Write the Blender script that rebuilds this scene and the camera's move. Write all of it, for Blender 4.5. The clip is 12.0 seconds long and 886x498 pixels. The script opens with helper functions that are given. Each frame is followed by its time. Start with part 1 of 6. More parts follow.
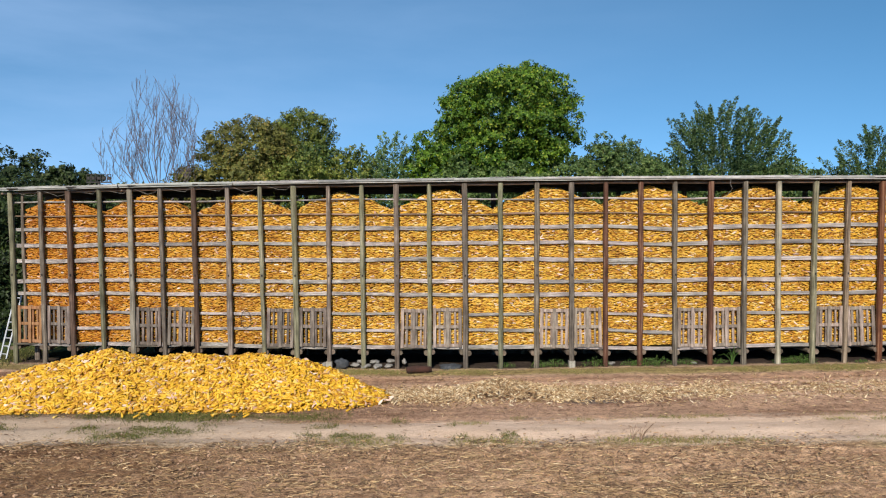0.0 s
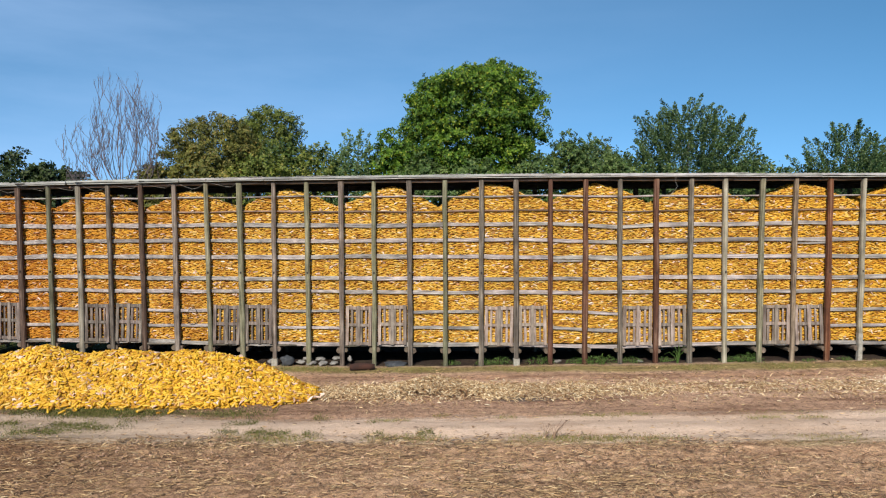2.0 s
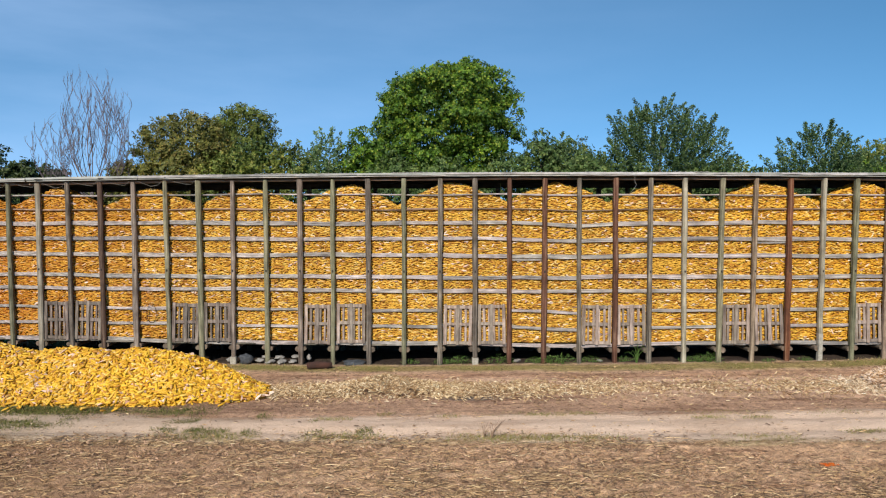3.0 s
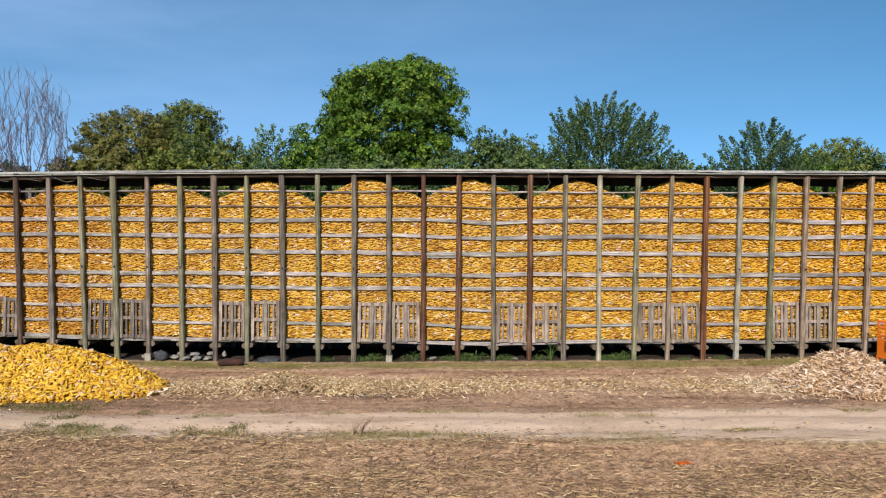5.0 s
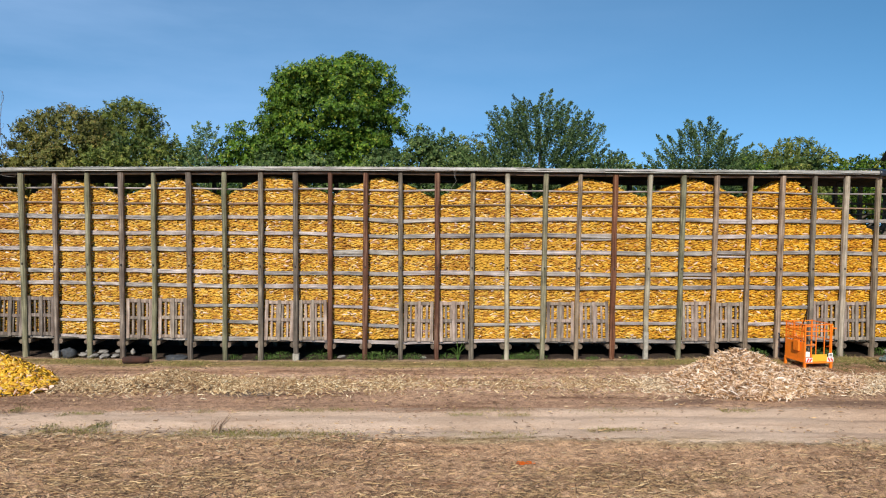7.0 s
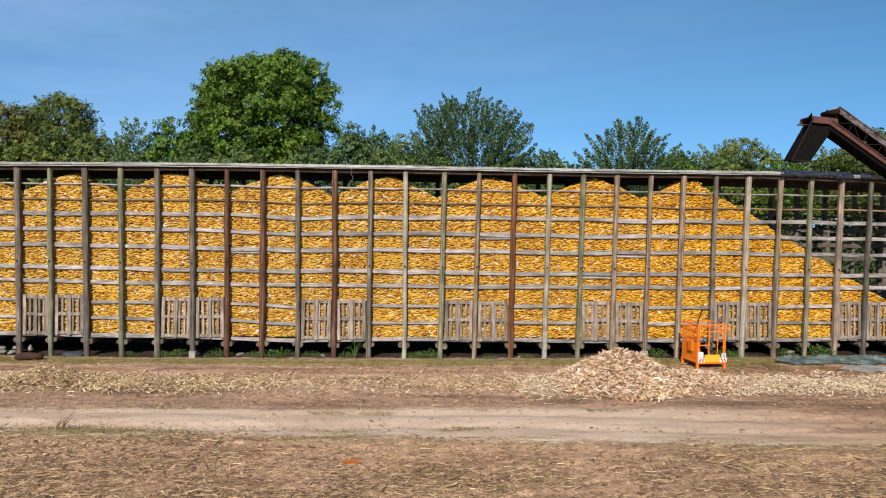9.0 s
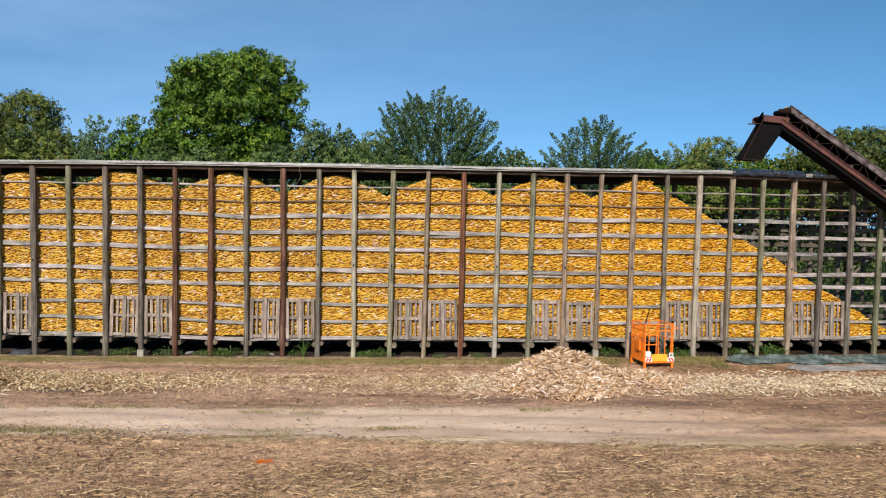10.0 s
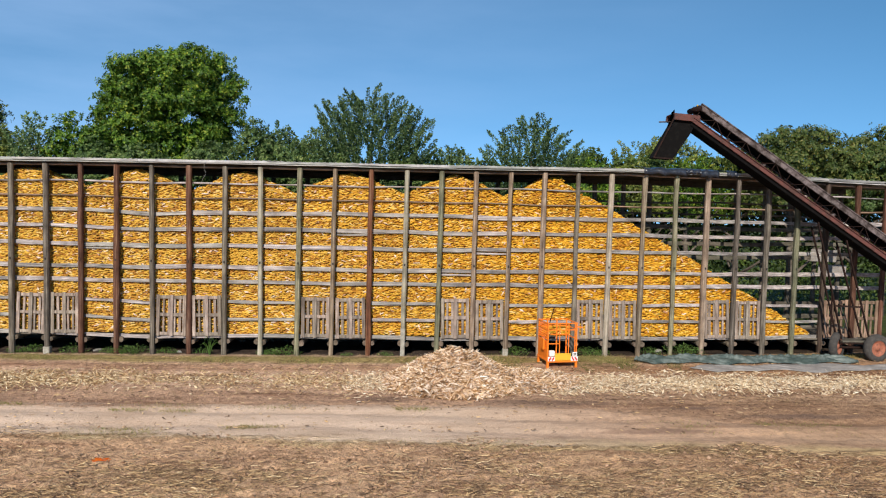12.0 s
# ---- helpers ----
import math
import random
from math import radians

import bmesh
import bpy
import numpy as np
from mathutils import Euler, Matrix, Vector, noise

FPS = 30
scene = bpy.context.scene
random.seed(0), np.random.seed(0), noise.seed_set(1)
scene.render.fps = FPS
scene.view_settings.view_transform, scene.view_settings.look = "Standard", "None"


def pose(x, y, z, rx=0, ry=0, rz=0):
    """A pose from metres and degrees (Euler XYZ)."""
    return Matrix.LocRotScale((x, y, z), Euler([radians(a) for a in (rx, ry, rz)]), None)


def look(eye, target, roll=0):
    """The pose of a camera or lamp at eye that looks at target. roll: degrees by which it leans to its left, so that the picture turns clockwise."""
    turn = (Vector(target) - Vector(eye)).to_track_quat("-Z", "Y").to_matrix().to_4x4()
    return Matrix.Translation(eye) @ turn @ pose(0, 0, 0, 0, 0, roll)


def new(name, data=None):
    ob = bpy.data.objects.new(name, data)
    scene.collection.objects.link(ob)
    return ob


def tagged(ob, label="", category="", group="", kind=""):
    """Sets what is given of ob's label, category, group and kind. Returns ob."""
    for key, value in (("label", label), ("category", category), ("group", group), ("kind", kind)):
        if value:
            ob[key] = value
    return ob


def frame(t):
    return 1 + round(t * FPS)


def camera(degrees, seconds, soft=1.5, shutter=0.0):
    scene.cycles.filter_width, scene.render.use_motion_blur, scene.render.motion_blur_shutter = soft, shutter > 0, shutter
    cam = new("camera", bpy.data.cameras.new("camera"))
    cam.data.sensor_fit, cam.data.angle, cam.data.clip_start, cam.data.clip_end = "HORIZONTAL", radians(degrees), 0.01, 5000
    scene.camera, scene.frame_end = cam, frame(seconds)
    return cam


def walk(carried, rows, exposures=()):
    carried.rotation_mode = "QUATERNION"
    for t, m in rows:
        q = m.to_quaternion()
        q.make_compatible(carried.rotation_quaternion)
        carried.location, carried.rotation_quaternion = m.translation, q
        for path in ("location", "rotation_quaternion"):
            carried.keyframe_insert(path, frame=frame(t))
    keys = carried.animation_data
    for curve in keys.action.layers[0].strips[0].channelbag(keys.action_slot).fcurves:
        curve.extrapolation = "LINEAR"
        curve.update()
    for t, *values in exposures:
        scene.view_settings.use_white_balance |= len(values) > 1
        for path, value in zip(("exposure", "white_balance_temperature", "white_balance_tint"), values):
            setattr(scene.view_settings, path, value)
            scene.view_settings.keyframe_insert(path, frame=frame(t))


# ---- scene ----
cam = camera(65.3, 12.0, soft=1.15)
PATH = [
    (0, (-1.046, -0.537, 4.271), (-0.942, 1.459, 4.202), -0.3),
    (0.5, (-0.669, -0.548, 4.28), (-0.568, 1.448, 4.209), -0.3),
    (1, (-0.202, -0.577, 4.252), (-0.109, 1.42, 4.182), -0.2),
    (1.5, (0.288, -0.585, 4.25), (0.377, 1.411, 4.177), -0.2),
    (2, (0.811, -0.597, 4.236), (0.894, 1.4, 4.162), -0.2),
    (2.5, (1.385, -0.6, 4.213), (1.466, 1.397, 4.138), -0.1),
    (3, (2.026, -0.585, 4.198), (2.109, 1.412, 4.123), -0.0),
    (5, (4.59, -0.606, 4.135), (4.669, 1.391, 4.058), 0.2),
    (5.5, (5.252, -0.615, 4.134), (5.329, 1.382, 4.057), 0.3),
    (6, (5.935, -0.608, 4.129), (6.01, 1.389, 4.051), 0.3),
    (6.5, (6.614, -0.608, 4.115), (6.688, 1.389, 4.037), 0.4),
    (7, (7.329, -0.623, 4.135), (7.405, 1.374, 4.054), 0.4),
    (9, (10.179, -0.664, 4.129), (10.267, 1.333, 4.046), 0.8),
    (9.5, (10.904, -0.678, 4.156), (10.994, 1.318, 4.07), 0.8),
    (10, (11.645, -0.67, 4.16), (11.734, 1.326, 4.072), 0.9),
    (10.5, (12.333, -0.673, 4.151), (12.424, 1.323, 4.064), 0.9),
    (11, (13.051, -0.675, 4.161), (13.137, 1.321, 4.072), 1.0),
    (11.5, (13.742, -0.682, 4.196), (13.826, 1.314, 4.104), 1.1),
    (12, (14.401, -0.685, 4.204), (14.483, 1.311, 4.11), 1.1),
]
walk(cam, [(t, look(eye, target, roll)) for t, eye, target, roll in PATH], exposures=[(0, 0.20), (12, 0.20)])

# ---- world and sun ----
SUN_WAY = Vector((0.24, 1.0, -0.70))          # the way the sunlight travels
world = bpy.data.worlds.new("world")
scene.world = world
world.use_nodes = True
wn, wl = world.node_tree.nodes, world.node_tree.links
wn.clear()
w_out = wn.new("ShaderNodeOutputWorld")
w_bg = wn.new("ShaderNodeBackground")
w_sky = wn.new("ShaderNodeTexSky")
w_sky.sky_type = "NISHITA"
w_sky.sun_disc = False
w_sky.sun_elevation = math.atan2(0.70, math.hypot(0.24, 1.0))
w_sky.sun_rotation = math.atan2(-0.24, -1.0)
w_sky.air_density, w_sky.dust_density, w_sky.ozone_density = 0.85, 0.0, 4.0
w_sky.altitude = 1200.0
w_bg.inputs["Strength"].default_value = 0.141
w_co = wn.new("ShaderNodeTexCoord")
w_map = wn.new("ShaderNodeMapping")
w_map.inputs["Scale"].default_value = (1.3, 1.3, 6.0)
w_map.inputs["Location"].default_value = (0.55, 0.2, 0.0)
w_map.inputs["Rotation"].default_value = (0.05, 0.12, 0.3)
w_no = wn.new("ShaderNodeTexNoise")
w_no.inputs["Scale"].default_value = 1.7
w_no.inputs["Detail"].default_value = 7
w_no.inputs["Roughness"].default_value = 0.55
w_ra = wn.new("ShaderNodeValToRGB")
w_ra.color_ramp.elements[0].position, w_ra.color_ramp.elements[1].position = 0.22, 0.90
w_ra.color_ramp.elements[0].color, w_ra.color_ramp.elements[1].color = (0, 0, 0, 1), (0.43, 0.43, 0.43, 1)
w_mix = wn.new("ShaderNodeMixRGB")
w_mix.inputs[2].default_value = (3.8, 5.3, 7.9, 1)
wl.new(w_co.outputs["Generated"], w_map.inputs["Vector"])
wl.new(w_map.outputs["Vector"], w_no.inputs["Vector"])
wl.new(w_no.outputs["Fac"], w_ra.inputs["Fac"])
w_dir = wn.new("ShaderNodeSeparateXYZ")
wl.new(w_co.outputs["Generated"], w_dir.inputs["Vector"])
w_veil = wn.new("ShaderNodeMapRange")                  # the high cloud thins out towards the east
w_veil.inputs["From Min"].default_value, w_veil.inputs["From Max"].default_value = 0.55, -0.5
w_veil.inputs["To Min"].default_value, w_veil.inputs["To Max"].default_value = 0.0, 1.0
wl.new(w_dir.outputs["X"], w_veil.inputs["Value"])
w_mul = wn.new("ShaderNodeMath")
w_mul.operation = "MULTIPLY"
wl.new(w_ra.outputs["Color"], w_mul.inputs[0])
wl.new(w_veil.outputs["Result"], w_mul.inputs[1])
wl.new(w_mul.outputs["Value"], w_mix.inputs[0])
w_up = wn.new("ShaderNodeVectorMath")
w_up.operation = "ADD"
w_up.inputs[1].default_value = (0.0, 0.0, 0.14)
wl.new(w_co.outputs["Generated"], w_up.inputs[0])
wl.new(w_up.outputs["Vector"], w_sky.inputs["Vector"])
w_hs = wn.new("ShaderNodeHueSaturation")
w_hs.inputs["Saturation"].default_value = 1.11
w_hs.inputs["Hue"].default_value = 0.4855
wl.new(w_sky.outputs["Color"], w_hs.inputs["Color"])
wl.new(w_hs.outputs["Color"], w_mix.inputs[1])
wl.new(w_mix.outputs["Color"], w_bg.inputs["Color"])
wl.new(w_bg.outputs["Background"], w_out.inputs["Surface"])
sun = new("sun", bpy.data.lights.new("sun", "SUN"))
sun.data.energy, sun.data.angle, sun.data.color = 5.0, radians(0.55), (1.0, 0.92, 0.80)
sun.matrix_world = look(SUN_WAY * -60, (0, 0, 0))

# ---- materials ----


def links_of(name):
    m = bpy.data.materials.new(name)
    m.use_nodes = True
    t = m.node_tree
    return m, t.nodes, t.links, t.nodes["Principled BSDF"]


def ramp(nodes, links, fac, stops):
    r = nodes.new("ShaderNodeValToRGB")
    e = r.color_ramp.elements
    while len(e) < len(stops):
        e.new(0.5)
    for k, (p, c) in enumerate(stops):
        e[k].position, e[k].color = p, (*c, 1)
    links.new(fac, r.inputs["Fac"])
    return r.outputs["Color"]


def tex(nodes, links, vec, scale, detail=4, rough=0.6, kind="ShaderNodeTexNoise"):
    n = nodes.new(kind)
    n.inputs["Scale"].default_value = scale
    n.inputs["Detail"].default_value = detail
    n.inputs["Roughness"].default_value = rough
    links.new(vec, n.inputs["Vector"])
    return n.outputs["Fac"]


def mixed(nodes, links, fac, a, b, mode="MIX"):
    n = nodes.new("ShaderNodeMixRGB")
    n.blend_type = mode
    for k, v in enumerate((fac, a, b)):
        if isinstance(v, (int, float)):
            n.inputs[k].default_value = v
        elif isinstance(v, tuple):
            n.inputs[k].default_value = (*v, 1)
        else:
            links.new(v, n.inputs[k])
    return n.outputs["Color"]


def bumped(nodes, links, bsdf, height, strength, distance):
    b = nodes.new("ShaderNodeBump")
    b.inputs["Strength"].default_value = strength
    b.inputs["Distance"].default_value = distance
    links.new(height, b.inputs["Height"])
    links.new(b.outputs["Normal"], bsdf.inputs["Normal"])


def wood(name, dark, mid, light, scale, rough=0.85):
    """Weathered timber with grain along the axis of the smallest scale; each piece has its own tone."""
    m, n, l, b = links_of(name)
    co = n.new("ShaderNodeTexCoord")
    info = n.new("ShaderNodeObjectInfo")
    add = n.new("ShaderNodeVectorMath")
    add.operation = "MULTIPLY_ADD"
    l.new(info.outputs["Random"], add.inputs[0])
    add.inputs[1].default_value = (37.0, 53.0, 71.0)
    l.new(co.outputs["Object"], add.inputs[2])
    mp = n.new("ShaderNodeMapping")
    mp.inputs["Scale"].default_value = scale
    l.new(add.outputs["Vector"], mp.inputs["Vector"])
    grain = tex(n, l, mp.outputs["Vector"], 1.0, 6, 0.65)
    stain = tex(n, l, add.outputs["Vector"], 2.2, 4, 0.6)
    c = ramp(n, l, grain, [(0.28, dark), (0.5, mid), (0.72, light)])
    c2 = ramp(n, l, stain, [(0.35, (0.62, 0.60, 0.58)), (0.65, (1.08, 1.05, 1.0))])
    c = mixed(n, l, 1.0, c, c2, "MULTIPLY")
    tone = ramp(n, l, info.outputs["Random"], [(0.0, (0.72, 0.72, 0.70)), (0.35, (0.95, 0.98, 0.9)), (0.7, (1.05, 1.0, 0.95)), (1.0, (1.25, 1.22, 1.2))])
    c = mixed(n, l, 1.0, c, tone, "MULTIPLY")
    l.new(c, b.inputs["Base Color"])
    b.inputs["Roughness"].default_value = rough
    b.inputs["Specular IOR Level"].default_value = 0.25
    bumped(n, l, b, grain, 0.6, 0.01)
    return m


def island(name, stops, rough=0.6, spec=0.3, grain=30.0, bump=0.004, back=0.0, low=(0.86, 0.82, 0.8), high=(1.08, 1.08, 1.05), west_tint=None, later=((1, 1, 1), (1, 1, 1))):
    """A crowd of small loose pieces, each with its own colour."""
    m, n, l, b = links_of(name)
    g = n.new("ShaderNodeNewGeometry")
    c = ramp(n, l, g.outputs["Random Per Island"], stops)
    co = n.new("ShaderNodeTexCoord")
    f = tex(n, l, co.outputs["Object"], grain, 3, 0.6)
    patch = tex(n, l, co.outputs["Object"], 0.9, 3, 0.5)
    c = mixed(n, l, 1.0, c, ramp(n, l, f, [(0.3, (0.72, 0.72, 0.72)), (0.7, (1.15, 1.15, 1.15))]), "MULTIPLY")
    c = mixed(n, l, 1.0, c, ramp(n, l, patch, [(0.3, low), (0.7, high)]), "MULTIPLY")
    l.new(c, b.inputs["Base Color"])
    b.inputs["Roughness"].default_value = rough
    b.inputs["Specular IOR Level"].default_value = spec
    # multiplies the colour by this tint towards the west end
    if west_tint:
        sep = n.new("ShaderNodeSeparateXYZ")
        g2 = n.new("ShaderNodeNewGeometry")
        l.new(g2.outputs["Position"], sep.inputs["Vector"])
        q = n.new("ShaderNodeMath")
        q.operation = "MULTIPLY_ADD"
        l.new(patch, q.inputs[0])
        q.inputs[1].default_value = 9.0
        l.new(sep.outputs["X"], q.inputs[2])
        c = mixed(n, l, 1.0, c, ramp(n, l, q.outputs["Value"], [(0.0, west_tint), (1.0, (1, 1, 1))]), "MULTIPLY")
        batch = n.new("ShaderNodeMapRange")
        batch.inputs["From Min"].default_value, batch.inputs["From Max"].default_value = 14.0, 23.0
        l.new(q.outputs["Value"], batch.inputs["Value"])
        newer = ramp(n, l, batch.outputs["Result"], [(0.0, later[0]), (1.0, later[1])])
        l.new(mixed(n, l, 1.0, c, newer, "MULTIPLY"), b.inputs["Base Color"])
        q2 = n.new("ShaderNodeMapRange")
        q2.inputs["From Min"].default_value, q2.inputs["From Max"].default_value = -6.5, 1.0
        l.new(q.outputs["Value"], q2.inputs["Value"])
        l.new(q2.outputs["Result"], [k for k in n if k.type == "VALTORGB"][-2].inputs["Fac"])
    if bump:
        bumped(n, l, b, f, 0.5, bump)
    if back:
        tr = n.new("ShaderNodeBsdfTranslucent")
        l.new(c, tr.inputs["Color"])
        mx = n.new("ShaderNodeMixShader")
        mx.inputs[0].default_value = back
        l.new(b.outputs["BSDF"], mx.inputs[1])
        l.new(tr.outputs["BSDF"], mx.inputs[2])
        l.new(mx.outputs["Shader"], n["Material Output"].inputs["Surface"])
    return m


def paint(name, colour, rough=0.5, metal=0.0, worn=None, amount=0.45, scale=6.0, bump=0.003):
    """Painted or plain surface with blotches of wear."""
    m, n, l, b = links_of(name)
    co = n.new("ShaderNodeTexCoord")
    big = tex(n, l, co.outputs["Object"], scale, 6, 0.7)
    fine = tex(n, l, co.outputs["Object"], scale * 12, 3, 0.6)
    other = worn or tuple(v * 0.7 for v in colour)
    c = ramp(n, l, big, [(amount - 0.1, other), (amount + 0.08, colour)])
    c = mixed(n, l, 1.0, c, ramp(n, l, fine, [(0.3, (0.85, 0.85, 0.85)), (0.7, (1.08, 1.08, 1.08))]), "MULTIPLY")
    l.new(c, b.inputs["Base Color"])
    b.inputs["Roughness"].default_value = rough
    b.inputs["Metallic"].default_value = metal
    bumped(n, l, b, big, 0.4, bump)
    return m


POST_GREY = wood("post_grey_wood", (0.035, 0.028, 0.024), (0.155, 0.13, 0.113), (0.36, 0.32, 0.285), (26, 26, 1.1))
POST_GREEN = wood("post_green_wood", (0.045, 0.047, 0.030), (0.18, 0.178, 0.122), (0.37, 0.355, 0.27), (26, 26, 1.1))
POST_RED = wood("post_red_wood", (0.035, 0.016, 0.011), (0.12, 0.052, 0.035), (0.26, 0.165, 0.125), (26, 26, 1.1))
POST_DARK = wood("post_dark_wood", (0.03, 0.02, 0.016), (0.085, 0.058, 0.046), (0.20, 0.15, 0.125), (26, 26, 1.1))
POST_TAN = wood("post_tan_wood", (0.055, 0.040, 0.031), (0.215, 0.165, 0.127), (0.42, 0.35, 0.285), (26, 26, 1.1))
POST_RUST = wood("post_rust_wood", (0.05, 0.02, 0.011), (0.17, 0.064, 0.034), (0.33, 0.19, 0.125), (26, 26, 1.1))
POST_PALE = wood("post_pale_wood", (0.14, 0.125, 0.10), (0.33, 0.30, 0.25), (0.52, 0.48, 0.42), (26, 26, 1.1))
RAIL = wood("rail_grey_wood", (0.07, 0.062, 0.062), (0.33, 0.305, 0.312), (0.60, 0.565, 0.575), (0.9, 30, 40))
POLE = wood("pole_brown_wood", (0.10, 0.065, 0.045), (0.26, 0.18, 0.13), (0.40, 0.31, 0.25), (1.5, 18, 18))
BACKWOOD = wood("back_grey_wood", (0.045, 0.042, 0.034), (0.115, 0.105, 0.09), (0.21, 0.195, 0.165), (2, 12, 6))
PALLET = wood("pallet_wood", (0.11, 0.085, 0.075), (0.28, 0.23, 0.205), (0.46, 0.40, 0.37), (14, 14, 1.6))
PALLET_DARK = wood("pallet_dark_wood", (0.055, 0.044, 0.04), (0.175, 0.145, 0.135), (0.34, 0.30, 0.285), (14, 14, 1.6))
PALLET_NEW = wood("pallet_fresh_wood", (0.16, 0.075, 0.035), (0.32, 0.165, 0.085), (0.48, 0.29, 0.17), (14, 14, 1.6))
FASCIA = wood("fascia_wood", (0.16, 0.163, 0.168), (0.36, 0.37, 0.385), (0.55, 0.56, 0.575), (0.6, 12, 42), 0.8)
SHEET = paint("roof_sheet_grey", (0.34, 0.33, 0.31), 0.75, 0.0, (0.22, 0.21, 0.19), 0.5, 3.0)
# near-black colour that carries the shade below the roof and crib
UNDER_SHADE = paint("under_shade_dark", (0.05, 0.045, 0.04), 0.9, 0.0, (0.03, 0.028, 0.025), 0.5, 3.0)
CONCRETE = paint("concrete_foot", (0.37, 0.345, 0.29), 0.9, 0.0, (0.25, 0.23, 0.19), 0.5, 9.0)
IRON = paint("dark_iron", (0.03, 0.026, 0.024), 0.6, 0.3, (0.06, 0.03, 0.02), 0.4, 20.0)
COB = island("corn_cob", [(0.0, (0.30, 0.13, 0.024)), (0.16, (0.46, 0.21, 0.026)), (0.5, (0.61, 0.335, 0.033)), (0.85, (0.68, 0.42, 0.058)), (0.96, (0.71, 0.51, 0.17)), (0.985, (0.78, 0.64, 0.44)), (1.0, (0.36, 0.17, 0.07))], 0.6, 0.18, 90.0, 0.004, west_tint=(0.82, 0.60, 0.45), later=((0.98, 1.02, 1.35), (1.06, 1.0, 0.72)))
COB_BRIGHT = island("fresh_corn_cob", [(0.0, (0.34, 0.15, 0.018)), (0.22, (0.53, 0.27, 0.02)), (0.5, (0.65, 0.37, 0.026)), (0.82, (0.73, 0.46, 0.04)), (0.95, (0.72, 0.50, 0.16)), (1.0, (0.42, 0.20, 0.05))], 0.5, 0.3, 90.0, 0.004)
CORE = paint("packed_corn", (0.56, 0.28, 0.03), 0.7, 0.0, (0.40, 0.17, 0.02), 0.5, 9.0, 0.02)
HUSK = island("corn_husk", [(0.0, (0.33, 0.18, 0.07)), (0.25, (0.60, 0.39, 0.22)), (0.6, (0.80, 0.59, 0.40)), (0.85, (0.86, 0.69, 0.55)), (1.0, (0.93, 0.83, 0.72))], 0.8, 0.15, 40.0, 0.003, 0.2)
HUSK_STRIP = island("strewn_husk", [(0.0, (0.38, 0.25, 0.14)), (0.3, (0.64, 0.48, 0.31)), (0.75, (0.82, 0.67, 0.47)), (1.0, (0.92, 0.84, 0.68))], 0.85, 0.15, 40.0, 0.003, 0.15)
HUSK_PINK = island("husk_on_cobs", [(0.0, (0.50, 0.28, 0.18)), (0.4, (0.68, 0.46, 0.34)), (0.8, (0.78, 0.59, 0.47)), (1.0, (0.85, 0.72, 0.61))], 0.85, 0.1, 40.0, 0.003, 0.1)
STRAW = island("field_straw", [(0.0, (0.075, 0.047, 0.031)), (0.22, (0.16, 0.10, 0.064)), (0.45, (0.32, 0.205, 0.117)), (0.75, (0.48, 0.315, 0.16)), (0.94, (0.61, 0.43, 0.235)), (1.0, (0.76, 0.60, 0.38))], 0.85, 0.15, 30.0, 0.002, west_tint=(0.74, 0.70, 0.66))
SOIL = island("soil_crumb", [(0.0, (0.16, 0.095, 0.06)), (0.5, (0.33, 0.21, 0.135)), (1.0, (0.52, 0.34, 0.225))], 0.95, 0.1, 25.0, 0.003)
GRASS = island("short_grass", [(0.0, (0.26, 0.22, 0.075)), (0.5, (0.36, 0.30, 0.12)), (0.8, (0.20, 0.24, 0.07)), (1.0, (0.48, 0.38, 0.20))], 0.8, 0.2, 12.0, 0.0, 0.3)
HUSK_OLD = island("old_husk", [(0.0, (0.28, 0.16, 0.08)), (0.4, (0.50, 0.35, 0.19)), (0.8, (0.72, 0.55, 0.34)), (1.0, (0.88, 0.77, 0.56))], 0.85, 0.15, 40.0, 0.003, 0.15)
GREEN = island("green_grass", [(0.0, (0.075, 0.095, 0.022)), (0.45, (0.125, 0.14, 0.036)), (0.8, (0.20, 0.19, 0.06)), (1.0, (0.33, 0.27, 0.12))], 0.8, 0.2, 12.0, 0.0, 0.25)
WEED = island("green_weed", [(0.0, (0.06, 0.13, 0.025)), (0.6, (0.12, 0.22, 0.045)), (1.0, (0.20, 0.28, 0.08))], 0.6, 0.3, 12.0, 0.0, 0.25)
PALLET_BROWN = wood("pallet_brown_wood", (0.10, 0.066, 0.05), (0.25, 0.17, 0.13), (0.40, 0.295, 0.235), (14, 14, 1.6))
JOIST = wood("log_end_wood", (0.07, 0.052, 0.04), (0.15, 0.118, 0.095), (0.23, 0.19, 0.155), (9, 2, 9))


def leafy(name, a, b, c, d):
    return island(name, [(0.0, a), (0.4, b), (0.8, c), (1.0, d)], 0.55, 0.3, 8.0, 0.0, 0.2, (0.60, 0.68, 0.70), (1.45, 1.34, 0.98))


LEAF_WALNUT = leafy("walnut_leaf", (0.026, 0.066, 0.006), (0.06, 0.135, 0.011), (0.115, 0.21, 0.02), (0.27, 0.31, 0.04))
LEAF_DARK = leafy("dark_leaf", (0.032, 0.066, 0.02), (0.062, 0.11, 0.033), (0.10, 0.16, 0.05), (0.18, 0.225, 0.09))
# leaf colour with the shade on the western shrubs painted in
LEAF_SHADED = leafy("shaded_leaf", (0.010, 0.02, 0.006), (0.02, 0.037, 0.010), (0.034, 0.058, 0.017), (0.06, 0.085, 0.028))
LEAF_HEDGE = leafy("hedge_leaf", (0.022, 0.045, 0.012), (0.045, 0.08, 0.02), (0.075, 0.12, 0.032), (0.13, 0.17, 0.05))
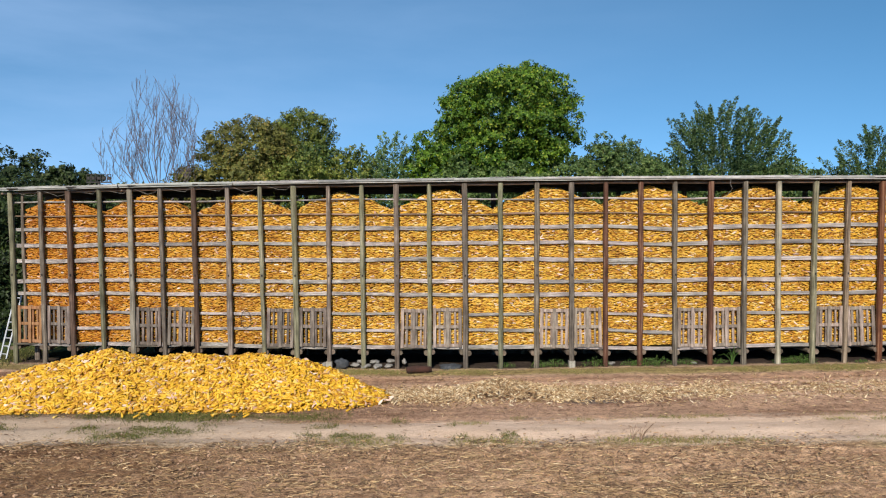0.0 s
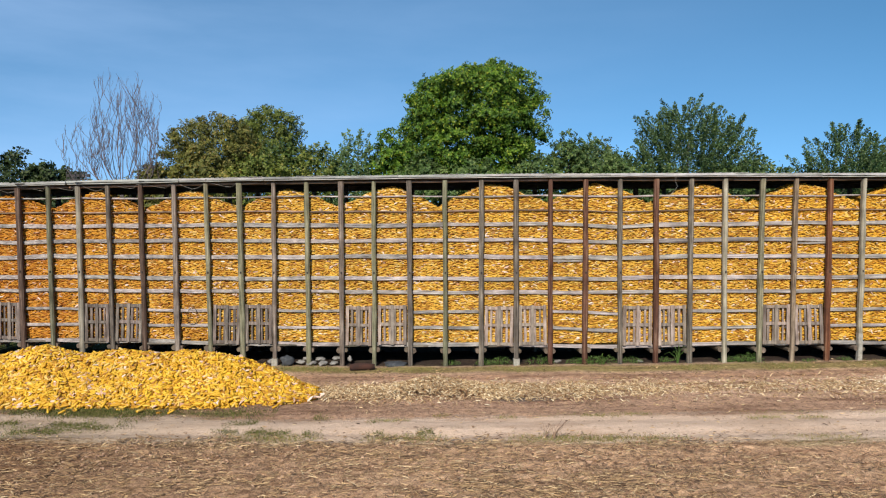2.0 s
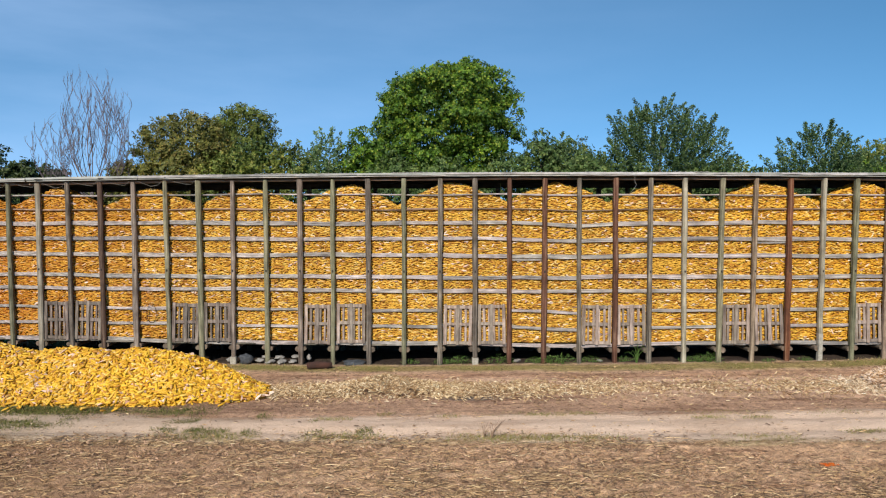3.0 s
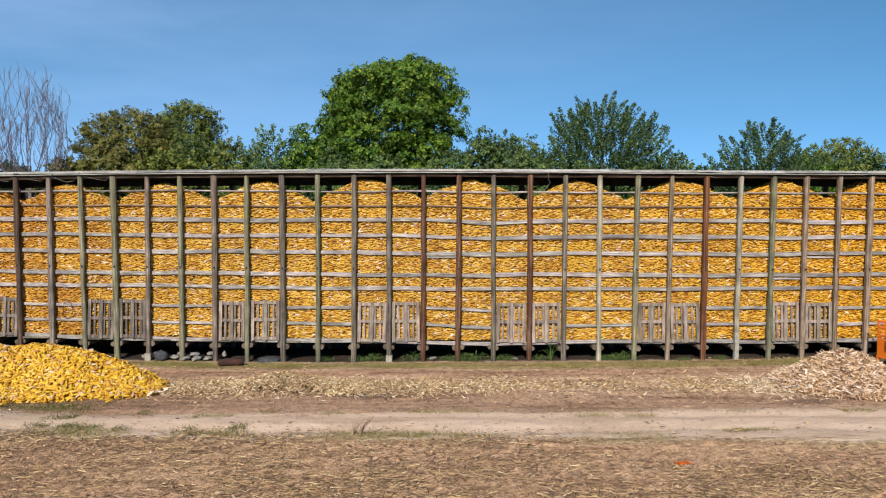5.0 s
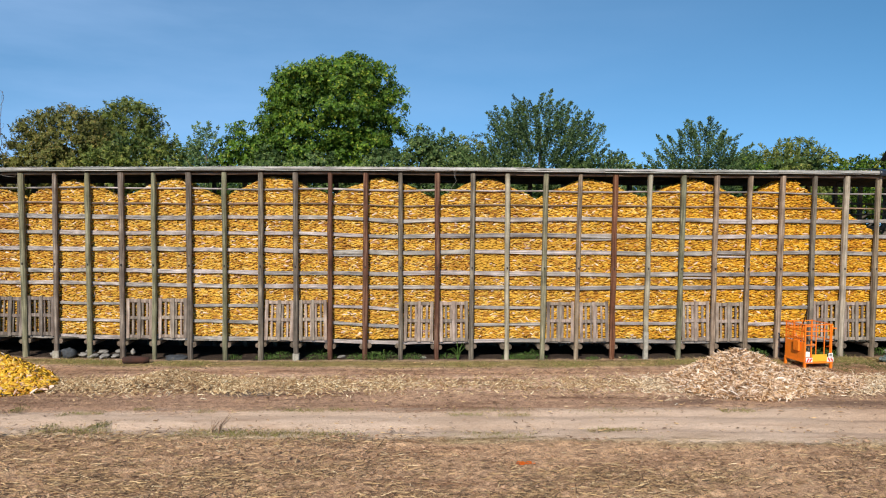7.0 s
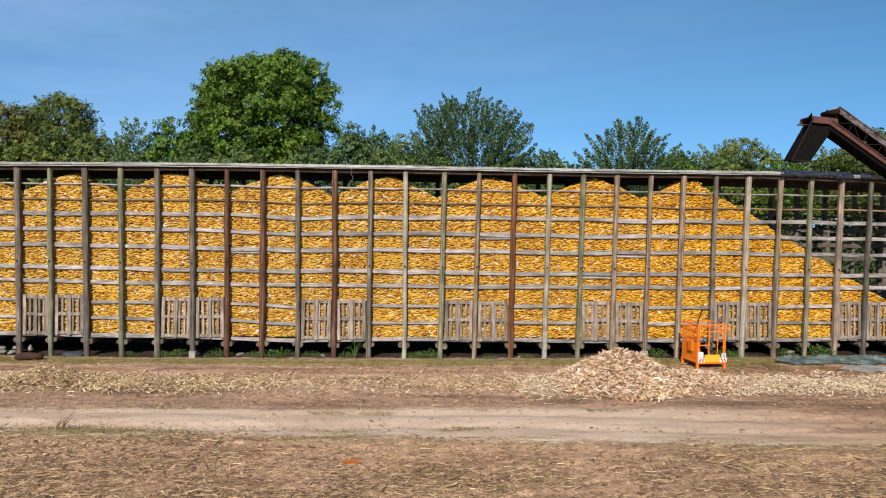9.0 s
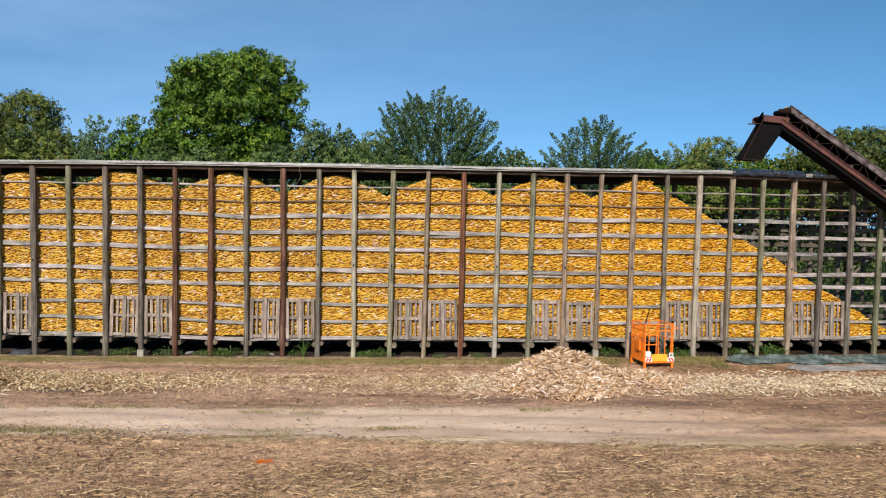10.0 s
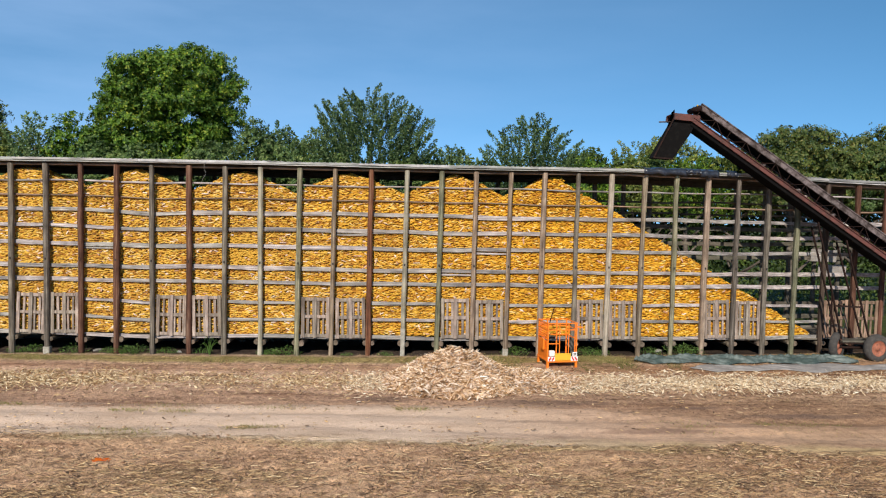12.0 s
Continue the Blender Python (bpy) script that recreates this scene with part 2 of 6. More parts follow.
LEAF_MIXED = leafy("orchard_leaf", (0.033, 0.055, 0.014), (0.06, 0.095, 0.022), (0.10, 0.13, 0.032), (0.18, 0.165, 0.055))
LEAF_PLUM = leafy("plum_leaf", (0.026, 0.056, 0.022), (0.056, 0.108, 0.042), (0.105, 0.175, 0.072), (0.22, 0.28, 0.145))
LEAF_FAR = leafy("far_leaf", (0.014, 0.026, 0.008), (0.025, 0.044, 0.012), (0.042, 0.066, 0.019), (0.07, 0.09, 0.03))
LEAF_OLIVE = leafy("olive_leaf", (0.062, 0.09, 0.018), (0.105, 0.145, 0.03), (0.16, 0.2, 0.045), (0.25, 0.235, 0.07))
LEAF_BROWN = leafy("turning_leaf", (0.075, 0.08, 0.022), (0.12, 0.132, 0.034), (0.175, 0.175, 0.046), (0.27, 0.20, 0.07))
LEAF_BLUE = leafy("poplar_leaf", (0.06, 0.12, 0.045), (0.1, 0.175, 0.07), (0.15, 0.22, 0.1), (0.23, 0.29, 0.17))
BARK = paint("bark", (0.14, 0.115, 0.09), 0.95, 0.0, (0.07, 0.055, 0.045), 0.5, 7.0, 0.02)
BARE = paint("bare_branch", (0.17, 0.14, 0.145), 0.9, 0.0, (0.07, 0.056, 0.06), 0.5, 4.0)


def ground_material():
    m, n, l, b = links_of("farmyard_ground")
    g = n.new("ShaderNodeNewGeometry")
    pos = g.outputs["Position"]
    sep = n.new("ShaderNodeSeparateXYZ")
    l.new(pos, sep.inputs["Vector"])

    def num(op, a, c):
        q = n.new("ShaderNodeMath")
        q.operation = op
        for k, v in enumerate((a, c)):
            if isinstance(v, (int, float)):
                q.inputs[k].default_value = v
            else:
                l.new(v, q.inputs[k])
        return q.outputs["Value"]

    mp = n.new("ShaderNodeMapping")
    mp.inputs["Scale"].default_value = (0.45, 1.2, 1.0)
    l.new(pos, mp.inputs["Vector"])
    wide = tex(n, l, mp.outputs["Vector"], 0.9, 5, 0.6)
    streak = n.new("ShaderNodeMapping")
    streak.inputs["Scale"].default_value = (0.35, 3.0, 1.0)
    l.new(pos, streak.inputs["Vector"])
    lines = tex(n, l, streak.outputs["Vector"], 1.4, 6, 0.65)
    fine = tex(n, l, pos, 14.0, 6, 0.7)
    grit = tex(n, l, pos, 60.0, 4, 0.7)
    # the field's edge runs slightly askew to the crib
    across = num("ADD", sep.outputs["Y"], num("MULTIPLY", sep.outputs["X"], 0.055))
    across = num("ADD", across, num("MULTIPLY", num("SUBTRACT", wide, 0.5), 1.1))
    across = num("ADD", across, num("MULTIPLY", num("SUBTRACT", lines, 0.5), 0.7))
    u = num("DIVIDE", num("SUBTRACT", across, 10.0), 14.0)
    s = lambda y: (y - 10.0) / 14.0
    field, edge, track = (0.71, 0.455, 0.28), (0.56, 0.41, 0.22), (0.64, 0.475, 0.355)
    soil, red, grass = (0.56, 0.36, 0.245), (0.55, 0.325, 0.205), (0.38, 0.30, 0.13)
    c = ramp(n, l, u, [(s(12.45), field), (s(12.75), edge), (s(13.0), edge), (s(13.25), soil), (s(16.0), soil), (s(16.8), (0.72, 0.495, 0.355)), (s(18.3), (0.72, 0.49, 0.355)), (s(18.9), red)])
    # darker soil towards the west, where the field and the heap's turf meet
    westward = num("MULTIPLY_ADD", sep.outputs["X"], 0.09)
    westward.node.inputs[2].default_value = 0.80
    westward = num("ADD", westward, num("MULTIPLY", num("SUBTRACT", wide, 0.5), 0.8))
    c = mixed(n, l, 1.0, c, ramp(n, l, westward, [(0.1, (0.44, 0.39, 0.335)), (0.9, (1.0, 1.0, 1.0))]), "MULTIPLY")
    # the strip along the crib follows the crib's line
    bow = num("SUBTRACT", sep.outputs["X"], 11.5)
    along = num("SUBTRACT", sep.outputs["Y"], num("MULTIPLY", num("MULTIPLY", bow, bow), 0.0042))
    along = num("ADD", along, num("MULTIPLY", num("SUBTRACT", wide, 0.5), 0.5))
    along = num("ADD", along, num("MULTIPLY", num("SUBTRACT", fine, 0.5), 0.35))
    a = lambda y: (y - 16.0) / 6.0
    # last stop is near black: shade under the crib painted into the soil
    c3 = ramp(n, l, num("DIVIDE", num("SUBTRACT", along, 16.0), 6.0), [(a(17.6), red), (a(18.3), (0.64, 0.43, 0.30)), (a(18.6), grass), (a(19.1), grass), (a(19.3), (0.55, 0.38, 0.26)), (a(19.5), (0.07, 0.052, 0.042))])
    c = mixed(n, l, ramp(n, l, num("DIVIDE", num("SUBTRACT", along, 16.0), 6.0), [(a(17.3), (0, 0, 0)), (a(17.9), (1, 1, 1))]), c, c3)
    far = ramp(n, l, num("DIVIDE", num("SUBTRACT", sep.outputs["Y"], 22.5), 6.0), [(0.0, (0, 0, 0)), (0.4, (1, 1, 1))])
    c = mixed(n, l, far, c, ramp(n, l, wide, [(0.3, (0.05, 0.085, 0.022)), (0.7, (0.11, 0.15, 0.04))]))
    c = mixed(n, l, 1.0, c, ramp(n, l, lines, [(0.34, (0.68, 0.64, 0.62)), (0.5, (0.97, 0.96, 0.96)), (0.66, (1.18, 1.17, 1.14))]), "MULTIPLY")
    # damp and trodden patches, drawn out along the track
    wet = n.new("ShaderNodeMapping")
    wet.inputs["Scale"].default_value = (0.16, 1.1, 1.0)
    wet.inputs["Location"].default_value = (3.1, 0.4, 0.0)
    l.new(pos, wet.inputs["Vector"])
    damp = tex(n, l, wet.outputs["Vector"], 1.5, 6, 0.62)
    c = mixed(n, l, 1.0, c, ramp(n, l, damp, [(0.34, (0.66, 0.60, 0.57)), (0.43, (0.95, 0.93, 0.92)), (0.62, (1.08, 1.08, 1.06))]), "MULTIPLY")
    clod = tex(n, l, pos, 5.0, 5, 0.7)
    c = mixed(n, l, 1.0, c, ramp(n, l, clod, [(0.34, (0.60, 0.55, 0.52)), (0.5, (1.0, 1.0, 1.0)), (0.66, (1.2, 1.18, 1.12))]), "MULTIPLY")
    # the pale dusty track: broad, narrowing to one strip at its far end
    def clamp01(v, lo, hi):
        q = n.new("ShaderNodeMapRange")
        q.inputs["From Min"].default_value, q.inputs["From Max"].default_value = lo, hi
        l.new(v, q.inputs["Value"])
        return q.outputs["Result"]

    rough = num("ADD", num("MULTIPLY", num("SUBTRACT", lines, 0.5), 1.1), num("MULTIPLY", num("SUBTRACT", fine, 0.5), 0.4))
    rough = num("ADD", rough, num("MULTIPLY", num("SUBTRACT", clod, 0.5), 0.5))
    low = clamp01(num("ADD", num("ADD", sep.outputs["Y"], num("MULTIPLY", sep.outputs["X"], 0.058)), rough), 12.62, 12.95)
    top = num("SUBTRACT", num("ADD", 14.45, num("MULTIPLY", clamp01(num("MULTIPLY", sep.outputs["X"], -1.0), 1.5, 9.0), 0.9)), num("MULTIPLY", clamp01(sep.outputs["X"], 18.0, 22.0), 1.1))
    high = clamp01(num("SUBTRACT", num("SUBTRACT", top, sep.outputs["Y"]), rough), -0.14, 0.16)
    dust = ramp(n, l, wide, [(0.3, (0.57, 0.41, 0.295)), (0.5, track), (0.7, (0.70, 0.53, 0.405))])
    dust = mixed(n, l, 1.0, dust, ramp(n, l, lines, [(0.3, (0.84, 0.82, 0.80)), (0.6, (1.02, 1.02, 1.02))]), "MULTIPLY")
    dust = mixed(n, l, 1.0, dust, ramp(n, l, damp, [(0.34, (0.80, 0.76, 0.74)), (0.44, (1.0, 1.0, 1.0))]), "MULTIPLY")
    dust = mixed(n, l, clamp01(sep.outputs["X"], -1.0, -6.0), dust, mixed(n, l, 1.0, dust, (0.78, 0.80, 0.78), "MULTIPLY"))
    lane = num("DIVIDE", num("ADD", num("SUBTRACT", sep.outputs["Y"], 12.42), num("MULTIPLY", rough, 0.4)), 0.34)
    lane = num("MULTIPLY", clamp01(num("SUBTRACT", 1.0, num("MULTIPLY", lane, lane)), 0.0, 0.6), clamp01(sep.outputs["X"], 16.5, 19.0))
    dusty = num("MULTIPLY", num("MULTIPLY", low, high), num("SUBTRACT", 0.94, num("MULTIPLY", clamp01(sep.outputs["X"], 15.5, 19.5), 0.66)))
    c = mixed(n, l, num("MAXIMUM", dusty, num("MULTIPLY", lane, 0.4)), c, dust)
    c = mixed(n, l, num("SUBTRACT", 1.0, num("MULTIPLY", num("MULTIPLY", low, high), 0.6)), c, mixed(n, l, 1.0, c, ramp(n, l, fine, [(0.3, (0.70, 0.68, 0.66)), (0.6, (1.04, 1.04, 1.04)), (0.8, (1.2, 1.18, 1.15))]), "MULTIPLY"))
    c = mixed(n, l, 1.0, c, ramp(n, l, grit, [(0.3, (0.8, 0.8, 0.8)), (0.7, (1.12, 1.12, 1.12))]), "MULTIPLY")
    # browner soil in the east
    east = num("ADD", sep.outputs["X"], num("MULTIPLY", num("SUBTRACT", wide, 0.5), 6.0))
    c = mixed(n, l, 1.0, c, ramp(n, l, clamp01(east, 14.0, 23.0), [(0.0, (1, 1, 1)), (1.0, (0.76, 0.72, 0.64))]), "MULTIPLY")
    # damp hollows left of the wheels, and turf before the cob heap
    for cx, cy, rx, ry in ((17.6, 14.75, 2.1, 0.22), (22.9, 13.85, 1.7, 0.20), (19.3, 12.75, 1.3, 0.14), (13.7, 14.95, 0.9, 0.25), (20.6, 14.4, 1.0, 0.15)):
        ex = num("DIVIDE", num("SUBTRACT", sep.outputs["X"], cx), rx)
        ey = num("DIVIDE", num("SUBTRACT", sep.outputs["Y"], cy), ry)
        e = num("ADD", num("ADD", num("MULTIPLY", ex, ex), num("MULTIPLY", ey, ey)), num("MULTIPLY", lines, 1.2))
        c = mixed(n, l, ramp(n, l, num("MULTIPLY", e, 0.5), [(0.33, (0.85, 0.85, 0.85)), (0.8, (0.0, 0.0, 0.0))]), c, (0.21, 0.13, 0.092))
    turf = num("SUBTRACT", sep.outputs["Y"], num("MULTIPLY", clamp01(num("MULTIPLY", sep.outputs["X"], -1.0), 3.6, 13.0), 1.0))
    turf = num("MULTIPLY", num("SUBTRACT", turf, 15.0), 2.6)
    turf = num("ADD", num("MULTIPLY", turf, turf), num("MULTIPLY", clod, 2.2))
    turf = num("ADD", turf, num("MULTIPLY", clamp01(sep.outputs["X"], -3.2, -1.8), 3.0))
    c = mixed(n, l, ramp(n, l, num("MULTIPLY", turf, 0.4), [(0.30, (0.95, 0.95, 0.95)), (0.62, (0.0, 0.0, 0.0))]), c, (0.15, 0.135, 0.05))
    # an old ash stain
    dx = num("DIVIDE", num("SUBTRACT", sep.outputs["X"], 3.4), 1.5)
    dy = num("DIVIDE", num("SUBTRACT", sep.outputs["Y"], 15.8), 0.42)
    d = num("ADD", num("ADD", num("MULTIPLY", dx, dx), num("MULTIPLY", dy, dy)), num("MULTIPLY", fine, 0.9))
    c = mixed(n, l, ramp(n, l, d, [(0.5, (0.8, 0.8, 0.8)), (1.0, (0.0, 0.0, 0.0))]), c, (0.09, 0.085, 0.085))
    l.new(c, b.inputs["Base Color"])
    b.inputs["Roughness"].default_value = 0.95
    b.inputs["Specular IOR Level"].default_value = 0.15
    rutted = num("SUBTRACT", 1.0, num("MULTIPLY", num("MULTIPLY", low, high), 0.72))
    bumped(n, l, b, num("MULTIPLY", fine, rutted), 1.0, 0.09)
    return m


GROUND = ground_material()

# ---- mesh helpers ----
rng = np.random.default_rng(11)


def make_mesh(name, verts, faces, material, smooth=False):
    """A mesh from arrays; all faces have the same number of corners."""
    verts, faces = np.asarray(verts, np.float32), np.asarray(faces, np.int32)
    me = bpy.data.meshes.new(name)
    me.vertices.add(len(verts))
    me.vertices.foreach_set("co", verts.ravel())
    k = faces.shape[1]
    me.loops.add(faces.size)
    me.loops.foreach_set("vertex_index", faces.ravel())
    me.polygons.add(len(faces))
    me.polygons.foreach_set("loop_start", np.arange(0, faces.size, k, dtype=np.int32))
    me.polygons.foreach_set("use_smooth", np.full(len(faces), smooth))
    me.update(calc_edges=True)
    me.materials.append(material)
    return me


def crowd(base, faces, turns, places):
    """Many copies of a small form, joined: turns holds a scaled 3 x 3 matrix for each."""
    n, k = len(places), len(base)
    v = np.einsum("nij,kj->nki", turns, base) + places[:, None, :]
    f = faces[None] + (np.arange(n) * k)[:, None, None]
    return v.reshape(-1, 3), f.reshape(-1, faces.shape[1])


def unit(a):
    return a / np.maximum(np.linalg.norm(a, axis=-1, keepdims=True), 1e-9)


def frames_of(axis, up):
    """Turn matrices whose first column is axis and whose third is near up."""
    x = unit(axis)
    y = unit(np.cross(up, x))
    z = np.cross(x, y)
    return np.stack([x, y, z], axis=-1)


def thing(name, label, category, group="", kind="", at=(0, 0, 0)):
    ob = new(name)
    ob.location = at
    ob.empty_display_size = 0.2
    return tagged(ob, label, category, group, kind)


def child(name, mesh, parent, label=""):
    ob = new(name, mesh)
    ob.parent = parent
    return tagged(ob, label)


def part(name, bm, material, parent, label="", smooth=False):
    me = bpy.data.meshes.new(name)
    bm.to_mesh(me)
    bm.free()
    me.materials.append(material)
    for p in me.polygons:
        p.use_smooth = smooth
    return child(name, me, parent, label)


def box_mesh(name, size, material, chamfer=0.01, wob=0.0, cuts=1, axis=2, seed=0):
    """A timber of that size about its own middle, with chamfered long edges; wob: how far it is bent and worn."""
    r = np.random.default_rng(seed)
    a, b = [i for i in range(3) if i != axis]
    w, h = size[a] / 2, size[b] / 2
    c = min(chamfer, w * 0.6, h * 0.6)
    ring = np.array([(-w + c, -h), (w - c, -h), (w, -h + c), (w, h - c), (w - c, h), (-w + c, h), (-w, h - c), (-w, -h + c)])
    n = cuts + 1
    ts = np.linspace(-0.5, 0.5, n) * size[axis]
    bend = r.normal(0, wob, (n, 2))
    v = np.zeros((n, 8, 3))
    for i in range(n):
        q = ring * (1 + r.normal(0, wob * 0.8, (1, 1)) / max(w, 0.02)) + (bend[i] if 0 < i < n - 1 else 0) + r.normal(0, wob * 0.25, (8, 2))
        v[i, :, a], v[i, :, b], v[i, :, axis] = q[:, 0], q[:, 1], ts[i]
    v = v.reshape(-1, 3)
    f = []
    for i in range(n - 1):
        for k in range(8):
            f.append((i * 8 + k, i * 8 + (k + 1) % 8, i * 8 + 8 + (k + 1) % 8, i * 8 + 8 + k))
    for o in (0, (n - 1) * 8):
        f += [(o, o + 1, o + 2, o + 7), (o + 7, o + 2, o + 3, o + 6), (o + 6, o + 3, o + 4, o + 5)]
    f = np.array(f)
    me = make_mesh(name, v, f, material)
    bm = bmesh.new()
    bm.from_mesh(me)
    bmesh.ops.recalc_face_normals(bm, faces=bm.faces)
    bm.to_mesh(me)
    bm.free()
    return me


def tube(bm, points, radii, sides=8, caps=True):
    """A round bar along points, into bm."""
    pts = [Vector(p) for p in points]
    rings = []
    for i, p in enumerate(pts):
        d = (pts[min(i + 1, len(pts) - 1)] - pts[max(i - 1, 0)]).normalized()
        s = d.cross(Vector((0.13, 0.31, 1.0)) if abs(d.z) < 0.95 else Vector((1, 0.2, 0))).normalized()
        u = s.cross(d)
        r = radii[i] if isinstance(radii, (list, tuple, np.ndarray)) else radii
        rings.append([bm.verts.new(p + (s * math.cos(2 * math.pi * k / sides) + u * math.sin(2 * math.pi * k / sides)) * r) for k in range(sides)])
    for a, b in zip(rings, rings[1:]):
        for k in range(sides):
            bm.faces.new((a[k], b[k], b[(k + 1) % sides], a[(k + 1) % sides]))
    if caps:
        bm.faces.new(rings[0])
        bm.faces.new(list(reversed(rings[-1])))


def slab(bm, size, at, turn=None):
    """A box into bm."""
    m = Matrix.Translation(at) @ (turn.to_4x4() if turn else Matrix()) @ Matrix.Diagonal((*size, 1))
    bmesh.ops.create_cube(bm, size=1, matrix=m)


def bar(bm, p, q, w, h=None):
    """A rectangular bar from p to q into bm."""
    p, q = Vector(p), Vector(q)
    d = q - p
    slab(bm, (h or w, w, d.length), (p + q) / 2, d.to_track_quat("Z", "Y").to_matrix())


def soften(bm, width=0.006):
    bmesh.ops.bevel(bm, geom=list(bm.edges), offset=width, segments=1, affect="EDGES", clamp_overlap=True)


# ---- the plan ----
def front_y(x):
    return 19.4 + 0.0042 * (x - 11.5) ** 2


def ground_z(x, y):
    near = np.clip((np.asarray(y) - 14.0) / 5.0, 0, 1)
    return near * 0.12 * np.clip((np.asarray(x) - 2.0) / 14.0, -0.2, 1.0)


def roof_z(x):
    return 5.57 - 0.0003 * (x - 9.0) ** 2 + 0.085 * np.exp(-((x - 21.8) / 4.8) ** 2)


def build_ground():
    xs = np.concatenate([[-900, -400, -180, -90, -50, -32], np.arange(-24, 40.01, 0.14), [48, 62, 100, 190, 420, 900]])
    ys = np.concatenate([[-900, -350, -120, -40, -12, 0, 4], np.arange(6.0, 24.01, 0.10), [26, 30, 36, 46, 70, 130, 300, 900]])
    X, Y = np.meshgrid(xs, ys)
    h = np.zeros_like(X)
    r = np.random.default_rng(3)
    for s, a in ((0.6, 0.010), (1.7, 0.008), (4.3, 0.007), (9.0, 0.006)):
        for _ in range(4):
            t, p = r.uniform(0, math.pi), r.uniform(0, 6.28)
            h += a * 0.6 * np.sin((X * math.cos(t) * 0.6 + Y * math.sin(t)) * s + p + 1.3 * np.sin(X * 0.31 * s + p))
    # crumbly ridges and clods on the field
    h += r.normal(0, 1, X.shape) * np.where(Y < 12.8 - 0.055 * X, 0.022, 0.006)
    inside = (X > -24) & (X < 40) & (Y > 6) & (Y < 24)
    # wheel ruts along the dirt track
    for off in (13.35, 14.35):
        h -= 0.05 * np.exp(-((Y + 0.038 * X - off + 0.1 * np.sin(X * 0.4)) / 0.22) ** 2)
    Z = np.where(inside, h, 0) + ground_z(X, Y)
    n, m = X.shape
    i = (np.arange(n - 1)[:, None] * m + np.arange(m - 1)[None]).ravel()
    f = np.stack([i, i + 1, i + m + 1, i + m], 1)
    ob = new("ground", make_mesh("ground", np.stack([X.ravel(), Y.ravel(), Z.ravel()], 1), f, GROUND, True))
    tagged(ob, "dry farmyard soil with a pale dirt track", "ground", kind="structure")


build_ground()

# ---- corn crib ----
POST_X = [-13.52, -12.50, -11.54, -10.52, -9.54, -8.55, -7.50, -6.45, -5.43, -4.41, -3.40, -2.38, -1.36, -0.39, 0.67, 1.72, 2.78, 3.81, 4.81, 5.84, 6.86, 7.92,
          8.94, 9.96, 11.05, 12.05, 13.10, 14.12, 15.12, 16.14, 17.16, 18.16, 19.18, 20.19, 21.22, 22.23, 23.23, 24.22, 25.23, 26.23, 27.22, 28.30, 29.33]
LAST = len(POST_X) - 1
# post 40's dark wood takes in the conveyor's shadow on it
RED = {2: POST_DARK, 6: POST_DARK, 40: POST_DARK, 38: POST_GREY, 12: POST_GREY, 18: POST_RED, 19: POST_RED, 20: POST_GREY, 21: POST_RED, 22: POST_GREY, 23: POST_PALE, 25: POST_TAN, 26: POST_RUST, 29: POST_TAN, 31: POST_TAN, 34: POST_TAN, 35: POST_GREEN, 36: POST_TAN, 41: POST_RED, 42: POST_RED,
       4: POST_PALE, 8: POST_GREEN, 3: POST_GREEN, 11: POST_GREEN, 13: POST_GREEN, 24: POST_GREEN, 27: POST_PALE, 28: POST_GREEN, 30: POST_TAN, 33: POST_PALE}
RAIL_Z = [5.04, 4.61, 4.20, 3.73, 3.24, 2.60, 2.205, 1.615, 1.125, 0.62]
RAIL_H = [0.05, 0.05, 0.115, 0.11, 0.115, 0.11, 0.11, 0.085, 0.085, 0.115]
DEPTH = 2.2
crib = thing("corn_crib", "long weathered timber corn crib on posts, filled with yellow cobs", "corn crib", at=(8, 20.6, 0))
crib_inv = Matrix.Translation((-8, -20.6, 0))


def put(name, me, m, parent=crib, label=""):
    ob = child(name, me, parent, label)
    ob.matrix_basis = crib_inv @ m
    return ob


def hatch_bay(i):
    """Whether a pallet closes the lower part of the bay right of post i."""
    return i % 4 in (0, 1)


def rail_drop(i, k):
    """How far rail k sags at post i."""
    r = math.sin(i * 1.9 + k * 2.3) * 0.012 + math.sin(i * 0.7 + k * 1.1) * 0.012
    return r - 0.085 * math.exp(-((i - 19.9) / 1.0) ** 2) * (0.6 + 0.4 * math.sin(k)) - (0.04 if i < 3 and k > 2 else 0)


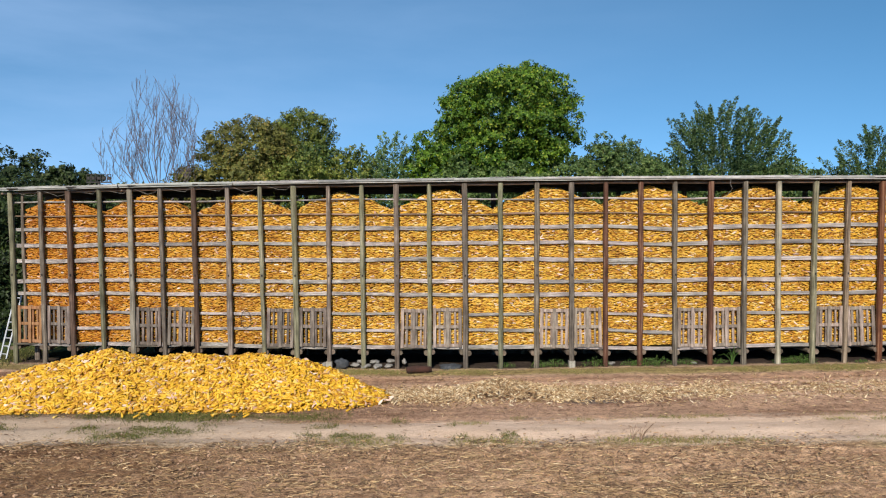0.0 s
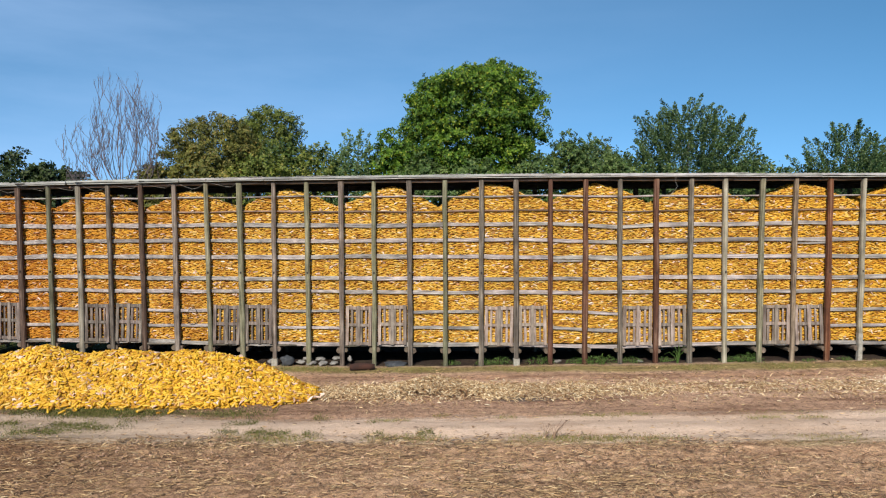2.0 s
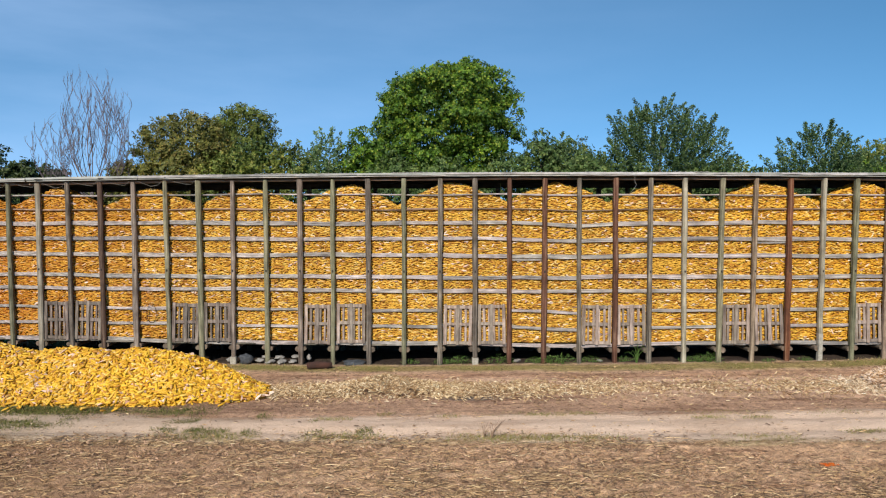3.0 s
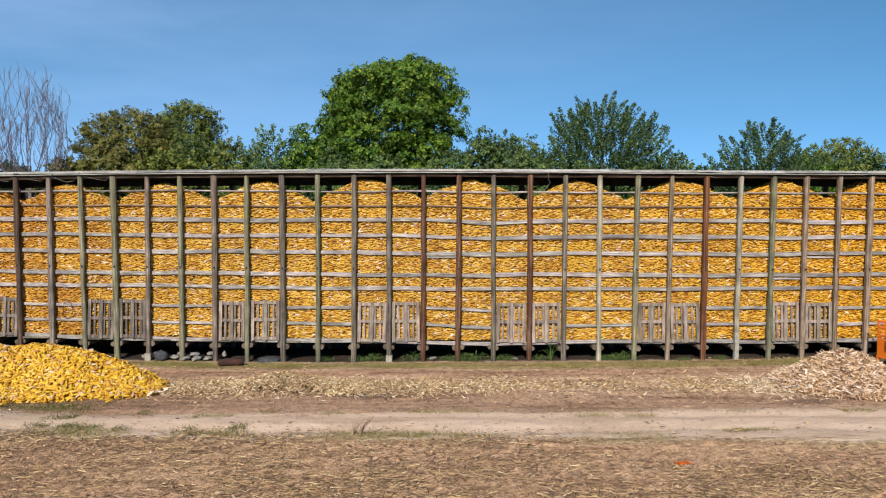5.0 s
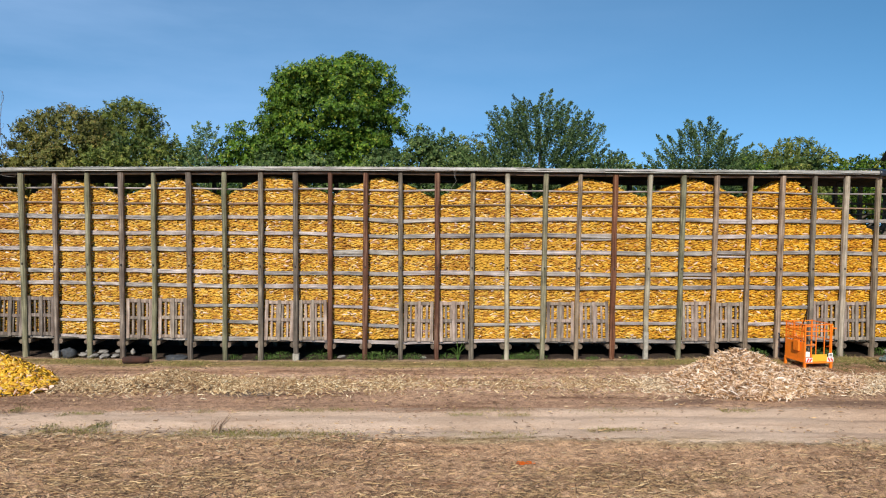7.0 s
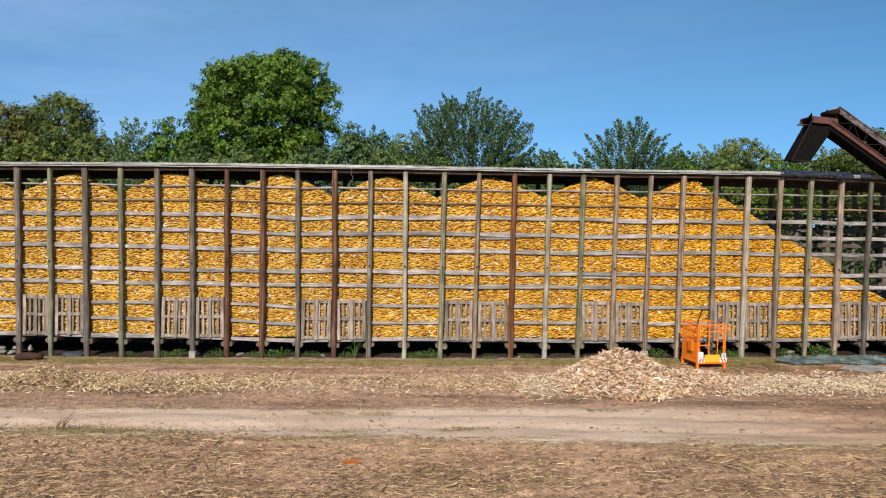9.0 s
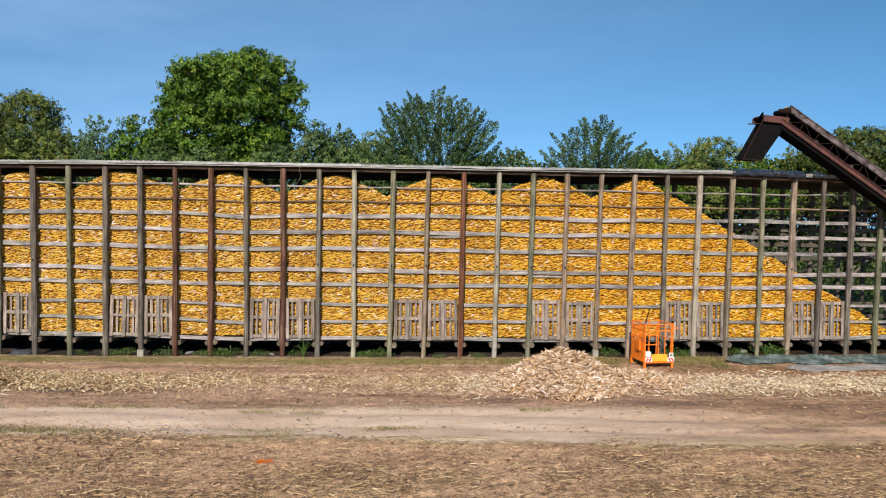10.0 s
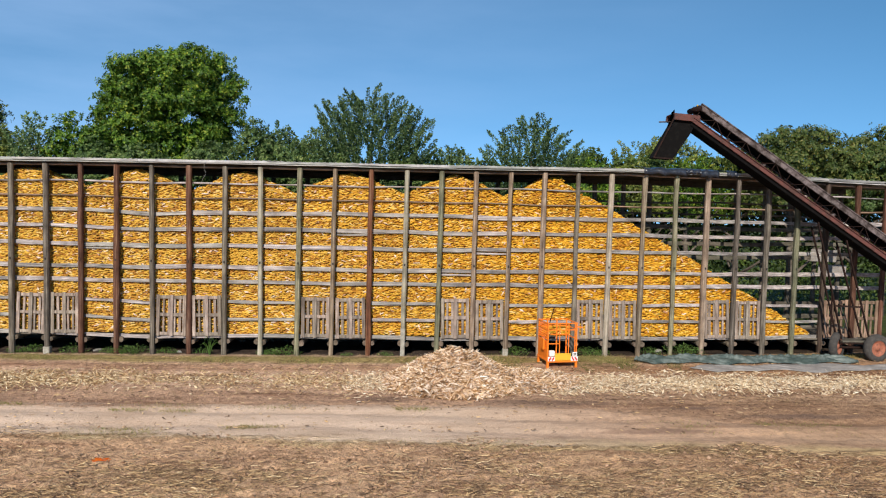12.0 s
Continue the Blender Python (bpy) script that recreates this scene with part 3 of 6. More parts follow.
def build_posts():
    bolt = box_mesh("bolt", (0.042, 0.03, 0.055), IRON, 0.012)
    for i, x in enumerate(POST_X):
        lean = 0.05 * math.sin(i * 2.1) * 0.4 + (0.06 if i > 23 else -0.06 if i < 10 else 0.0)
        w = 0.135 + 0.014 * math.sin(i * 3.7)
        top = roof_z(x) - 0.05
        base = float(ground_z(x, front_y(x))) - 0.12
        me = box_mesh("post", (w, 0.15, top - base), RED.get(i, POST_GREY if i % 3 else POST_GREEN), 0.03, 0.006, 7, 2, 100 + i)
        y = front_y(x)
        q = put("post", me, Matrix.Translation((x, y, (top + base) / 2)) @ pose(0, 0, 0, 0, math.degrees(math.atan(lean / 5.4)), 0))
        b = child("bolt", bolt, q, "dark iron bolt plate")
        b.location = (0.0, -0.083, 2.78 - (top + base) / 2)
        if i in (10, 17, 27, 30):
            f = child("foot", box_mesh("foot", (w + (0.05 if i != 27 else 0.012), 0.19 if i != 27 else 0.163, 0.34 if i != 27 else 0.95), CONCRETE, 0.02, 0.006, 2, 2, i), q, "pale concrete foot")
            f.location = (0, 0, -(top - base) / 2 + (0.16 if i != 27 else 0.46))
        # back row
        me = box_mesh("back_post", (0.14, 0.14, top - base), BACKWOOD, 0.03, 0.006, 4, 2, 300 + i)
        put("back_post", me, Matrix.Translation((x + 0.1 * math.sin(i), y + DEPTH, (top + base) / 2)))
        # joist logs on both sides of each post
        for s in (-1, 1):
            bm = bmesh.new()
            r = 0.072 + 0.010 * math.sin(i * 5 + s)
            tube(bm, [(0, 0.0, 0), (0, 0.9, 0.01), (0, DEPTH + 0.1, 0)], [r, r * 1.04, r], 12)
            o = part("joist", bm, JOIST, crib, "round log joist")
            o.matrix_basis = crib_inv @ Matrix.Translation((x + s * (w / 2 + 0.030), y, 0.455 + 0.02 * math.sin(i * 2 + s)))
    # unseen boards added to block light and keep the underside black
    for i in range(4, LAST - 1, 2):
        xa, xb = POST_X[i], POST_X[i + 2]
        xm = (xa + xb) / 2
        me = box_mesh("skirt_board", (xb - xa - 0.01, 0.03, 0.62), UNDER_SHADE, 0.004, 0.0, 1, 0, i)
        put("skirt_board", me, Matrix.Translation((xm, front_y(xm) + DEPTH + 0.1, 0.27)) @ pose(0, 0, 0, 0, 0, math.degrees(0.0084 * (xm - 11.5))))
    # stub post under the end bay
    me = box_mesh("stub_post", (0.15, 0.15, 0.62), POST_GREY, 0.02, 0.004, 2, 2, 78)
    put("stub_post", me, Matrix.Translation((-13.08, front_y(-13.0) + 0.62, 0.24)))
    # slim end post
    me = box_mesh("end_post", (0.07, 0.09, 4.7), POST_GREY, 0.015, 0.006, 5, 2, 77)
    put("end_post", me, Matrix.Translation((-13.20, front_y(-13.2) + 0.12, 2.95)))


def rail_mesh(k, i0, i1, height, thick, round_pole, seed):
    """A rail from post i0 to post i1 that follows the crib's line and sags a little."""
    r = np.random.default_rng(seed)
    pts = []
    for i in range(i0, i1 + 1):
        pts.append((POST_X[i], rail_drop(i, k)))
        if i < i1:
            pts.append(((POST_X[i] + POST_X[i + 1]) / 2, (rail_drop(i, k) + rail_drop(i + 1, k)) / 2 + r.uniform(-0.006, 0.004)))
    pts[0] = (pts[0][0] - r.uniform(-0.03, 0.06), pts[0][1])
    pts[-1] = (pts[-1][0] + r.uniform(-0.03, 0.06), pts[-1][1])
    h, t = height / 2, thick / 2
    if round_pole:
        ring = np.array([(math.cos(a) * t, math.sin(a) * h) for a in np.linspace(0, 2 * math.pi, 9)[:-1]])
    else:
        c = 0.008
        ring = np.array([(-t, -h + c), (-t + c, -h), (t - c, -h), (t, -h + c), (t, h - c), (t - c, h), (-t + c, h), (-t, h - c)])
    v, xm, ym = [], pts[len(pts) // 2][0], front_y(pts[len(pts) // 2][0])
    for x, dz in pts:
        wear = 1 + r.normal(0, 0.07)
        q = ring * (1, wear) + r.normal(0, 0.003, ring.shape)
        for a, b in q:
            v.append((x - xm, front_y(x) - ym + a, b + dz))
    f, n = [], len(pts)
    for i in range(n - 1):
        for j in range(8):
            f.append((i * 8 + j, i * 8 + (j + 1) % 8, i * 8 + 8 + (j + 1) % 8, i * 8 + 8 + j))
    for o in (0, (n - 1) * 8):
        f += [(o, o + 1, o + 2, o + 3), (o, o + 3, o + 4, o + 7), (o + 7, o + 4, o + 5, o + 6)]
    me = make_mesh("rail", v, f, POLE if round_pole and k == 1 else RAIL, round_pole)
    return me, (xm, ym)


def build_rails():
    r = random.Random(5)
    for k, z in enumerate(RAIL_Z):
        i = 0
        while i < LAST:
            if k >= 7:
                if hatch_bay(i) and k < 9:
                    i += 1
                    continue
                j = min(i + (2 if k < 9 else r.choice((2, 2, 3))), LAST)
            else:
                j = min(i + r.choice((2, 3, 4, 4)), LAST)
            end = 39 if k < 7 else LAST
            if k in (0, 1) and i >= 38:
                end = LAST
            me, (xm, ym) = rail_mesh(k, i, j, RAIL_H[k] * r.uniform(0.88, 1.1), 0.05 if k < 2 else 0.045, k < 2, 1000 + k * 50 + i)
            put("rail", me, Matrix.Translation((xm, ym + 0.105, z + r.uniform(-0.012, 0.012))))
            # now and then a second, thinner board under the first
            if k in (3, 4, 5) and r.random() < 0.3 and i < 36:
                me, (xm, ym) = rail_mesh(k, i, min(i + 1, LAST), 0.05, 0.03, False, 3000 + k * 50 + i)
                put("rail", me, Matrix.Translation((xm, ym + 0.11, z - 0.115)))
            i = j
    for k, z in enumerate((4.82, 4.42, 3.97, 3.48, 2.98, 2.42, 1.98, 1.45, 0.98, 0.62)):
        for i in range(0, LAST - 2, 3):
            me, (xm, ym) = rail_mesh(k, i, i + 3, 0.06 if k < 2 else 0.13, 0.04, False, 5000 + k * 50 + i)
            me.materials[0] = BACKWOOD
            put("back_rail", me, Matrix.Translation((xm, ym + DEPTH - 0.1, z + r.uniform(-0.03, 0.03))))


def build_roof():
    r = random.Random(9)
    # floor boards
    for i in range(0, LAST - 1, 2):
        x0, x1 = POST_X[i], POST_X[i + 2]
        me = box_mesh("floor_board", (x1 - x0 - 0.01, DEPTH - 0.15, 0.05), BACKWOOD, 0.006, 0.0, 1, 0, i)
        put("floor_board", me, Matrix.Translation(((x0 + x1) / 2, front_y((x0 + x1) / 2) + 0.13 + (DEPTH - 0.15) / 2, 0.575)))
    x = -13.85
    while x < 30.4:
        w = r.choice((2.6, 3.1, 3.6, 4.0))
        x1 = min(x + w, 30.6)
        xm = (x + x1) / 2
        slope = math.degrees(math.atan((front_y(x1) - front_y(x)) / (x1 - x)))
        dip = math.degrees(math.atan((roof_z(x1) - roof_z(x)) / (x1 - x)))
        place = pose(0, 0, 0, 0, -dip, slope)
        me = box_mesh("batten", (x1 - x + 0.01, 0.03, 0.026), FASCIA, 0.004, 0.003, 6, 0, int(x * 10) + 1999)
        put("batten", me, Matrix.Translation((xm, front_y(xm) - 0.135, roof_z(xm) + 0.012 + r.uniform(-0.004, 0.004))) @ place)
        me = box_mesh("fascia_board", (x1 - x + 0.03, 0.035, 0.062), FASCIA, 0.006, 0.004, 6, 0, int(x * 10) + 999)
        put("fascia_board", me, Matrix.Translation((xm, front_y(xm) - 0.155, roof_z(xm) + 0.070 + r.uniform(-0.006, 0.006))) @ place)
        bm = bmesh.new()
        tube(bm, [(-(x1 - x) / 2 - 0.05, 0, 0), (0, r.uniform(-0.01, 0.01), r.uniform(-0.015, 0.01)), ((x1 - x) / 2 + 0.05, 0, 0)], 0.032, 8)
        o = part("wall_plate", bm, POLE, crib, "reddish brown pole under the eaves", True)
        o.matrix_basis = crib_inv @ Matrix.Translation((xm, front_y(xm) + 0.03, roof_z(xm) - 0.075)) @ place
        x = x1
    # beams added at the back so the shade below the roof reads black
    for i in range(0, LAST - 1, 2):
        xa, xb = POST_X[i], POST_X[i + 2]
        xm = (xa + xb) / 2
        me = box_mesh("back_plate", (xb - xa - 0.006, 0.06, 0.17), UNDER_SHADE, 0.01, 0.0, 1, 0, i)
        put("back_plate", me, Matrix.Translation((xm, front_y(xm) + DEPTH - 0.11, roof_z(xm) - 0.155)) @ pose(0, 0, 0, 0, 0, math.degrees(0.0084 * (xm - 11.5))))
    # corrugated sheets, each a wavy slab that runs back over the crib
    x = -13.9
    k = 0
    while x < 30.5:
        w = 1.02
        n = 25
        us = np.linspace(0, w + 0.06, n)
        vs = np.array([-0.13, 1.1, DEPTH + 0.25])
        v, f = [], []
        xm, ym = x + w / 2, front_y(x + w / 2)
        for side in (0, 1):
            for b in vs:
                for u in us:
                    xx = x + u
                    z = 0.008 * math.sin(u / w * 2 * math.pi * 6.5) - b * 0.045 + 0.005 + 0.006 * (k % 2) + (0.012 if side else 0)
                    v.append((xx - xm, front_y(xx) - ym + b, roof_z(xx) - roof_z(xm) + z))
        st = 3 * n
        for q in range(2):
            for p in range(n - 1):
                a = q * n + p
                f += [(a, a + n, a + n + 1, a + 1), (a + st, a + st + 1, a + st + n + 1, a + st + n)]
        for p in range(n - 1):
            f += [(p, p + 1, p + 1 + st, p + st), (2 * n + p, 2 * n + p + st, 2 * n + p + 1 + st, 2 * n + p + 1)]
        put("roof_sheet", make_mesh("roof_sheet", v, f, SHEET, True), Matrix.Translation((xm, ym, roof_z(xm) + 0.085 + r.uniform(-0.006, 0.010))))
        x += w
        k += 1
    # boarding under the sheets; its dark colour holds the roof's shade
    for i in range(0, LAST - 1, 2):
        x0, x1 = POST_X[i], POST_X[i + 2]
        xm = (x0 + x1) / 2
        me = box_mesh("roof_boarding", (x1 - x0 - 0.006, DEPTH + 0.1, 0.03), UNDER_SHADE, 0.005, 0, 1, 0, i)
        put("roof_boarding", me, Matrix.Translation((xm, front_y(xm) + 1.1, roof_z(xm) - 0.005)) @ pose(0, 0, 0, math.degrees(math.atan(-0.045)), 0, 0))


build_posts()
build_rails()
build_roof()

# ---- corn in the crib ----
PEAKS = [POST_X[min(i, LAST)] + 0.42 * 1.02 for i in range(1, 32, 3)]
PEAK_Z = [5.18, 5.26, 5.24, 5.27, 5.31, 5.40, 5.38, 5.36, 5.40, 5.40, 5.42]
FLOOR_Z = 0.66


def corn_top(x, v):
    """Height of the corn at x, v metres behind the rails."""
    x, v = np.asarray(x, float), np.asarray(v, float)
    h = np.full(np.broadcast(x, v).shape, -9.0)
    for k, (p, z) in enumerate(zip(PEAKS, PEAK_Z)):
        d = np.hypot((x - p) * (1.0 if k < 10 else np.where(x > p, 1.0, 1.0)), (v - 0.40) * 0.9)
        h = np.maximum(h, z + 0.16 - 0.49 * np.sqrt(d * d + 0.11))
    last = PEAKS[-1]
    d = np.maximum(x - last, 0)
    run = 5.46 - 0.565 * np.sqrt(d * d + 0.10) - 0.12 * np.abs(v - 0.4)
    h = np.where(x > last + 0.2, run, h)
    h = h + 0.035 * np.sin(x * 5.1) * np.sin(x * 2.3 + 1.0)
    return np.maximum(h, FLOOR_Z)


def cob_shape(sides):
    prof = [(-0.43, 0.88), (0.26, 0.95)]
    v = [(-0.5, 0, 0)]
    for x, r in prof:
        v += [(x, r * math.cos(2 * math.pi * k / sides), r * math.sin(2 * math.pi * k / sides)) for k in range(sides)]
    v.append((0.5, 0, 0))
    f = []
    for k in range(sides):
        k2 = (k + 1) % sides
        f.append((0, 1 + k2, 1 + k))
        for j in range(1):
            a, b = 1 + j * sides, 1 + (j + 1) * sides
            f += [(a + k, a + k2, b + k2), (a + k, b + k2, b + k)]
        f.append((1 + sides + k, 1 + sides + k2, len(v) - 1))
    return np.array(v), np.array(f)


HUSK_V = np.array([(-0.5, -0.25, 0.0), (-0.5, 0.25, 0.03), (-0.1, -0.5, 0.12), (-0.1, 0.5, 0.16), (0.25, -0.35, 0.06), (0.25, 0.4, 0.12), (0.55, 0.0, -0.04), (0.56, 0.06, -0.03)])
HUSK_F = np.array([(0, 2, 3, 1), (2, 4, 5, 3), (4, 6, 7, 5)])


STRAND_V = np.array([(-0.5, -0.5, 0.0), (-0.5, 0.5, 0.0), (0.05, -0.5, 0.07), (0.05, 0.5, 0.08), (0.5, -0.3, 0.02), (0.5, 0.4, 0.0)])
STRAND_F = np.array([(0, 2, 3, 1), (2, 4, 5, 3)])


def sized(turn, a, b, c):
    return turn * np.stack([a, b, c], -1)[:, None, :]


def cobs(name, places, axes, ups, material, sides=5, fat=1.0, stout=1.0):
    v, f = cob_shape(sides)
    n = len(places)
    ln, rd = rng.uniform(0.15, 0.225, n) * fat, rng.uniform(0.020, 0.0255, n) * fat * stout
    v, f = crowd(v, f, sized(frames_of(axes, ups), ln, rd, rd), places)
    return make_mesh(name, v, f, material, True)


def split_cobs(owner, mask, places, axes, ups, material, sides, fat, rest, stout=1.0):
    """The cobs in mask become parts of their own on four shared meshes; the others are joined."""
    v, f = cob_shape(sides)
    kinds = [make_mesh("cob", v * (l, q * stout, q * stout), f, material, True) for l, q in ((0.155, 0.0195), (0.175, 0.0215), (0.195, 0.021), (0.215, 0.0235))]
    turns = frames_of(axes[mask], ups[mask])
    spot = np.array(owner.location)
    for k, (turn, p) in enumerate(zip(turns, places[mask])):
        ob = child("cob", kinds[k % 4], owner)
        ob.matrix_basis = Matrix.Translation(p - spot) @ Matrix(turn.tolist()).to_4x4() @ Matrix.Scale(fat, 4)
    m = ~mask
    joined = child(rest, cobs(rest, places[m] - spot, axes[m], ups[m], material, sides, fat, stout), owner)
    tagged(joined, kind="stuff")


def husks(name, places, axes, ups, material, lo=0.10, hi=0.20, wide=0.06):
    n = len(places)
    ln = rng.uniform(lo, hi, n)
    v, f = crowd(HUSK_V, HUSK_F, sized(frames_of(axes, ups), ln, rng.uniform(0.5, 1.1, n) * wide, rng.uniform(0.15, 0.9, n) * ln), places)
    return make_mesh(name, v, f, material, False)


def build_corn():
    x0, x1 = -13.12, 27.0
    # courses of cobs, each a little out of line
    rows = np.arange(FLOOR_Z + 0.02, 5.5, 0.0285)
    cols = np.arange(x0, x1, 0.098)
    X, Z = np.meshgrid(cols, rows)
    x = (X + rng.uniform(0, 0.098, (len(rows), 1)) + rng.normal(0, 0.03, X.shape)).ravel()
    z = (Z + rng.normal(0, 0.009, Z.shape) + 0.03 * np.sin(X * 1.9 + Z * 0.7)).ravel()
    keep = (z < corn_top(x, 0.02)) & (z > FLOOR_Z) & (x < x1)
    x, z = x[keep], z[keep]
    n = len(x)
    y = front_y(x) + 0.158 + rng.uniform(0.0, 1.0, n) ** 1.3 * 0.055
    tilt = rng.normal(0, 0.27, n) + 0.30 * np.sin(x * 2.1 + z * 1.7) * np.sin(x * 0.8 - z * 2.3 + 1.0)
    side = rng.choice([-1.0, 1.0], n)
    axes = np.stack([side * np.cos(tilt), rng.normal(0, 0.28, n), np.sin(tilt)], -1)
    P = [np.stack([x, y, z], -1)]
    A = [axes]
    U = [np.stack([rng.normal(0, 0.3, n), -np.ones(n), rng.normal(0, 0.3, n)], -1)]
    # the sloping top
    n = 9000
    x, v = rng.uniform(x0, x1 - 0.2, n), rng.uniform(0.0, 1.0, n) ** 1.3 * 1.1
    z = corn_top(x, v)
    keep = z > FLOOR_Z + 0.05
    x, v, z = x[keep], v[keep], z[keep]
    n = len(x)
    a = rng.uniform(0, 6.28, n)
    slope = (corn_top(x + 0.05, v) - corn_top(x - 0.05, v)) / 0.1
    axes = np.stack([np.cos(a), 0.6 * np.sin(a), slope * np.cos(a) + rng.normal(0, 0.15, n)], -1)
    P.append(np.stack([x, front_y(x) + 0.19 + v, z + rng.uniform(-0.01, 0.03, n)], -1))
    A.append(axes)
    U.append(np.stack([rng.normal(0, 0.3, n), rng.normal(0, 0.3, n), np.ones(n)], -1))
    P, A, U = np.concatenate(P), np.concatenate(A), np.concatenate(U)
    corn = thing("stored_corn", "orange-yellow dried corn cobs heaped to the roof inside the crib", "corn", at=(8, 20.6, 0.6))
    near = (np.abs(P[:, 0] - 9.45) < 0.5) & (P[:, 2] > 2.7) & (P[:, 2] < 3.7)
    near &= np.cumsum(near) <= 300
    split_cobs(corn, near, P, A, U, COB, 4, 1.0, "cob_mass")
    # the mass behind the visible layer
    xs = np.linspace(x0, x1, 220)
    rows = []
    for vv, zz in ((0.0, 0.0), (0.0, 0.25), (0.0, 0.5), (0.0, 0.75), (0.0, 1.0), (0.3, 1.0), (0.6, 1.0), (1.0, 1.0), (1.8, 1.0), (1.8, 0.0)):
        t = corn_top(xs, vv) - 0.07
        rows.append(np.stack([xs, front_y(xs) + 0.225 + vv * 0.96, FLOOR_Z - 0.02 + np.maximum(t - FLOOR_Z, 0.0) * zz], -1))
    v = np.concatenate(rows)
    m = len(xs)
    i = (np.arange(len(rows) - 1)[:, None] * m + np.arange(m - 1)[None]).ravel()
    core = child("corn_core", make_mesh("corn_core", v - np.array([8, 20.6, 0.6]), np.stack([i, i + 1, i + m + 1, i + m], 1), CORE, True), corn)
    tagged(core, kind="stuff")
    # pale husks among the cobs
    n = 900
    x, z = rng.uniform(x0, x1, n), rng.uniform(FLOOR_Z, 5.2, n)
    keep = z < corn_top(x, 0.0)
    x, z = x[keep], z[keep]
    n = len(x)
    a = rng.normal(0, 0.6, n)
    h = husks("loose_husks", np.stack([x, front_y(x) + 0.150, z], -1), np.stack([np.cos(a), rng.normal(0, 0.2, n), np.sin(a)], -1),
              np.stack([rng.normal(0, 0.2, n), -np.ones(n), rng.normal(0, 0.2, n)], -1), HUSK_PINK, 0.08, 0.2, 0.05)
    o = new("loose_husks", h)
    tagged(o, "pale papery husks caught among the cobs in the crib", "husks", kind="stuff")


build_corn()


# ---- pallets that close the lower hatches ----
def pallet(i, label, material):
    x = (POST_X[i] + POST_X[i + 1]) / 2
    y = front_y(x) + 0.02
    slope = math.degrees(math.atan(0.0084 * (x - 11.5)))
    w, h = min(POST_X[i + 1] - POST_X[i] - 0.185, 0.86), 1.19
    ob = thing("pallet", label, "pallet", "pallets closing the crib hatches", at=(x, y, 0.605 + 0.015 * math.sin(i * 3)))
    ob.rotation_euler = (radians(-1.0 + 1.5 * math.sin(i * 2.2)), radians(1.2 * math.sin(i * 1.7)), radians(slope))
    for s, u in enumerate((-w / 2 + 0.05, 0.01 * math.sin(i), w / 2 - 0.05)):
        q = child("runner", box_mesh("runner", (0.095, 0.022, h), material, 0.004, 0.002, 3, 2, i * 10 + s), ob)
        q.location = (u, 0.0, h / 2)
    for s, zz in enumerate((0.06, h / 2 + 0.02, h - 0.07)):
        q = child("crossbar", box_mesh("crossbar", (w, 0.022, 0.095), material, 0.004, 0.002, 2, 0, i * 10 + 4 + s), ob)
        q.location = (0, 0.026, zz)
    for s in range(6):
        q = child("slat", box_mesh("slat", (0.065 + 0.012 * math.sin(s * 3 + i), 0.02, h - 0.02), material, 0.004, 0.002, 3, 2, i * 10 + 7 + s), ob)
        q.location = (-w / 2 + 0.04 + (w - 0.08) * s / 5, 0.052, h / 2 - 0.01)
    for s, u in enumerate((-w / 2 + 0.05, 0.0, w / 2 - 0.05)):
        q = child("block", box_mesh("block", (0.09, 0.03, 0.12), material, 0.004, 0.0, 1, 2, i + s), ob)
        q.location = (u, 0.026, h / 2 + 0.16)


for i in range(LAST):
    if hatch_bay(i):
        if i == 0:
            pallet(i, "fresh orange-brown wooden pallet closing a crib hatch", PALLET_NEW)
        else:
            pallet(i, "grey weathered wooden pallet closing a crib hatch" if i < 38 else "brown wooden pallet closing a crib hatch", PALLET_DARK if i < 11 else PALLET if i < 38 else PALLET_BROWN)


# ---- heaps on the yard ----
def heap_h(x, y):
    """Height of the loose cob heap in front of the crib."""
    x, y = np.asarray(x, float), np.asarray(y, float)
    ridge = np.interp(x, [-13.0, -12.0, -10.6, -9.6, -8.6, -7.4, -6.4, -5.2, -4.4, -3.6, -2.8, -2.0, -1.4], [0, 0.2, 0.62, 0.95, 1.04, 0.92, 0.92, 0.99, 0.86, 0.84, 0.48, 0.16, 0.0])
    half = np.interp(x, [-13.0, -10.0, -4.0, -2.4, -1.3], [1.0, 1.78, 1.70, 1.2, 0.5])
    mid = np.interp(x, [-13.0, -9.0, -3.0, -1.4], [17.65, 17.42, 17.12, 16.35])
    d = np.abs(y - mid) / half
    return ridge * np.clip(1.08 - np.sqrt(d * d + 0.0064), 0, 1) * (1 + 0.06 * np.sin(x * 3.1 + y * 2.0)) - 0.02


def mid_of_heap(x):
    return np.interp(x, [-13.0, -9.0, -3.0, -1.4], [17.65, 17.42, 17.12, 16.35])


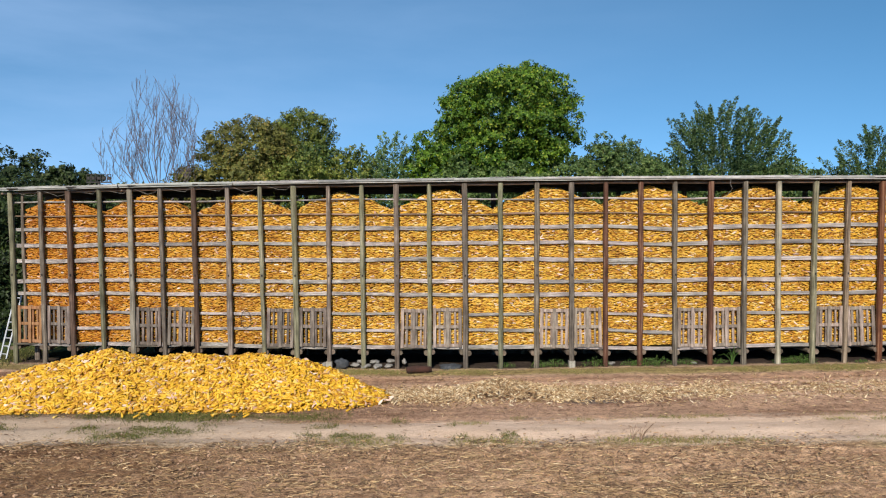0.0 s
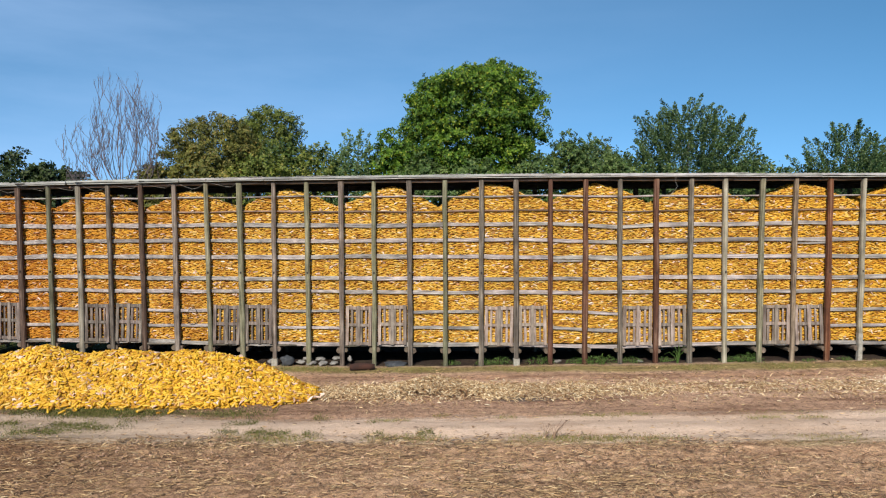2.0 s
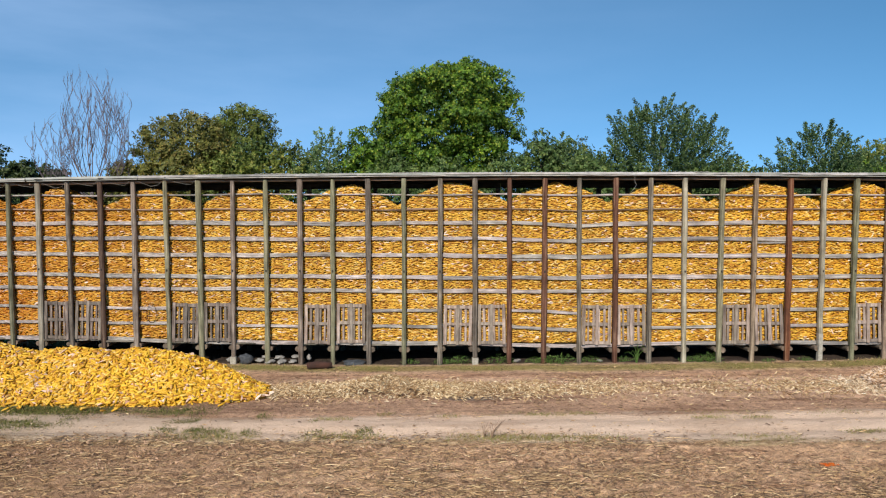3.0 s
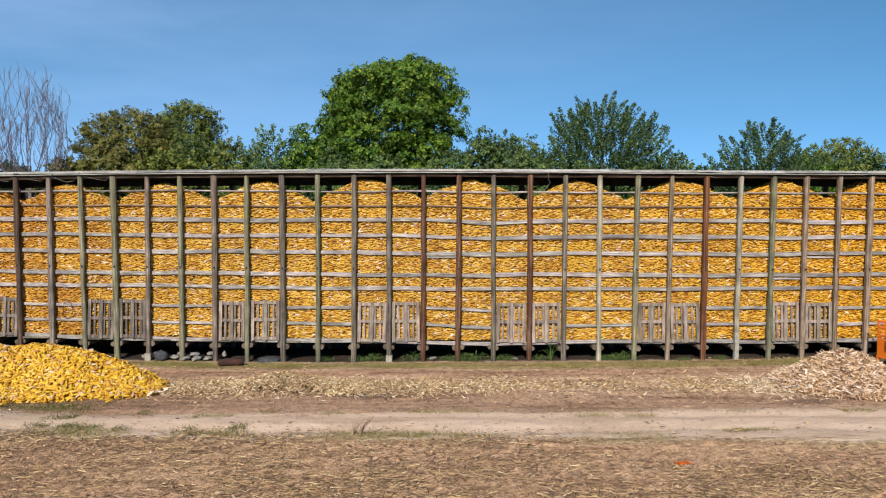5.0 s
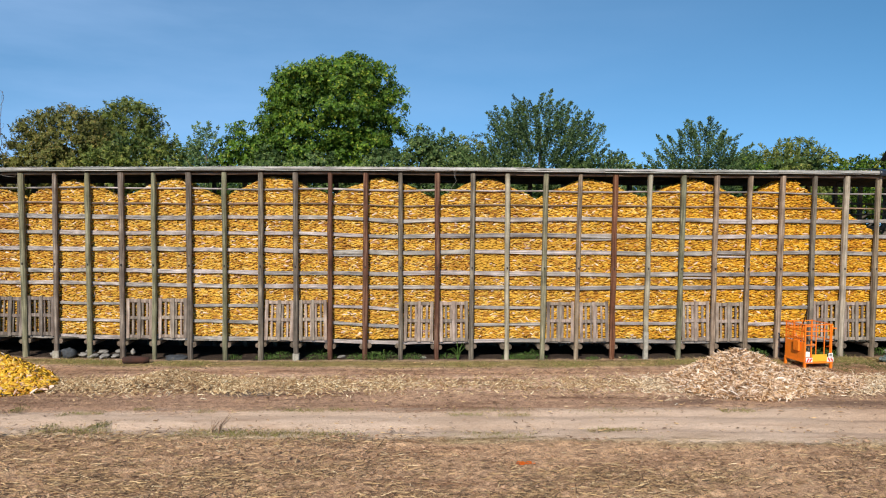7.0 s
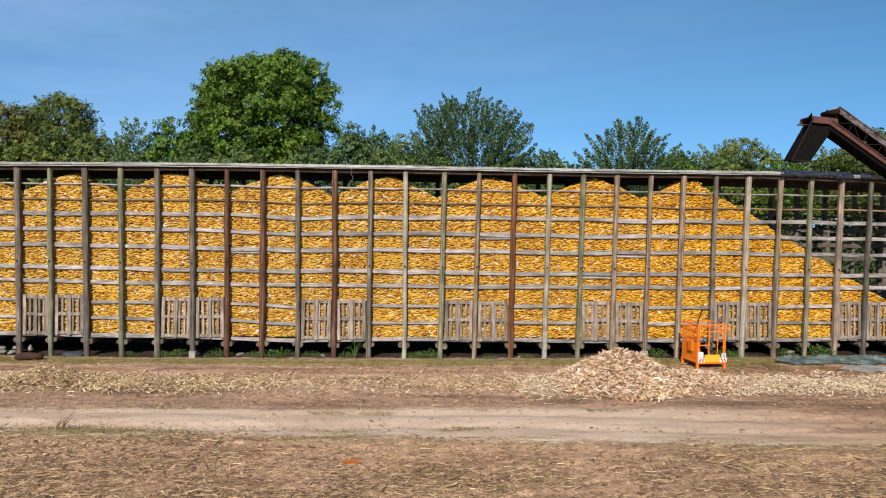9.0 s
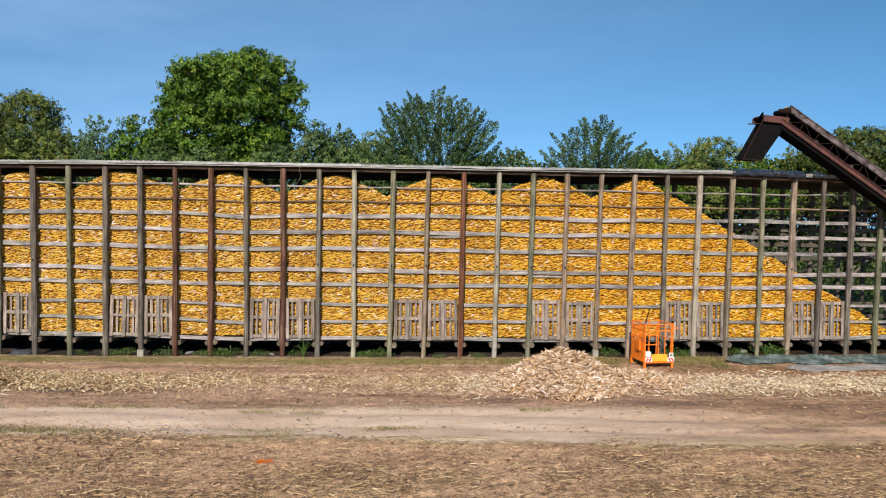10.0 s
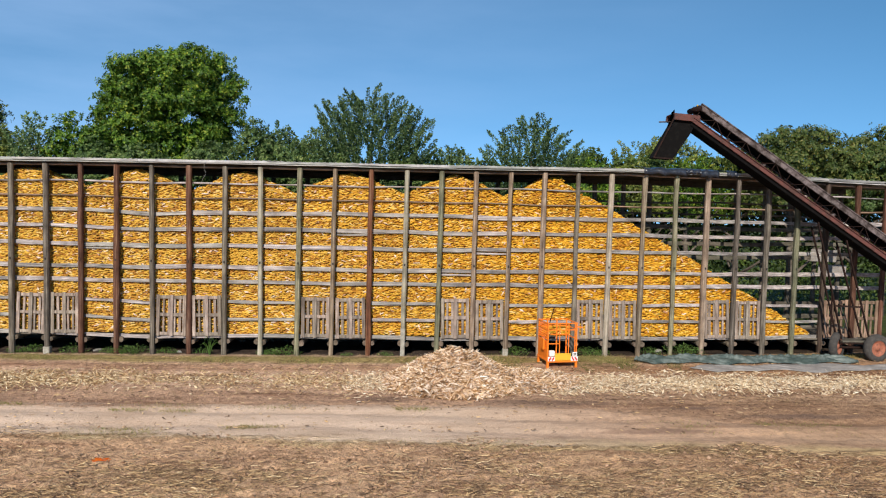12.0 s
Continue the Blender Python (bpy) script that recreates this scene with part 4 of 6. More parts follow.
def build_heap():
    n = 30000
    x, y = rng.uniform(-13.2, -1.1, n), rng.uniform(14.9, 19.3, n)
    h = heap_h(x, y)
    keep = (h > 0.015) & ((y < mid_of_heap(x) + 0.5) | (rng.random(n) < 0.45)) | (rng.random(n) < 0.02) & (heap_h(x, y + 0.5) > 0.05)
    x, y, h = x[keep], y[keep], np.maximum(h[keep], 0.02)
    n = len(x)
    e = 0.06
    nx, ny = -(heap_h(x + e, y) - heap_h(x - e, y)) / (2 * e), -(heap_h(x, y + e) - heap_h(x, y - e)) / (2 * e)
    nrm = unit(np.stack([nx, ny, np.ones(n)], -1))
    a = rng.uniform(0, 6.28, n)
    d = np.stack([np.cos(a), np.sin(a), rng.normal(0, 0.25, n)], -1)
    d = d - nrm * (d * nrm).sum(-1, keepdims=True) + nrm * rng.normal(0, 0.22, n)[:, None]
    P = np.stack([x, y, h + rng.uniform(-0.06, 0.075, n)], -1)
    heap = thing("corn_heap", "large heap of bright yellow corn cobs on the ground", "corn heap", at=(-6, 17, 0))
    near = (np.abs(x + 3.6) < 0.7) & (y < mid_of_heap(x) - 0.1)
    near &= np.cumsum(near) <= 300
    split_cobs(heap, near, P, d, nrm + rng.normal(0, 0.1, (n, 3)), COB_BRIGHT, 5, 1.10, "cob_mass", 1.2)
    xs, ys = np.linspace(-13.2, -1.1, 140), np.linspace(14.9, 19.3, 60)
    X, Y = np.meshgrid(xs, ys)
    Z = np.where(heap_h(X, Y) > 0.0, heap_h(X, Y) - 0.075, -0.2)
    i = (np.arange(59)[:, None] * 140 + np.arange(139)[None]).ravel()
    core = child("heap_core", make_mesh("heap_core", np.stack([X.ravel() + 6, Y.ravel() - 17, Z.ravel()], 1), np.stack([i, i + 1, i + 141, i + 140], 1), CORE, True), heap)
    tagged(core, kind="stuff")
    n = 1250
    x, y = rng.uniform(-12.6, -1.2, n), rng.uniform(15.1, 19.0, n)
    h = heap_h(x, y)
    keep = h > 0.0
    x, y, h = x[keep], y[keep], h[keep]
    n = len(x)
    a = rng.uniform(0, 6.28, n)
    o = new("heap_husks", husks("heap_husks", np.stack([x, y, h + 0.05], -1), np.stack([np.cos(a), np.sin(a), rng.normal(0, 0.4, n)], -1),
            np.stack([rng.normal(0, 0.5, n), -0.6 + rng.normal(0, 0.5, n), np.ones(n)], -1), HUSK_PINK, 0.11, 0.27, 0.085))
    tagged(o, "pale dry husks lying on the yellow cob heap", "husks", kind="stuff")


build_heap()


def husk_h(x, y):
    """Height of the husk litter: a heap and a thin strip along the crib."""
    x, y = np.asarray(x, float), np.asarray(y, float)
    d = np.hypot((x - 15.45) / 1.8, (y - 16.35) / 1.5)
    big = 0.92 * np.clip(1.02 - np.sqrt(d * d + 0.008), 0, 1) ** 1.15
    d2 = np.hypot((x - 17.2) / 1.5, (y - 16.4) / 1.0)
    d3 = np.hypot((x - 1.3) / 1.6, (y - 16.7) / 0.85)
    big = big * (1 + 0.10 * np.sin(x * 4.1 + 1.0) * np.sin(y * 3.7) + 0.06 * np.sin(x * 9.3 + y * 7.1))
    return np.maximum.reduce([big, np.clip(0.30 * (1 - d2), 0, 1), np.clip(0.38 * (1 - d3), 0, 1)])


def build_husks():
    n = 40000
    x, y = rng.uniform(13.4, 18.9, n), rng.uniform(14.7, 18.2, n)
    h = husk_h(x, y)
    keep = h > 0.02

    def lay(name, P, label, material, broad, tall=0.0):
        n = len(P)
        a = rng.uniform(0, 6.28, n)
        o = new(name, husks(name, P + np.stack([0 * a, 0 * a, rng.uniform(0.0, 0.03, n) + tall * rng.random(n) ** 2], -1), np.stack([np.cos(a), np.sin(a), rng.normal(0.05, 0.45, n)], -1),
                np.stack([rng.normal(0, 0.7, n), rng.normal(-0.2, 0.7, n), np.ones(n)], -1), material, 0.09 if tall else 0.06, 0.27 if tall else 0.18, broad))
        return tagged(o, label, "husks", kind="stuff")

    o = lay("corn_husks", np.stack([x[keep], y[keep], h[keep] + ground_z(x[keep], y[keep])], -1), "heap of pale dry corn husks on the ground", HUSK, 0.042, 0.08)
    n = 84000
    x = rng.uniform(-2.4, 30.5, n)
    y = rng.normal(0, 1, n)
    wide = np.interp(x, [-2.4, 0, 3.5, 6, 10, 13, 18, 30], [0.45, 0.55, 0.55, 0.6, 0.6, 0.65, 0.62, 0.55])
    mid = np.interp(x, [-2.4, 1, 6, 12, 18, 24, 30], [16.8, 16.65, 16.6, 16.45, 16.35, 16.6, 16.7])
    dens = np.interp(x, [-2.4, -1.5, 0.3, 1.2, 3.0, 4.6, 9, 12, 14, 19, 24, 30], [0.2, 0.6, 0.9, 1, 1.0, 0.7, 0.25, 0.3, 0.8, 0.85, 0.75, 0.75])
    dens = dens * (0.16 + 0.84 * np.maximum(np.sin(x * 1.9 + 2 * np.sin(y * 2 + x)) ** 2, np.where(x < 4.2, 0.75, 0.0)))
    keep = rng.random(n) < dens
    x, y = x[keep], (mid + y * wide * 0.75)[keep]
    P = np.stack([x, y, husk_h(x, y) + ground_z(x, y) + 0.012], -1)
    lay("husk_litter", P[x < 12.8], "strip of old yellow-brown corn husks on the ground", HUSK_OLD, 0.030)
    lay("husk_litter", P[x >= 12.8], "strip of pale dry corn husks on the ground", HUSK_STRIP, 0.026)
    xs, ys = np.linspace(13.0, 19.2, 80), np.linspace(14.6, 18.3, 50)
    X, Y = np.meshgrid(xs, ys)
    Z = husk_h(X, Y) + ground_z(X, Y) - np.where(husk_h(X, Y) < 0.06, 0.09, 0.03)
    i = (np.arange(49)[:, None] * 80 + np.arange(79)[None]).ravel()
    core = new("husk_core", make_mesh("husk_core", np.stack([X.ravel(), Y.ravel(), Z.ravel()], 1), np.stack([i, i + 1, i + 81, i + 80], 1), HUSK, True))
    core.parent = o


build_husks()


# ---- field straw and grass ----
def build_litter():
    n = 260000
    x, y = rng.uniform(-14, 33, n), np.where(rng.random(n) < 0.08, rng.uniform(5.5, 9.3, n), rng.uniform(9.3, 13.9, n))
    edge = 12.80 - 0.055 * x + 0.25 * np.sin(x * 1.3) + 0.2 * np.sin(x * 3.7)
    clump = 0.5 + 0.25 * np.sin(x * 0.9 + 2.0 * np.sin(y * 1.7)) + 0.25 * np.sin(y * 4.3 + 1.5 * np.sin(x * 0.7)) + 0.2 * np.sin(x * 3.1 + 2.2 * np.sin(y * 3.7))
    thin = np.interp(x, [0, 9, 14, 19], [1.0, 0.3, 0.3, 0.8]) ** np.interp(edge - y, [0.0, 1.0, 2.2], [1.0, 0.8, 0.0])
    clump = np.clip(clump * thin * np.interp(edge - y, [0.0, 0.4, 1.2, 2.0, 2.8], [0.6, 0.45, 0.62, 1.05, 1.5]) * np.interp(x, [-9, 2, 16, 24], [0.62, 0.8, 1.05, 1.6]), 0, 1.2)
    keep = (y < edge) & (rng.random(n) < 0.12 * thin + 0.86 * clump ** 1.4)
    x, y = x[keep], y[keep]
    n = len(x)
    a = rng.normal(0, 0.5, n) + np.where(rng.random(n) < 0.2, 1.5, 0.0)
    axes = np.stack([np.cos(a), np.sin(a), rng.normal(0.0, 0.12, n)], -1)
    ups = np.stack([rng.normal(0, 0.4, n), rng.normal(-0.2, 0.4, n), np.ones(n)], -1)
    ln = rng.uniform(0.05, 0.21, n) * np.where(rng.random(n) < 0.06, 2.2, 1.0)
    v, f = crowd(STRAND_V, STRAND_F, sized(frames_of(axes, ups), ln, rng.uniform(0.006, 0.015, n), ln * rng.uniform(0.1, 0.7, n)), np.stack([x, y, ground_z(x, y) + rng.uniform(0.004, 0.03, n)], -1))
    tagged(new("field_straw", make_mesh("field_straw", v, f, STRAW)), "dry maize straw and stalks littering the brown field", "straw", kind="stuff")
    # crumbled clods of earth between the straw
    n = 16000
    x, y = rng.uniform(-13, 32, n), rng.uniform(9.3, 13.2, n)
    keep = y < 12.75 - 0.055 * x + 0.3 * np.sin(x * 1.3)
    x, y = x[keep], y[keep]
    n = len(x)
    lump = np.array([(1, 0, 0), (-1, 0.2, 0), (0.1, 1, 0), (-0.1, -1, 0.1), (0.1, 0.1, 0.8), (0, 0, -0.6)])
    lump_f = np.array([(0, 2, 4), (2, 1, 4), (1, 3, 4), (3, 0, 4), (2, 0, 5), (1, 2, 5), (3, 1, 5), (0, 3, 5)])
    a = rng.uniform(0, 6.28, n)
    turn = frames_of(np.stack([np.cos(a), np.sin(a), rng.normal(0, 0.3, n)], -1), np.stack([rng.normal(0, 0.3, n), rng.normal(0, 0.3, n), np.ones(n)], -1))
    q = 0.012 + 0.034 * rng.random(n) ** 3
    v, f = crowd(lump, lump_f, sized(turn, q * 1.3, q, q * 0.8), np.stack([x, y, ground_z(x, y) + 0.008], -1))
    tagged(new("soil_clods", make_mesh("soil_clods", v, f, SOIL)), "crumbled brown clods of earth on the field", "soil", kind="stuff")
    # a thin litter of straw crumbs over the whole yard
    n = 42000
    x, y = rng.uniform(-13, 31, n), rng.uniform(12.6, 19.6, n)
    dens = np.interp(y + 0.038 * x, [12.6, 13.2, 13.5, 14.4, 15.0, 16.0, 18.0, 19.8], [0.9, 0.5, 0.12, 0.12, 0.35, 0.8, 0.8, 0.5])
    keep = (rng.random(n) < dens * (0.4 + 0.6 * np.sin(x * 1.3 + 2 * np.sin(y * 2.1)) ** 2)) & (heap_h(x, y) < 0.0)
    x, y = x[keep], y[keep]
    n = len(x)
    a = rng.normal(0, 0.9, n)
    axes = np.stack([np.cos(a), np.sin(a), rng.normal(0.0, 0.15, n)], -1)
    ups = np.stack([rng.normal(0, 0.4, n), rng.normal(-0.2, 0.4, n), np.ones(n)], -1)
    ln = rng.uniform(0.03, 0.12, n)
    v, f = crowd(HUSK_V, HUSK_F, sized(frames_of(axes, ups), ln, rng.uniform(0.008, 0.03, n), ln * 0.4), np.stack([x, y, ground_z(x, y) + rng.uniform(0.004, 0.02, n)], -1))
    tagged(new("yard_litter", make_mesh("yard_litter", v, f, STRAW)), "crumbs of straw and husk scattered over the yard", "litter", kind="stuff")
    # grass: along the crib, along the field's edge, in the track and round the cob heap
    X, Y, H = [], [], []

    def strip(x0, x1, mid, wide, count, h, patch, even=0.5):
        x = rng.uniform(x0, x1, count)
        y = mid(x) + rng.normal(0, wide, count)
        fade = np.clip(np.minimum(x - x0, x1 - x) / (0.15 * (x1 - x0)), 0, 1)
        k = rng.random(count) < fade * np.clip(patch * (even + np.sin(x * 1.7 + 1.3 * np.sin(x * 0.6)) * 0.7), 0, 1)
        X.append(x[k]), Y.append(y[k]), H.append(np.full(k.sum(), h))

    def grow(label, material, broad):
        x, y, h = np.concatenate(X), np.concatenate(Y), np.concatenate(H)
        k = (heap_h(x, y) < 0.05)
        x, y, h = x[k], y[k], h[k]
        n = len(x)
        a = rng.uniform(0, 6.28, n)
        lean = rng.normal(0, 0.7, (n, 2))
        axes = np.stack([lean[:, 0], lean[:, 1], np.ones(n)], -1)
        ups = np.stack([np.cos(a), np.sin(a), np.zeros(n)], -1)
        ln = h * rng.uniform(0.5, 1.7, n)
        blade = np.array([(0, -0.5, 0), (0, 0.5, 0), (0.6, 0.35, 0.08), (0.6, -0.35, 0.08), (1.0, 0.02, 0.25), (1.0, -0.02, 0.25)])
        v, f = crowd(blade, np.array([(0, 1, 2, 3), (3, 2, 4, 5)]), sized(frames_of(axes, ups), ln, np.full(n, broad), ln), np.stack([x, y, ground_z(x, y) - 0.01], -1))
        tagged(new("grass", make_mesh("grass", v, f, material)), label, "grass", kind="stuff")
        X.clear(), Y.clear(), H.clear()

    strip(-13, 30, lambda x: front_y(x) - 0.55, 0.21, 42000, 0.06, 1.0)
    strip(-4, 11, lambda x: 12.95 - 0.055 * x, 0.14, 9000, 0.05, 0.9)
    strip(-12, 20, lambda x: 12.95 - 0.055 * x, 0.12, 4000, 0.04, 0.6)
    strip(3.0, 13.0, lambda x: 14.5 - 0.02 * x, 0.10, 1800, 0.04, 0.4)
    strip(17.0, 27.0, lambda x: 12.85 + 0.01 * x, 0.22, 3500, 0.035, 0.7)
    strip(15.0, 24.0, lambda x: 19.0 + 0.02 * x, 0.22, 4000, 0.06, 0.9)
    for cx, cy in ((0.3, 14.2), (1.6, 14.5), (2.6, 14.3), (4.9, 14.35), (5.6, 14.4), (8.4, 14.0), (9.5, 13.95), (11.0, 12.85), (11.4, 12.9), (12.9, 14.1), (13.2, 14.05), (14.4, 14.2), (21.5, 13.3), (23.0, 13.1), (24.5, 13.4)):
        strip(cx - 0.45, cx + 0.45, lambda x: cy + 0 * x, 0.07, 260, 0.035, 3.0)
    grow("short dry yellow-green grass beside the crib and track", GRASS, 0.010)
    # greener turf in front of the cob heap and between the wheel tracks
    strip(-13.0, -2.2, lambda x: 14.95 + 0.11 * np.maximum(-3.6 - x, 0), 0.26, 19000, 0.05, 0.9, 0.65)
    strip(-7.5, -3.0, lambda x: 15.0 + 0.08 * np.maximum(-3.6 - x, 0), 0.20, 8000, 0.045, 1.0, 0.8)
    strip(-12.5, -1.5, lambda x: 13.2 - 0.155 * (x + 2.0) + 0.06 * np.sin(x * 2.1), 0.16, 6000, 0.035, 0.8, 0.2)
    for cx, cy, cw in ((-9.6, 14.40, 0.6), (-7.9, 14.35, 0.3), (-5.8, 14.0, 0.8), (-4.0, 13.55, 0.5), (-2.2, 13.45, 0.5), (-1.2, 13.3, 0.3), (-0.2, 13.25, 0.4), (1.0, 13.3, 0.2), (-1.2, 14.5, 0.25), (-0.2, 14.1, 0.2), (-8.8, 14.0, 0.5), (-7.0, 13.75, 0.6), (-6.5, 14.25, 0.5), (-4.8, 13.85, 0.5), (-3.2, 13.6, 0.4), (-2.9, 14.15, 0.4), (-10.3, 14.7, 0.6), (-5.2, 14.45, 0.4)):
        strip(cx - cw, cx + cw, lambda x: cy + 0.05 * np.sin(7 * x), 0.13, int(1700 * cw), 0.03, 1.6)
    strip(16.8, 22.2, lambda x: 18.30 + 0 * x, 0.30, 17000, 0.028, 1.5)
    strip(-18.0, -13.2, lambda x: 23.0 + 0 * x, 1.2, 7000, 0.12, 3.0)
    grow("green turf in front of the cob heap and along the track", GREEN, 0.011)


build_litter()

# ---- trees ----
LEAF_V = np.array([(0.0, 0.0, 0.0), (0.5, 0.30, 0.05), (1.0, 0.0, -0.10), (0.5, -0.30, 0.05)])
LEAF_F = np.array([(0, 1, 2, 3)])


def trunk_mesh(r, height, spread, limbs, thick):
    bm = bmesh.new()
    top = height * 0.55
    tube(bm, [(0, 0, -0.1), (0.03, 0.02, top * 0.4), (-0.05, 0.04, top), (0.04, 0.0, height * 0.85)], [thick, thick * 0.8, thick * 0.55, thick * 0.12], 8)
    for k in range(limbs):
        a = k * 2.4 + r.uniform(0, 0.8)
        z0 = height * r.uniform(0.22, 0.6)
        ln = spread * r.uniform(0.55, 0.9)
        z1 = min(z0 + ln * r.uniform(0.5, 1.1), height * 0.93)
        tube(bm, [(0, 0, z0), (ln * 0.45 * math.cos(a), ln * 0.45 * math.sin(a), z0 + (z1 - z0) * 0.4), (ln * math.cos(a), ln * math.sin(a), z1)], [thick * 0.42, thick * 0.28, thick * 0.06], 6)
    return bm


def spread_out(r, n, outline, depth, inset, low):
    """Places on and inside a crown with that outline (rows of height, western and eastern edge), kept apart from one another."""
    zs, west, east = (np.array(q, float) for q in zip(*outline))
    span = east.max() - west.min()
    lump = r.uniform(0, 6.28)
    out = np.zeros((0, 3))
    way = np.zeros((0, 3))
    for _ in range(n):
        m = 14
        z = low + (zs[-1] - low) * r.random(m) ** 0.75
        mid, half = (np.interp(z, zs, west) + np.interp(z, zs, east)) / 2, (np.interp(z, zs, east) - np.interp(z, zs, west)) / 2
        a = r.uniform(0, 2 * math.pi, m)
        half = np.maximum(half * (1 + 0.13 * np.sin(3 * a + 2.7 * z + lump) * np.sin(3.4 * z + lump) + 0.07 * np.sin(7 * a + lump) * np.sin(6.1 * z)) - inset, 0.05)
        a = np.where((np.sin(a) > 0) & (r.random(m) < 0.5), -a, a)
        q = r.uniform(0.12, 1.0, m) ** 0.42
        c = np.stack([mid + half * q * np.cos(a), half * depth * q * np.sin(a), z], -1)
        d = np.stack([np.cos(a) * q, np.sin(a) * q, 0.9 * (z - zs.mean()) / (zs[-1] - zs[0]) + 0.35], -1)
        k = 0 if len(out) == 0 else np.argmax(np.min(np.linalg.norm(out[None] - c[:, None], axis=-1), axis=1) + 0.02 * span * r.random(m))
        out, way = np.vstack([out, c[k]]), np.vstack([way, d[k]])
    return out, unit(way)


def tufts(r, P, out, leaf, per):
    """At each place a spray of leaves that fan out round its outward way."""
    n = len(P)
    x = unit(np.cross(out, r.normal(0, 1, (n, 3))))
    y = np.cross(out, x)
    a = np.linspace(0, 2 * math.pi, per, endpoint=False)[None] + r.uniform(0, 6.28, (n, 1)) + r.normal(0, 0.2, (n, per))
    rad = np.cos(a)[..., None] * x[:, None] + np.sin(a)[..., None] * y[:, None]
    axes = rad + out[:, None] * r.uniform(-0.1, 0.7, (n, per, 1)) + np.array([0, 0, -0.12])
    ups = out[:, None] + r.normal(0, 0.28, (n, per, 3))
    ln = leaf * r.uniform(0.65, 1.25, (n, per)).ravel()
    at = (P[:, None] + rad * leaf * 0.12).reshape(-1, 3)
    return crowd(LEAF_V, LEAF_F, sized(frames_of(axes.reshape(-1, 3), ups.reshape(-1, 3)), ln, ln, ln), at)


def clumped(r, outline, depth, clumps, size, leaf, count, low, per=6):
    """Leaves on separate rounded clumps, each full on its upper and outer side and open below, with sprays that break the outline."""
    cen, way = spread_out(r, clumps, outline, depth, size * 0.75, low)
    big = size * r.uniform(0.65, 1.25, clumps)
    n = count // per
    which = r.choice(len(cen), n, p=big ** 2 / (big ** 2).sum())
    o = unit(r.normal(0, 1, (n, 3)) + way[which] * 0.55 + np.array([0, -0.1, 0.35]))
    rad = big[which] * (0.10 + 1.25 * r.random(n) ** 0.7)
    P = cen[which] + o * rad[:, None] * np.array([1.2, 1.2, 0.75]) + r.normal(0, 0.06, (n, 3))
    return tufts(r, P, unit(o + r.normal(0, 0.22, (n, 3)) + np.array([0, -0.05, 0.15])), leaf, per)


def shooting(r, outline, depth, shoots, long, leaf, count, low):
    """Leaves along slender shoots that rise and lean outward."""
    foot, way = spread_out(r, shoots, outline, depth, -0.05, low)
    way = unit(way * np.array([0.85, 0.85, 0.4]) + np.array([0, 0, 0.8]) + r.normal(0, 0.16, (shoots, 3)))
    ln = long * r.uniform(0.5, 1.15, shoots)
    foot = foot - way * (ln * r.uniform(0.5, 1.0, shoots))[:, None]
    k = r.choice(shoots, count, p=ln / ln.sum())
    t = r.random(count) ** 0.8
    side = unit(r.normal(0, 1, (count, 3)))
    P = foot[k] + way[k] * (ln[k] * t)[:, None] + side * (0.10 * long * (1.1 - t))[:, None]
    axes = unit(way[k] * 0.8 + side * 0.9 + np.array([0, 0, -0.1]))
    ups = side * 0.6 + r.normal(0, 0.35, (count, 3)) + np.array([0, -0.35, 0.45])
    q = leaf * r.uniform(0.6, 1.25, count)
    return crowd(LEAF_V, LEAF_F, sized(frames_of(axes, ups), q, q * 0.85, q), P)


def tree(name, label, at, outline, material, seed, clumps=90, size=0.55, leaf=0.15, count=40000, depth=0.85, low=5.0, tips=0, shoots=0, long=0.85):
    """A leafy tree or shrub: trunk with limbs and a crown of many leaves, in clumps or along shoots."""
    r = np.random.default_rng(seed)
    ob = thing(name, label, "tree" if name != "shrub" else "shrub", "trees behind the crib", at=(at[0], at[1], 0))
    outline = [(z, w - at[0], e - at[0]) for z, w, e in outline]
    top, wide = outline[-1][0], max(e - w for z, w, e in outline) / 2
    part("trunk", trunk_mesh(random.Random(seed), top, wide, 7, 0.05 + top * 0.016), BARK, ob, "brown bark trunk with limbs", True)
    if shoots:
        v, f = shooting(r, outline, depth, shoots, long, leaf, count, low)
    else:
        v, f = clumped(r, outline, depth, clumps, size, leaf, count, low)
    if tips:
        # leafy twigs that stand out of the crown
        v2, f2 = shooting(r, outline, depth, tips, long, leaf * 0.95, tips * 42, low + 0.3 * (top - low))
        f = np.vstack([f, f2 + len(v)])
        v = np.vstack([v, v2])
    child("crown", make_mesh("crown", v, f, material), ob)
    return ob


def dome(x, rad, top, bottom):
    """The outline of an ordinary rounded crown."""
    return [(bottom, x - 0.6 * rad, x + 0.6 * rad), (bottom + 0.35 * (top - bottom), x - rad, x + rad), (bottom + 0.7 * (top - bottom), x - 0.92 * rad, x + 0.9 * rad),
            (bottom + 0.9 * (top - bottom), x - 0.6 * rad, x + 0.62 * rad), (top, x - 0.22 * rad, x + 0.2 * rad)]


